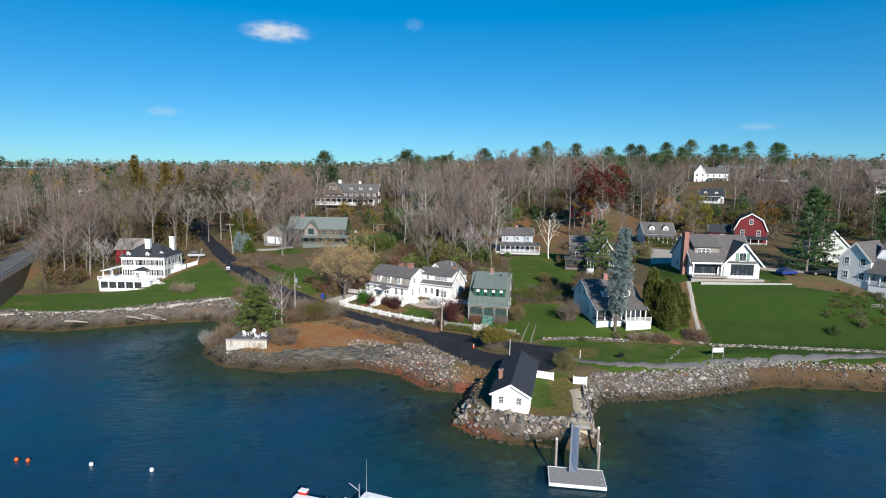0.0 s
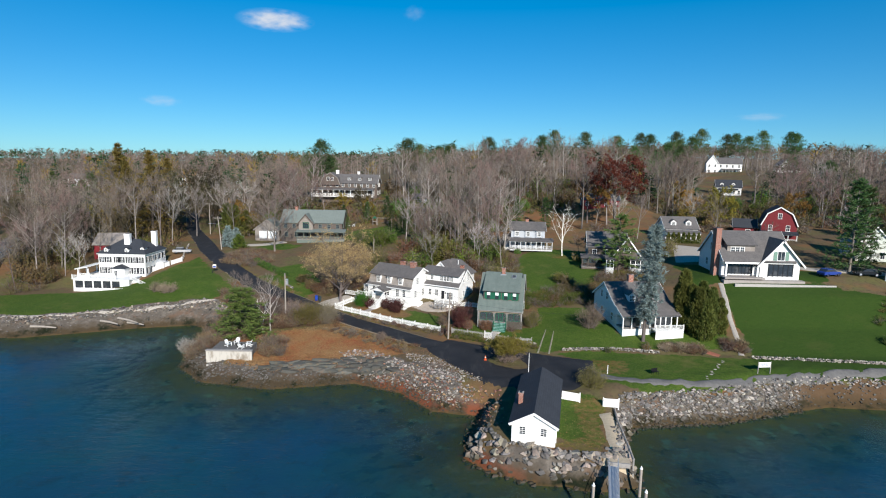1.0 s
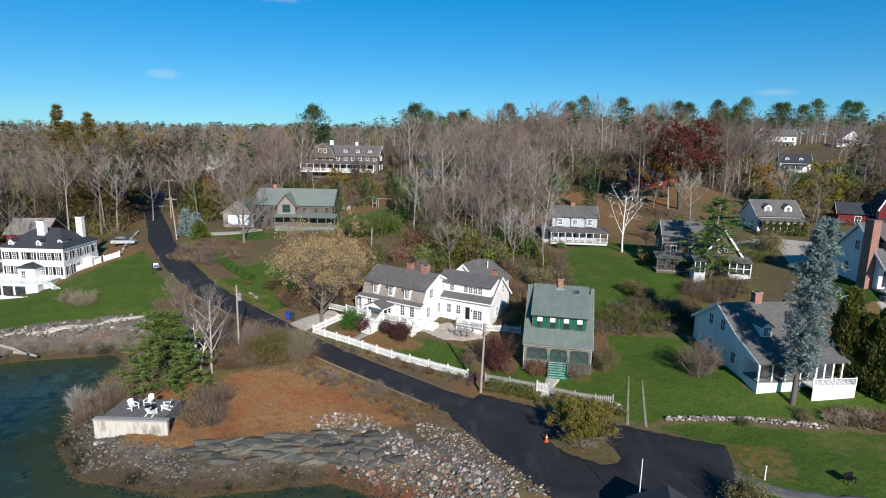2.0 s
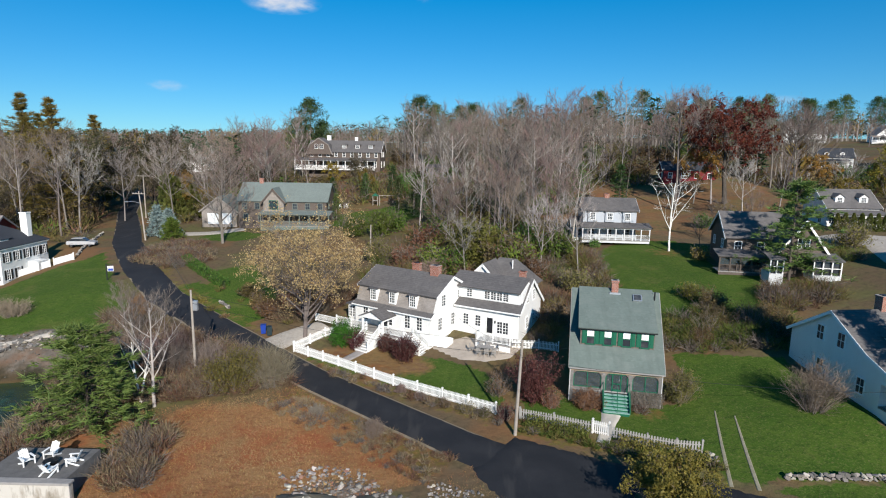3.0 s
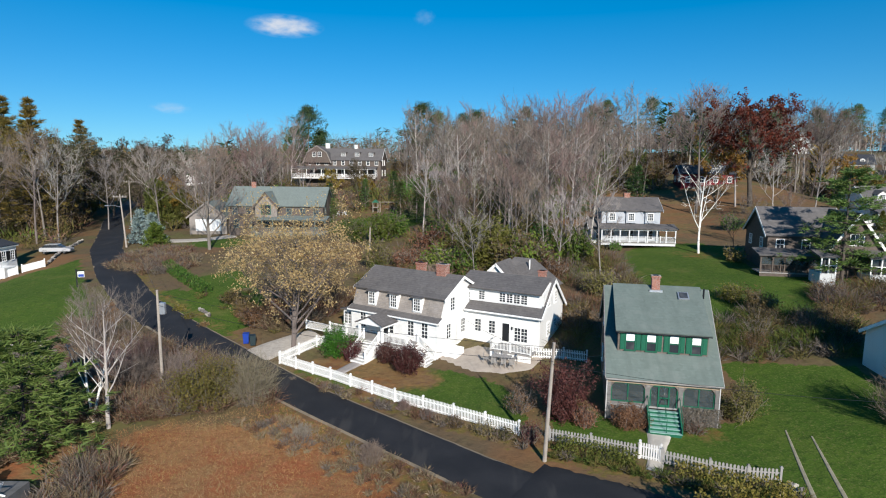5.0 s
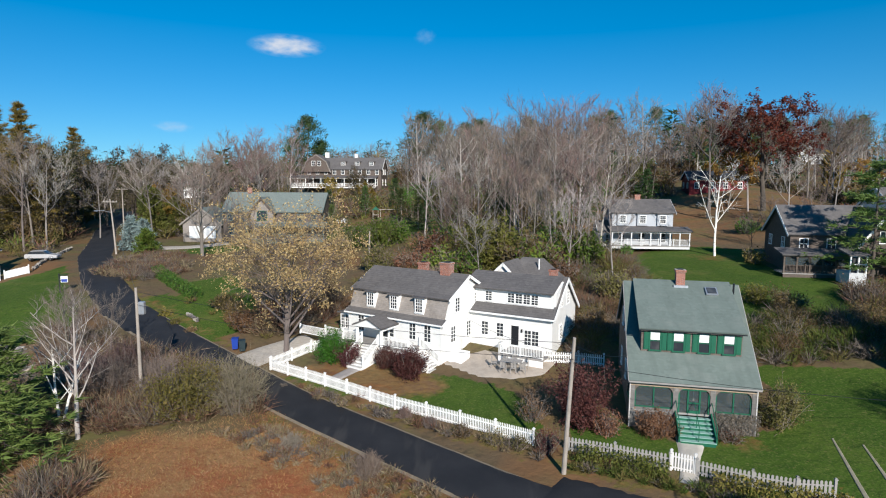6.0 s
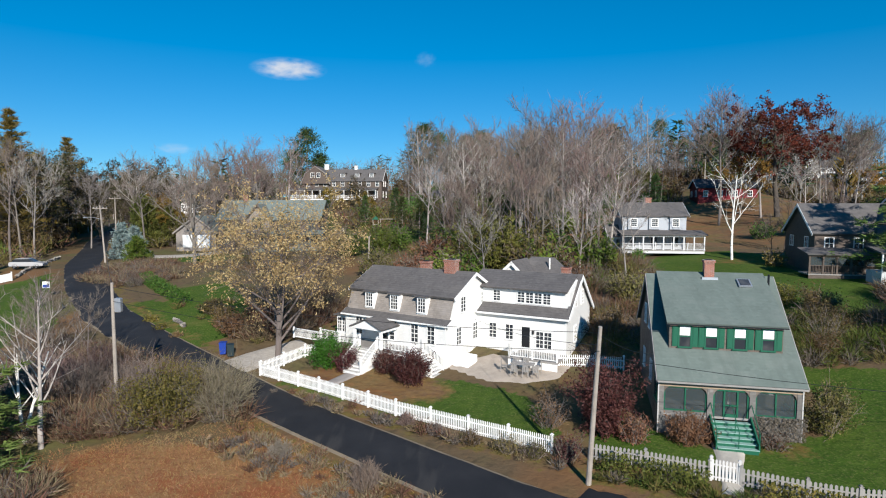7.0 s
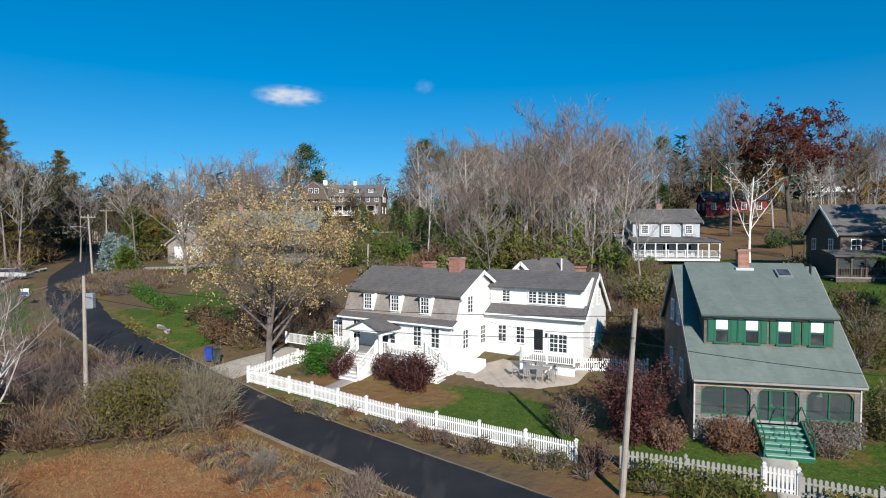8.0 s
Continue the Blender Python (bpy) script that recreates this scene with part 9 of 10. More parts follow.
def stones(parent, spots, seed):
    """Each stone a part: spots of (x, y, z, size, material)."""
    r = random.Random(seed)
    for x, y, z, s, m in spots:
        k = Matrix.Diagonal((s * r.uniform(0.8, 1.3), s * r.uniform(0.7, 1.1), s * r.uniform(0.7, 1.0), 1))
        share("stone", ROCKS[m][r.randrange(6)], parent, pose(x, y, z, r.uniform(-25, 25), r.uniform(-25, 25), r.uniform(0, 360)) @ k)


def joined_stones(name, spots, seed, parent, label):
    """The rest of a rock slope in one mesh."""
    r = random.Random(seed)
    verts, faces, mats = [], [], []
    kinds = list(ROCKS)
    base = {m: [([v.co.copy() for v in me.vertices], [tuple(p.vertices) for p in me.polygons]) for me in ROCKS[m]] for m in kinds}
    for x, y, z, s, m in spots:
        vs, fs = base[m][r.randrange(6)]
        k = pose(x, y, z, r.uniform(-25, 25), r.uniform(-25, 25), r.uniform(0, 360)) @ Matrix.Diagonal((s * r.uniform(0.8, 1.3), s * r.uniform(0.7, 1.1), s * r.uniform(0.7, 1.0), 1))
        n = len(verts)
        verts += [tuple(k @ v) for v in vs]
        faces += [tuple(i + n for i in f) for f in fs]
        mats += [kinds.index(m)] * len(fs)
    isl = [stone_island(m) for m in kinds]
    ob = link_mesh(name, verts, faces, isl, parent)
    ob.data.polygons.foreach_set("material_index", mats)
    return tagged(ob, label, kind="stuff")


ISLAND_MATS = {}


def stone_island(m):
    if m not in ISLAND_MATS:
        color = {GREY_STONE: (0.17, 0.158, 0.147), PALE_STONE: (0.36, 0.325, 0.285), RUST_STONE: (0.27, 0.15, 0.09), DARK_STONE: (0.105, 0.1, 0.09), TAN_STONE: (0.31, 0.262, 0.21)}[m]
        k = Mat(m.name + "_heap", color, 0.9, spec=0.2)
        k.mix((0.14, 0.12, 0.1), k.ramp(k.noise(1.6, 6), 0.48, 0.72, 0, 0.7))
        k.vary(0.4, "Island")
        k.mix((0.045, 0.035, 0.02), k.ramp(k.math("ADD", k.axis(2), k.ramp(k.noise(0.8, 4), 0.3, 0.7, -0.3, 0.3)), 0.3, 1.25, 0.85, 0))
        k.relief(k.noise(6, 5), 0.5, 0.05)
        ISLAND_MATS[m] = k.done()
    return ISLAND_MATS[m]


def band(seed, n, x0, x1, y0, y1, d0, d1, s0, s1, mats, region=None):
    """Stone spots strewn over a band of the shore, d0 to d1 metres inland."""
    rg = np.random.default_rng(seed)
    X, Y = rg.uniform(x0, x1, n * 12), rg.uniform(y0, y1, n * 12)
    D = inland(X, Y)
    keep = (D > d0) & (D < d1)
    if region:
        keep &= inside_of(X, Y, region) > 0
    X, Y = X[keep][:n], Y[keep][:n]
    Z = height(X, Y)
    S = s0 + (s1 - s0) * rg.random(len(X)) ** 1.8
    M = rg.integers(0, len(mats), len(X))
    return [(float(x), float(y), float(z) + float(s) * 0.12, float(s), mats[m]) for x, y, z, s, m in zip(X, Y, Z, S, M)]


def shore_stones():
    t = thing("rock_revetment", Matrix.Identity(4), "sloping grey granite riprap along the coast path", "riprap", kind="structure")
    stones(t, band(1, 290, 21.5, 44, 80, 90, 0.3, 3.4, 0.4, 0.85, [GREY_STONE, GREY_STONE, PALE_STONE]), 1)
    joined_stones("stone_heap", band(2, 2200, 21.5, 48, 80, 92, -0.8, 3.6, 0.22, 0.6, [GREY_STONE, GREY_STONE, PALE_STONE, DARK_STONE]) + band(3, 900, 48, 115, 86, 98, 2.2, 3.4, 0.28, 0.6, [GREY_STONE, PALE_STONE]), 2, t, "tumbled grey riprap")
    p = thing("pier_wall", Matrix.Identity(4), "rough boulder wall round the boathouse pier", "sea wall", kind="structure")
    big = band(4, 130, 1, 21, 66, 78, 0.1, 2.6, 0.65, 1.25, [TAN_STONE, GREY_STONE, TAN_STONE, PALE_STONE], [(0, 66), (21.5, 66), (21.5, 72), (13, 72.0), (7, 73.5), (4.5, 76), (0, 76)])
    stones(p, big, 3)
    stones(p, band(5, 70, 18, 23, 70, 84, -0.2, 1.6, 0.6, 1.1, [GREY_STONE, PALE_STONE]), 4)
    joined_stones("stone_heap", band(6, 260, 1, 21, 66, 78, -0.8, 3.0, 0.4, 0.9, [DARK_STONE, GREY_STONE], [(0, 65), (21.5, 65), (21.5, 71), (13, 71), (6, 73), (3, 78), (0, 78)]), 5, p, "smaller wedged stones")
    c = thing("cove_stones", Matrix.Identity(4), "pale and rusty stones on the cove's bank", "stones", kind="structure")
    bank = [(-21, 112.5), (-14, 103.5), (-8, 97.5), (-1, 92.0), (3, 87), (0, 84), (-10, 91.5), (-17, 97), (-20, 104)]
    stones(c, band(7, 270, -21, 4, 84, 113, 0.8, 9, 0.28, 0.62, [PALE_STONE, PALE_STONE, GREY_STONE], bank), 6)
    joined_stones("stone_heap", band(8, 1700, -21, 4, 84, 113, 0.0, 9, 0.15, 0.4, [PALE_STONE, GREY_STONE, GREY_STONE, RUST_STONE], bank) + band(9, 700, -12, 6, 76, 95, -1.0, 4, 0.2, 0.55, [RUST_STONE, RUST_STONE, DARK_STONE])
                  + band(31, 1100, -32, -4, 84, 100, -1.2, 2.6, 0.14, 0.42, [DARK_STONE, DARK_STONE, DARK_STONE, GREY_STONE])
                  + band(32, 700, -8, 4, 85, 104, 5, 9.5, 0.12, 0.34, [PALE_STONE, GREY_STONE], [(-10, 103), (-8, 99), (-1, 91), (4, 86.5), (4.5, 89), (-0.5, 95), (-5, 102), (-8, 104.5)])
                  + band(10, 1500, -46, -28, 90, 106, -0.8, 4.5, 0.13, 0.46, [GREY_STONE, DARK_STONE, DARK_STONE]), 7, c, "small pale and rusty beach stones")
    b = thing("beach_stones", Matrix.Identity(4), "grey cobbles on the beach below the mansion", "stones", kind="structure")
    joined_stones("stone_heap", band(33, 900, 44, 118, 86, 98, 0.0, 2.6, 0.2, 0.5, [DARK_STONE, DARK_STONE, GREY_STONE]) + band(11, 1700, -140, -46, 105, 132, 3.0, 5.6, 0.28, 0.75, [GREY_STONE, GREY_STONE, DARK_STONE, TAN_STONE]) + band(34, 700, -140, -46, 105, 132, 0.0, 3.2, 0.15, 0.4, [DARK_STONE, DARK_STONE, GREY_STONE]), 8, b, "grey beach cobbles")
    r = random.Random(6)
    for x, y, ln, turn in ((-79, 113.6, 4.5, 8), (-68.5, 118.0, 4, -14), (-66, 119.6, 5, -20), (-64, 119.2, 3.5, -8)):
        o = thing("driftwood_log", pose(x, y, ground(x, y) + 0.25, 0, 4, turn), "bleached driftwood log on the beach", "log", "driftwood")
        tube_part("log", [((0, 0, 0), (ln * 0.5, 0.1, 0.05), 0.22, 0.2), ((ln * 0.5, 0.1, 0.05), (ln, 0, 0), 0.2, 0.13)], POLE_WOOD, o, 8)


shore_stones()


def ledge():
    """Layered grey bedrock below the dry grass: tilted slabs with worn edges."""
    t = thing("rock_ledge", Matrix.Identity(4), "layered dark grey bedrock ledge at the waterline", "rock ledge", kind="structure")
    r = random.Random(14)
    for i in range(84):
        k = r.random()
        x = -28.5 + 19 * k + r.uniform(-1, 1)
        y = 93.4 + 2.0 * math.sin(k * 3) + r.uniform(0.3, 4.4)
        d = float(inland(np.array([x]), np.array([y]))[0])
        if d < -0.4 or d > 6:
            continue
        ln, wd, th = r.uniform(1.6, 4.6), r.uniform(0.8, 1.9), r.uniform(0.5, 1.0)
        bm = bmesh.new()
        for _ in range(34):
            u, v = r.uniform(-1, 1), r.uniform(-1, 1)
            bm.verts.new((u * 0.5 * ln, v * 0.5 * wd * math.sqrt(max(0.1, 1 - u * u)), r.choice((-0.5, 0.5)) * th * (1 - 0.35 * u * u - 0.3 * v * v)))
        bmesh.ops.convex_hull(bm, input=bm.verts[:])
        bmesh.ops.delete(bm, geom=[v for v in bm.verts if not v.link_faces], context="VERTS")
        o = part("ledge_slab", bm, LEDGE_STONE, t)
        o.matrix_basis = pose(x, y, ground(x, y) - 0.12, r.uniform(-18, 6), r.uniform(-12, 12), 12 + r.uniform(-26, 26))


ledge()


def stone_wall(name, rows, label, hh=0.6, seed=1):
    t = thing(name, Matrix.Identity(4), label, "stone wall")
    r = random.Random(seed)
    spots = []
    for (ax, ay), (bx, by) in zip(rows, rows[1:]):
        ln = math.hypot(bx - ax, by - ay)
        for layer in range(2):
            n = int(ln / 0.34)
            for i in range(n):
                k = (i + r.random() * 0.5) / n
                x, y = ax + (bx - ax) * k, ay + (by - ay) * k
                spots.append((x, y + r.uniform(-0.08, 0.08), ground(x, y) + 0.1 + layer * hh * 0.42, r.uniform(0.38, 0.56), r.choice((PALE_STONE, PALE_STONE, GREY_STONE))))
    stones(t, spots[:300], seed)


stone_wall("stone_wall", [(17.0, 101.6), (24, 101.3), (32, 100.2)], "low dry stone wall of pale granite", 0.6, 1)
stone_wall("stone_wall", [(45.5, 98.4), (60, 97.2), (84, 95.8)], "low dry stone wall below the big lawn", 0.6, 2)
stone_wall("stone_wall", [(-69.5, 154.5), (-72.5, 162), (-76, 172)], "low grey stone wall beside the lane", 0.6, 3)
stone_wall("stone_wall", [(82.0, 112.2), (92, 111.4)], "dry stone garden wall below the house", 0.9, 4)
stone_wall("stone_wall", [(12.6, 104.6), (13.2, 103.4)], "short end of a pale stone wall", 0.6, 5)
stone_wall("stone_wall", [(-37.6, 135.4), (-35.4, 133.4)], "low garden edging of pale stones", 0.4, 6)

for i in range(11):
    k = i / 10
    x, y = 40.4 - 5.4 * k + 0.25 * math.sin(i * 1.9), 97.2 - 7.2 * k
    s = thing("stepping_stone", pose(x, y, ground(x, y) + 0.02), "flat pale stepping stone set in the grass", "stepping stone", "stepping stones")
    share("slab", ROCKS[PALE_STONE][i % 6], s, pose(0, 0, 0, 0, 0, i * 67) @ Matrix.Diagonal((0.55, 0.42, 0.14, 1)))

# ---------------------------------------------------------------- headland terrace with chairs


def concrete_terrace():
    t = thing("concrete_terrace", pose(-39.3, 97.9, 0, 0, 0, 1.5), "weathered pale concrete seawall terrace on the headland", "terrace")
    old = Mat("stained_old_concrete", (0.5, 0.47, 0.42), 0.9, spec=0.2)
    old.mix((0.2, 0.165, 0.12), old.ramp(old.noise(1.1, 6, (1, 1, 0.35)), 0.5, 0.66, 0, 0.85))
    old.mix((0.1, 0.09, 0.07), old.ramp(old.noise(3.2, 5, (1, 1, 0.2)), 0.56, 0.72, 0, 0.7))
    old.relief(old.noise(5, 5), 0.4, 0.03)
    part("retaining_wall", boxes((0, 7.2, 0, 0.45, 0.6, 3.12), bevel=0.03), old.done(), t, "stained whitish concrete wall")
    part("cap", boxes((-0.06, 7.26, -0.08, 0.55, 3.12, 3.3), bevel=0.02), WEATHERED, t)
    part("deck", boxes((0.6, 6.6, 0.55, 4.6, 1.4, 3.22)), GRAVEL_GREY, t, "dark grey gravelly deck")
    part("footing", boxes((0.3, 6.9, -0.8, 0.0, -0.5, 1.2), bevel=0.05), STONE_STEP, t)


concrete_terrace()


def adirondack(m):
    t = thing("adirondack_chair", m, "white wooden slatted Adirondack chair on the terrace", "chair", "terrace chairs")
    for i in range(5):
        x = -0.24 + i * 0.12
        part("back_slat", slab([(x - 0.05, 0.30, 0.3), (x + 0.05, 0.30, 0.3), (x + 0.05, 0.62, 1.0 - abs(i - 2) * 0.05), (x - 0.05, 0.62, 1.0 - abs(i - 2) * 0.05)], 0.02), WHITE_TRIM, t)
        part("seat_slat", slab([(-0.28, -0.25 + i * 0.12, 0.38 - i * 0.025), (0.28, -0.25 + i * 0.12, 0.38 - i * 0.025), (0.28, -0.15 + i * 0.12, 0.36 - i * 0.025), (-0.28, -0.15 + i * 0.12, 0.36 - i * 0.025)], 0.025), WHITE_TRIM, t)
    for x in (-0.36, 0.36):
        part("armrest", boxes((x - 0.07, x + 0.07, -0.35, 0.42, 0.55, 0.58)), WHITE_TRIM, t)
        part("leg", boxes((x - 0.03, x + 0.03, -0.3, -0.2, 0, 0.55)), WHITE_TRIM, t)
        part("leg", slab([(x - 0.03, -0.2, 0.36), (x + 0.03, -0.2, 0.36), (x + 0.03, 0.6, 0.05), (x - 0.03, 0.6, 0.05)], 0.1), WHITE_TRIM, t)
    return t


chair0 = adirondack(pose(-36.6, 100.3, 3.225, 0, 0, 60))
for x, y, w in ((-35.6, 101.3, 0), (-34.2, 99.3, 170), (-33.5, 100.6, -80)):
    copy_thing(chair0, pose(x, y, 3.225, 0, 0, w))
fp = thing("fire_pit", pose(-34.9, 100.3, 3.225), "low black round fire pit", "fire pit")
tube_part("bowl", [((0, 0, 0), (0, 0, 0.35), 0.35, 0.5)], IRON, fp, 12)
for x, y, w in ((-34.8, 195.0, 10), (-33.4, 195.2, -15)):
    copy_thing(chair0, pose(x, y, ground(x, y), 0, 0, w))

# ---------------------------------------------------------------- dock, gangway, boats and buoys


def dock():
    t = thing("floating_dock", pose(14.7, 59.5, 0.0, 0, 0, -6.5), "grey planked floating dock with white edges", "dock")
    for i in range(24):
        x = -2.95 + i * 0.246
        part("plank", boxes((x, x + 0.235, -1.75, 1.75, 0.42, 0.47)), WEATHERED, t)
    part("frame", boxes((-2.95, 2.95, -1.75, 1.75, 0.1, 0.42)), WEATHERED, t)
    for r_ in ((-3.02, 3.02, -1.83, -1.75, 0.15, 0.5), (-3.02, 3.02, 1.75, 1.83, 0.15, 0.5), (-3.02, -2.95, -1.75, 1.75, 0.15, 0.5), (2.95, 3.02, -1.75, 1.75, 0.15, 0.5)):
        part("edge_board", boxes(r_), WHITE_TRIM, t)
    part("float", boxes((-2.7, 2.7, -1.5, -0.8, -0.3, 0.1), (-2.7, 2.7, 0.8, 1.5, -0.3, 0.1)), BLACK_PAINT, t)
    for x, y in ((2.6, -0.2), (2.6, -1.2)):
        part("cleat", boxes((x - 0.2, x + 0.2, y - 0.04, y + 0.04, 0.52, 0.58), (x - 0.05, x + 0.05, y - 0.04, y + 0.04, 0.47, 0.52)), ALU, t)
    g = thing("gangway", Matrix.Identity(4), "aluminium truss gangway down to the dock", "gangway")
    a, b = Vector((14.5, 60.2, 0.62)), Vector((16.0, 67.0, 2.75))
    d = b - a
    s = Vector((d.y, -d.x, 0)).normalized() * 0.45
    part("deck", slab([a - s, a + s, b + s, b - s], 0.06), ALU, g)
    for sg in (-1, 1):
        rows = [(a + s * sg + Vector((0, 0, 0.95)), b + s * sg + Vector((0, 0, 0.95)), 0.035, 0.035), (a + s * sg, b + s * sg, 0.035, 0.035), (a + s * sg + Vector((0, 0, 0.5)), b + s * sg + Vector((0, 0, 0.5)), 0.02, 0.02)]
        for i in range(9):
            p = a.lerp(b, i / 8) + s * sg
            rows.append((p, p + Vector((0, 0, 0.95)), 0.025, 0.025))
            if i < 8:
                rows.append((p, a.lerp(b, (i + 1) / 8) + s * sg + Vector((0, 0, 0.95)), 0.015, 0.015))
        tube_part("truss", rows, ALU, g, 5)
    for x, y, top in ((12.9, 62.2, 3.4), (17.5, 61.3, 3.4), (18.6, 66.2, 3.0)):
        p = thing("mooring_pile", pose(x, y, 0), "weathered round mooring pile with a white cap", "pile", "mooring piles")
        tube_part("shaft", [((0, 0, -4), (0, 0, top), 0.15, 0.14)], POLE_WOOD, p, 9)
        tube_part("cap", [((0, 0, top), (0, 0, top + 0.3), 0.17, 0.03)], WHITE_TRIM, p, 9)
    a = thing("pier_abutment", pose(16.8, 68.0, 0, 0, 0, -8), "sandy landing with a timber sill at the pier's end", "landing")
    part("sill", boxes((-1.1, 1.2, -0.25, 0.0, 2.2, 2.68), bevel=0.03), WEATHERED, a, "grey timber sill")
    part("landing_slab", boxes((-1.1, 1.2, 0.0, 1.2, 2.4, 2.66)), PIER_SAND, a)
    r = thing("timber_kerb", Matrix.Identity(4), "bleached timber kerb along the pier edge", "kerb")
    pts = [(18.5, 68.4), (18.8, 71), (19.1, 74.5), (19.4, 78), (19.9, 81)]
    for x, y in pts:
        tube_part("post", [((x, y, 0.6), (x, y, 2.95), 0.11, 0.1)], WEATHERED, r, 7)
    for (ax, ay), (bx, by) in zip(pts, pts[1:]):
        tube_part("beam", [((ax, ay, 2.74), (bx, by, 2.74), 0.14, 0.14)], POLE_WOOD, r, 6)


dock()


def panel(x0, y0, x1, y1, label):
    ln, w = math.hypot(x1 - x0, y1 - y0), math.degrees(math.atan2(y1 - y0, x1 - x0))
    t = thing("board_fence", pose(x0, y0, ground(x0, y0), 0, 0, w), label, "fence")
    n = int(ln / 0.16)
    for i in range(n):
        part("board", boxes((ln * i / n + 0.004, ln * (i + 1) / n - 0.004, -0.02, 0.02, 0.05, 1.15)), WHITE_TRIM, t)
    for z in (0.3, 0.95):
        part("rail", boxes((0, ln, 0.022, 0.07, z - 0.04, z + 0.04)), WHITE_TRIM, t)
    for x in (0, ln):
        part("post", boxes((x - 0.06, x + 0.06, 0.072, 0.19, -0.3, 1.25)), WHITE_TRIM, t)


panel(13.3, 83.6, 15.8, 82.6, "white board fence beside the boathouse")
panel(18.6, 81.7, 20.5, 81.5, "white board fence at the pier's corner")


def boat(x, y, turn, label, trim, mast):
    t = thing("lobster_boat", pose(x, y, 0.05, 0, 0, turn), label, "boat")
    secs = [(-4.0, 1.25, 0.95), (-2, 1.4, 0.95), (0, 1.45, 1.0), (2, 1.2, 1.15), (3.4, 0.65, 1.35), (4.3, 0.04, 1.55)]
    verts, faces = [], []
    for sx, w, h_ in secs:
        verts += [(sx, -w, h_), (sx, -w * 0.8, 0), (sx, 0, -0.45), (sx, w * 0.8, 0), (sx, w, h_)]
    for i in range(len(secs) - 1):
        for j in range(4):
            k = i * 5 + j
            faces.append((k, k + 1, k + 6, k + 5))
    faces.append((4, 3, 2, 1, 0))
    link_mesh("hull", verts, faces, trim, t)
    part("deck", boxes((-3.9, 1.9, -1.2, 1.2, 0.55, 0.62)), WHITE_TRIM, t)
    fv = [(2, -1.15, 1.12), (3.4, -0.6, 1.3), (4.2, 0, 1.5), (3.4, 0.6, 1.3), (2, 1.15, 1.12)]
    link_mesh("foredeck", fv, [(0, 1, 2, 3, 4)], WHITE_TRIM, t)
    cab = part("cabin", boxes((-0.2, 2.0, -1.0, 1.0, 0.62, 2.1)), WHITE_TRIM, t)
    part("window", boxes((2.0, 2.02, -0.85, 0.85, 1.4, 1.95), (0.1, 1.8, -1.02, -1.0, 1.4, 1.95), (0.1, 1.8, 1.0, 1.02, 1.4, 1.95)), GLASS, cab)
    part("roof", boxes((-1.6, 2.3, -1.2, 1.2, 2.1, 2.22), bevel=0.04), WHITE_TRIM, t)
    part("hatch", boxes((0.2, 1.0, -0.35, 0.35, 2.22, 2.4), bevel=0.05), WHITE_TRIM, t)
    tube_part("radar_dome", [((-0.6, 0.2, 2.22), (-0.6, 0.2, 2.45), 0.28, 0.26)], WHITE_TRIM, t, 12)
    tube_part("antenna", [((-1.3, 0.8, 2.2), (-1.3, 0.8, 2.2 + mast), 0.03, 0.015)], ALU, t, 5)
    tube_part("mast", [((-1.3, -0.6, 2.2), (-1.3, -0.6, 2.2 + mast * 0.5), 0.05, 0.04), ((-1.3, -0.6, 2.2 + mast * 0.3), (-2.4, -0.6, 2.2 + mast * 0.45), 0.03, 0.03)], ALU, t, 6)


boat(-6.2, 50.7, -20, "white lobster boat with tall antenna and mast", WHITE_TRIM, 3.6)
boat(-12.0, 49.9, 165, "white work boat with yellow rail and red box", plain("yellow_hull_paint", (0.6, 0.5, 0.05), 0.4, grain=0.08), 1.2)
bx_ = thing("bait_box", pose(-13.2, 51.6, 2.275, 0, 0, 165), "red and white plastic box on the boat's roof", "box")
part("body", boxes((-0.4, 0.4, -0.3, 0.3, 0, 0.3), bevel=0.03), plain("red_plastic", (0.5, 0.03, 0.03), 0.4, grain=0.05), bx_)
part("lid", boxes((-0.43, 0.43, -0.33, 0.33, 0.3, 0.4), bevel=0.03), WHITE_TRIM, bx_)
for x, y, m, nm in ((-48.4, 60.4, CONE_ORANGE, "small orange mooring buoy on the water"), (-47.0, 60.3, CONE_ORANGE, "small orange mooring buoy on the water"), (-39.4, 59.8, WHITE_TRIM, "white mooring buoy on the water"), (-32.1, 59.0, WHITE_TRIM, "white mooring buoy on the water")):
    t = thing("mooring_buoy", pose(x, y, 0.05), nm, "buoy", "mooring buoys")
    tube_part("float", [((0, 0, -0.15), (0, 0, 0.12), 0.16, 0.24), ((0, 0, 0.12), (0, 0, 0.32), 0.24, 0.13)], m, t, 12)
    tube_part("eye", [((0, 0, 0.3), (0, 0, 0.46), 0.03, 0.03)], IRON, t, 6)

# ---------------------------------------------------------------- small things on land


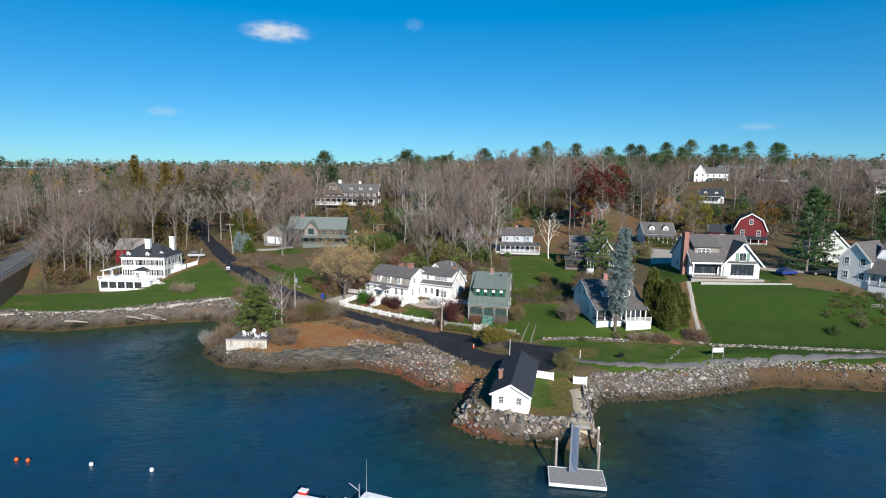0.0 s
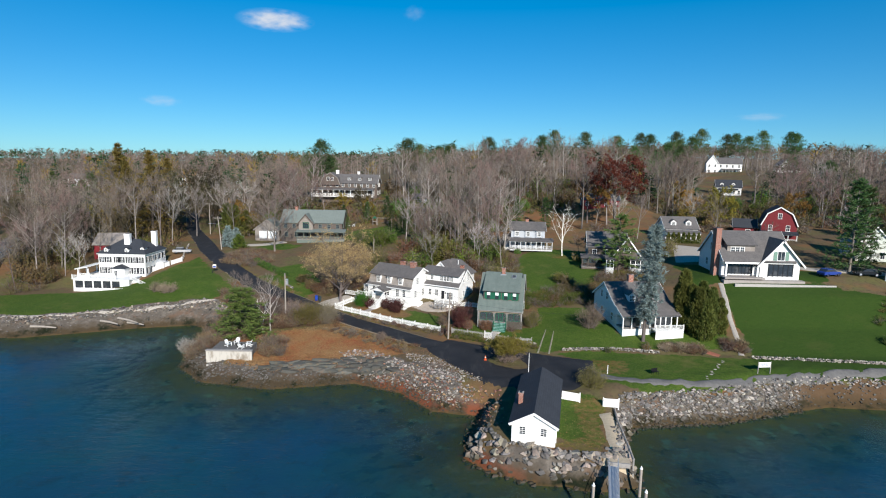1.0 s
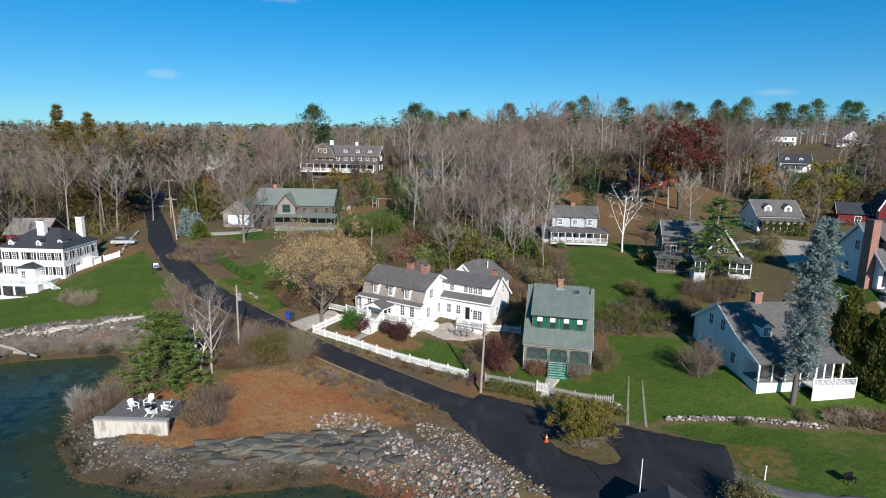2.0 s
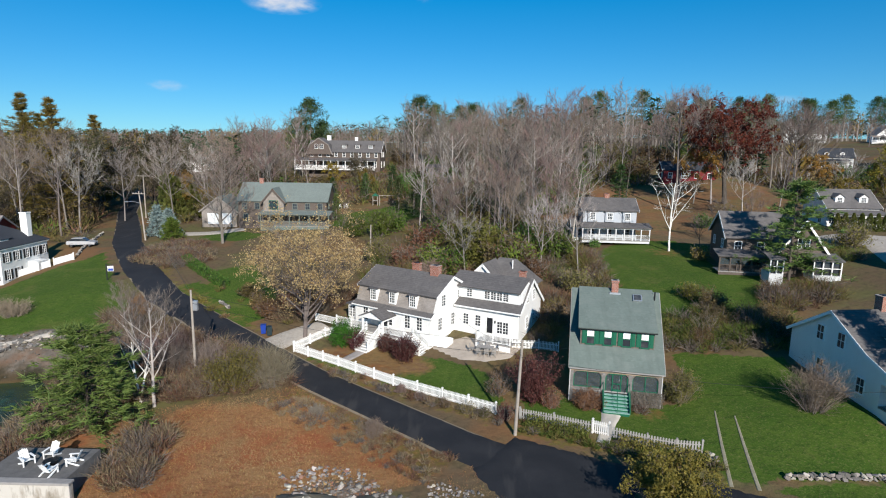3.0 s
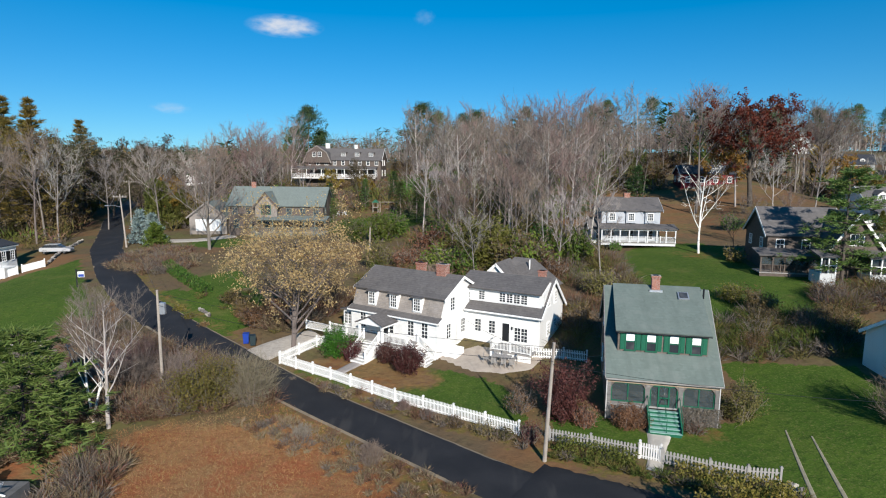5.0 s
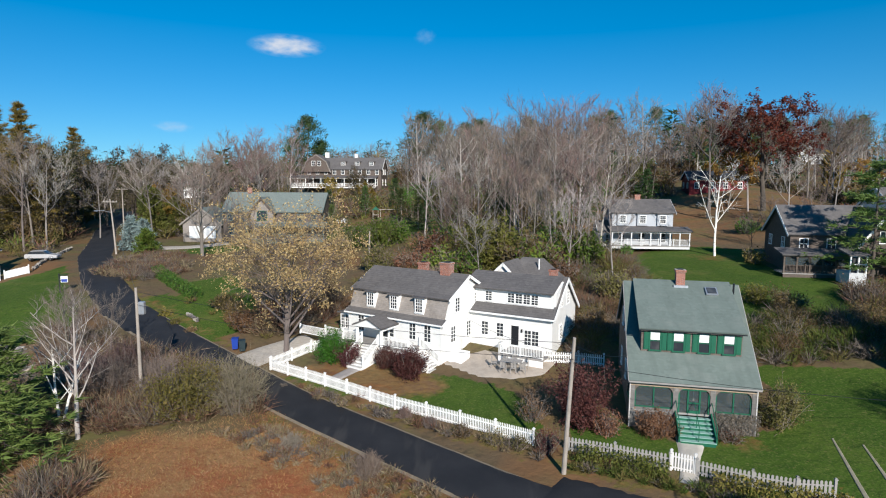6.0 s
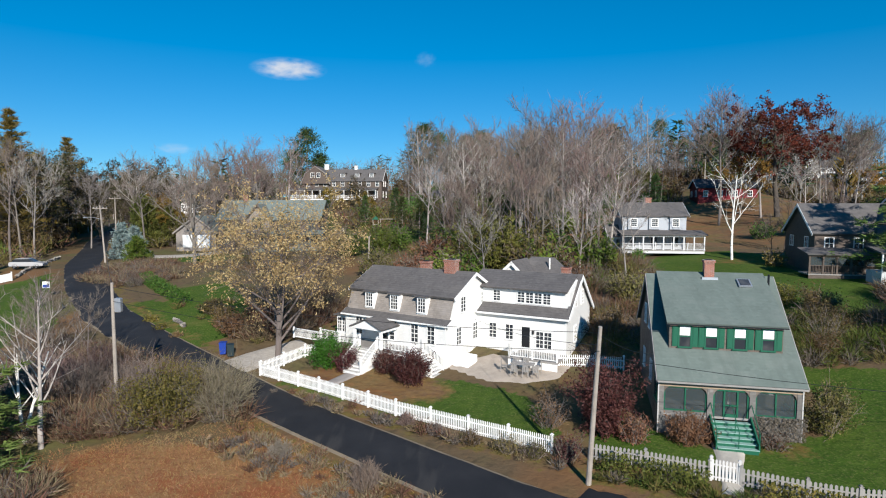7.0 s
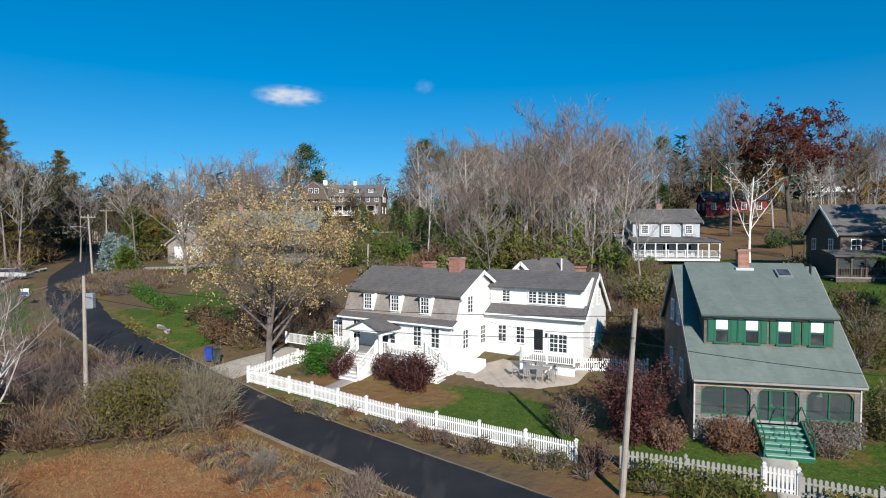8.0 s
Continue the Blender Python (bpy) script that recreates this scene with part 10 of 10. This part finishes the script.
def wheelie_bin(x, y, turn, m, label):
    t = thing("wheelie_bin", spot(x, y, turn, 1, -0.1), label, "bin", "wheelie bins")
    bm = bmesh.new()
    lo, hi = [(-0.24, -0.28), (0.24, -0.28), (0.24, 0.28), (-0.24, 0.28)], [(-0.29, -0.36), (0.29, -0.36), (0.29, 0.36), (-0.29, 0.36)]
    a, b = [bm.verts.new((*p, 0.05)) for p in lo], [bm.verts.new((*p, 0.98)) for p in hi]
    bm.faces.new(a[::-1])
    bm.faces.new(b)
    for i in range(4):
        bm.faces.new((a[i], a[(i + 1) % 4], b[(i + 1) % 4], b[i]))
    part("body", bm, m, t)
    part("lid", boxes((-0.31, 0.31, -0.4, 0.38, 0.985, 1.06), bevel=0.02), m, t)
    for x_ in (-0.24, 0.24):
        tube_part("wheel", [((x_ - 0.03, 0.3, 0.1), (x_ + 0.03, 0.3, 0.1), 0.1, 0.1)], BLACK_PAINT, t, 10)


wheelie_bin(-28.9, 127.0, 15, BIN_BLUE, "blue wheeled recycling bin beside the lane")
wheelie_bin(-28.1, 126.6, 25, BIN_DARK, "dark green wheeled bin beside the lane")

cn = thing("traffic_cone", spot(4.4, 97.3, 0, 1, -0.16), "orange traffic cone with a white band", "cone")
tube_part("cone", [((0, 0, 0.04), (0, 0, 0.38), 0.16, 0.09), ((0, 0, 0.52), (0, 0, 0.72), 0.065, 0.03)], CONE_ORANGE, cn, 10)
tube_part("band", [((0, 0, 0.38), (0, 0, 0.52), 0.092, 0.067)], WHITE_TRIM, cn, 10)
part("base", boxes((-0.2, 0.2, -0.2, 0.2, 0, 0.04)), CONE_ORANGE, cn)

sg = thing("notice_board", pose(44.2, 92.6, ground(44.2, 92.6), 0, 0, 8), "white notice board on two posts", "sign")
part("board", boxes((-0.9, 0.9, -0.03, 0.03, 1.0, 1.75)), WHITE_TRIM, sg)
part("text_bar", boxes(*[(-0.7, 0.7 - 0.2 * (i % 2), -0.036, -0.032, 1.55 - i * 0.14, 1.6 - i * 0.14) for i in range(4)]), BIN_BLUE, sg, "lines of small blue writing")
for x in (-0.95, 0.95):
    part("post", boxes((x - 0.05, x + 0.05, -0.05, 0.05, -0.3, 1.85)), WEATHERED, sg)
hs = thing("hanging_sign", pose(-57.0, 142.6, ground(-57, 142.6), 0, 0, 20), "small blue and white hanging sign on a post", "sign")
part("post", boxes((-0.06, 0.06, -0.06, 0.06, -0.2, 2.4), (0.06, 0.95, -0.04, 0.04, 2.15, 2.24)), BLACK_PAINT, hs)
part("board", boxes((0.15, 0.9, -0.02, 0.02, 1.3, 2.05)), WHITE_TRIM, hs)
part("panel", boxes((0.2, 0.85, -0.026, -0.021, 1.35, 1.7)), BIN_BLUE, hs)
bn = thing("lawn_sculpture", spot(28.2, 91.2, 20, 1, 0.0), "small dark metal bench on the grass", "bench")
part("seat", boxes((-0.5, 0.5, -0.2, 0.2, 0.42, 0.47)), IRON, bn)
part("backrest", boxes((-0.5, 0.5, 0.2, 0.24, 0.47, 0.85)), IRON, bn)
for x in (-0.45, 0.41):
    part("leg", boxes((x, x + 0.04, -0.2, -0.15, 0, 0.42), ), IRON, bn)
    part("leg", boxes((x, x + 0.04, 0.15, 0.2, 0, 0.42)), IRON, bn)
mk = thing("path_marker", spot(21.6, 91.6, 0, 1, 0), "white marker post beside the path", "post")
tube_part("post", [((0, 0, -0.2), (0, 0, 1.3), 0.06, 0.05)], WHITE_TRIM, mk, 8)


def patio_set():
    t = thing("patio_table", pose(-3.5, 121.9, ground(-3.5, 121.9) + 0.13, 0, 0, -15), "grey slatted patio table", "table")
    for i in range(6):
        part("slat", boxes((-0.9, 0.9, -0.45 + i * 0.15, -0.45 + i * 0.15 + 0.13, 0.7, 0.74)), WEATHERED, t)
    for x in (-0.8, 0.74):
        for y in (-0.4, 0.34):
            part("leg", boxes((x, x + 0.06, y, y + 0.06, 0, 0.7)), WEATHERED, t)
    c = thing("patio_chair", pose(-4.2, 121.3, ground(-4.2, 121.3) + 0.13, 0, 0, 165), "grey wooden patio chair", "chair", "patio chairs")
    part("seat", boxes((-0.24, 0.24, -0.24, 0.24, 0.42, 0.46)), WEATHERED, c)
    for i in range(4):
        part("back_slat", boxes((-0.22 + i * 0.12, -0.14 + i * 0.12, 0.2, 0.235, 0.46, 0.92)), WEATHERED, c)
    for x in (-0.24, 0.2):
        for y in (-0.24, 0.2):
            part("leg", boxes((x, x + 0.04, y, y + 0.04, 0, 0.42)), WEATHERED, c)
    for x, y, w in ((-3.4, 121.1, 180), (-2.7, 120.9, 190), (-4.0, 122.7, -20), (-3.2, 122.5, -10), (-2.3, 122.0, -95), (-4.9, 122.3, 80)):
        copy_thing(c, pose(x, y, ground(x, y) + 0.13, 0, 0, w))


patio_set()


def play_set():
    t = thing("play_set", spot(-26.0, 197.6, 5), "wooden swing set with a small green-roofed tower", "play set")
    for x in (0, 3.6):
        for y in (-0.8, 0.8):
            tube_part("leg", [((x, y, 0), (x, 0, 2.3), 0.06, 0.06)], POLE_WOOD, t, 6)
    tube_part("beam", [((-0.2, 0, 2.3), (3.8, 0, 2.3), 0.07, 0.07)], POLE_WOOD, t, 6)
    part("tower", boxes((-1.6, -0.4, -0.6, 0.6, 1.1, 1.2), (-1.6, -1.5, -0.6, -0.5, 0, 2.2), (-0.5, -0.4, -0.6, -0.5, 0, 2.2), (-1.6, -1.5, 0.5, 0.6, 0, 2.2), (-0.5, -0.4, 0.5, 0.6, 0, 2.2)), POLE_WOOD, t)
    part("tower_roof", prism_y([(-1.8, 2.2), (-0.2, 2.2), (-1.0, 2.9)], -0.7, 0.7), GREEN_PAINT, t)


play_set()


def car(x, y, turn, color, label, van=False):
    t = thing("car", pose(x, y, ground(x, y) + 0.12, 0, 0, turn), label, "car", "parked cars")
    paint = plain("car_paint_" + label.split()[0], color, 0.25, grain=0.04, spec=0.6, bump=0.0)
    body = [(-2.2, 0.35), (2.2, 0.35), (2.25, 0.75), (1.1, 0.95), (-2.1, 1.0), (-2.25, 0.8)]
    bm = prism_y(body, -0.88, 0.88)
    bmesh.ops.bevel(bm, geom=bm.edges[:], offset=0.06, segments=2, affect="EDGES")
    part("body", bm, paint, t)
    top = 1.9 if van else 1.48
    part("cabin", prism_y([(-1.9, 0.96), (1.05, 0.96), (0.35, top - 0.06), (-1.4, top - 0.06)], -0.76, 0.76), GLASS, t)
    part("roof", prism_y([(-1.42, top - 0.06), (0.36, top - 0.06), (0.25, top), (-1.3, top)], -0.78, 0.78), paint, t)
    for wx in (-1.4, 1.4):
        for wy in (-0.86, 0.86):
            o = tube_part("wheel", [((wx, wy - 0.1, 0.33), (wx, wy + 0.1, 0.33), 0.33, 0.33)], BLACK_PAINT, t, 14)
            tube_part("rim", [((wx, wy - 0.105, 0.33), (wx, wy + 0.105, 0.33), 0.19, 0.19)], ALU, o, 10)
    for hy in (-0.6, 0.6):
        part("headlight", boxes((2.2, 2.27, hy - 0.16, hy + 0.16, 0.6, 0.72)), ALU, t)


car(-72.5, 160.5, 15, (0.42, 0.42, 0.43), "white parked car behind the mansion")
car(72.2, 124.4, 20, (0.02, 0.05, 0.25), "blue parked car beside the lawn")
car(80.2, 125.6, 170, (0.012, 0.012, 0.014), "black parked car beside the house")
car(67.5, 190.5, 100, (0.7, 0.7, 0.7), "silver parked van on the drive", True)


def guard_rail():
    t = thing("guard_rail", Matrix.Identity(4), "grey steel guard rail along the highway", "guard rail")
    rows = [(-92.5, 97), (-100.2, 117), (-112.2, 142.5), (-134.2, 186.5)]
    rail = []
    for (ax, ay), (bx, by) in zip(rows, rows[1:]):
        for z in (6.85, 7.1):
            rail.append(((ax, ay, z), (bx, by, z), 0.08, 0.08))
        n = int(math.hypot(bx - ax, by - ay) / 2.5)
        for i in range(n):
            k = i / n
            x, y = ax + (bx - ax) * k, ay + (by - ay) * k
            tube_part("post", [((x, y, 4), (x, y, 7.2), 0.07, 0.07)], WEATHERED, t, 5)
    tube_part("rail", rail, ALU, t, 6)
    e = thing("embankment", Matrix.Identity(4), "brushy embankment under the highway", "embankment", kind="structure")
    v, f = [], []
    for x, y, out in ((-96, 96, 1), (-104, 118, 1), (-116, 144, 1), (-138, 188, 1), (-166, 240, 1)):
        v += [(x - 9, y - 4, -1.0), (x - 4, y - 2, 6.2), (x + 4, y + 2, 6.2), (x + 8.5, y + 4, -1.0)]
    for i in range(4):
        for j in range(3):
            k = i * 4 + j
            f.append((k, k + 1, k + 5, k + 4))
    link_mesh("bank", v, f, plain("brushy_soil", (0.11, 0.085, 0.055), 0.95, grain=0.4, scale=0.8, spec=0.1), e)


guard_rail()


# ---------------------------------------------------------------- small cloud far away


def cloud(direction, dist, w, h, label, strength, seed):
    d = Vector(direction).normalized()
    t = new("cloud", bpy.data.meshes.new("cloud"))
    n = 24
    verts = [(w * (i / n - 0.5), h * (j / n - 0.5), 0) for j in range(n + 1) for i in range(n + 1)]
    t.data.from_pydata(verts, [], [(j * (n + 1) + i, j * (n + 1) + i + 1, (j + 1) * (n + 1) + i + 1, (j + 1) * (n + 1) + i) for j in range(n) for i in range(n)])
    t.matrix_basis = look(Vector((0, 0, 20)) + d * dist, (0, 0, 20))
    m = Mat("cloud_vapour_%d" % seed, (0.9, 0.9, 0.92), 1.0, spec=0.0)
    tc = m.n.new("ShaderNodeTexCoord")
    mp = m.n.new("ShaderNodeMapping")
    mp.inputs["Scale"].default_value = (2 / w, 2 / h, 1)
    m.l.new(tc.outputs["Object"], mp.inputs["Vector"])
    g = m.n.new("ShaderNodeTexGradient")
    g.gradient_type = "SPHERICAL"
    m.l.new(mp.outputs[0], g.inputs["Vector"])
    ns = m.n.new("ShaderNodeTexNoise")
    ns.inputs["Scale"].default_value, ns.inputs["Detail"].default_value = 1.3, 3
    mp2 = m.n.new("ShaderNodeMapping")
    mp2.inputs["Location"].default_value = (seed * 3.7, 0, 0)
    mp2.inputs["Scale"].default_value = (2.2 * 2 / w, 1.6 * 2 / h, 1)
    m.l.new(tc.outputs["Object"], mp2.inputs["Vector"])
    m.l.new(mp2.outputs[0], ns.inputs["Vector"])
    dens = m.math("MULTIPLY", m.ramp(g.outputs["Fac"], 0.02, 0.5), m.ramp(m.math("ADD", ns.outputs["Fac"], m.ramp(g.outputs["Fac"], 0.2, 0.8, 0, 0.4)), 0.35, 0.95))
    out = m.n["Material Output"]
    em, see, mix = m.n.new("ShaderNodeEmission"), m.n.new("ShaderNodeBsdfTransparent"), m.n.new("ShaderNodeMixShader")
    em.inputs["Color"].default_value, em.inputs["Strength"].default_value = (0.9, 0.93, 1.0, 1), 0.62
    m.l.new(m.math("MULTIPLY", dens, strength), mix.inputs[0])
    m.l.new(see.outputs[0], mix.inputs[1])
    m.l.new(em.outputs[0], mix.inputs[2])
    m.l.new(mix.outputs[0], out.inputs["Surface"])
    t.data.materials.append(m.m)
    t.visible_shadow = False
    tagged(t, label, "cloud", kind="structure")


cloud((-0.287, 0.934, 0.213), 4000, 500, 150, "small white cloud in the blue sky", 0.85, 1)
cloud((-0.45, 0.89, 0.085), 4000, 260, 80, "faint wisp of cloud near the horizon", 0.25, 2)
cloud((0.445, 0.892, 0.075), 4000, 300, 60, "faint wisp of cloud near the horizon", 0.22, 3)
cloud((-0.075, 0.975, 0.235), 4000, 160, 110, "faint wisp of cloud high up", 0.1, 4)
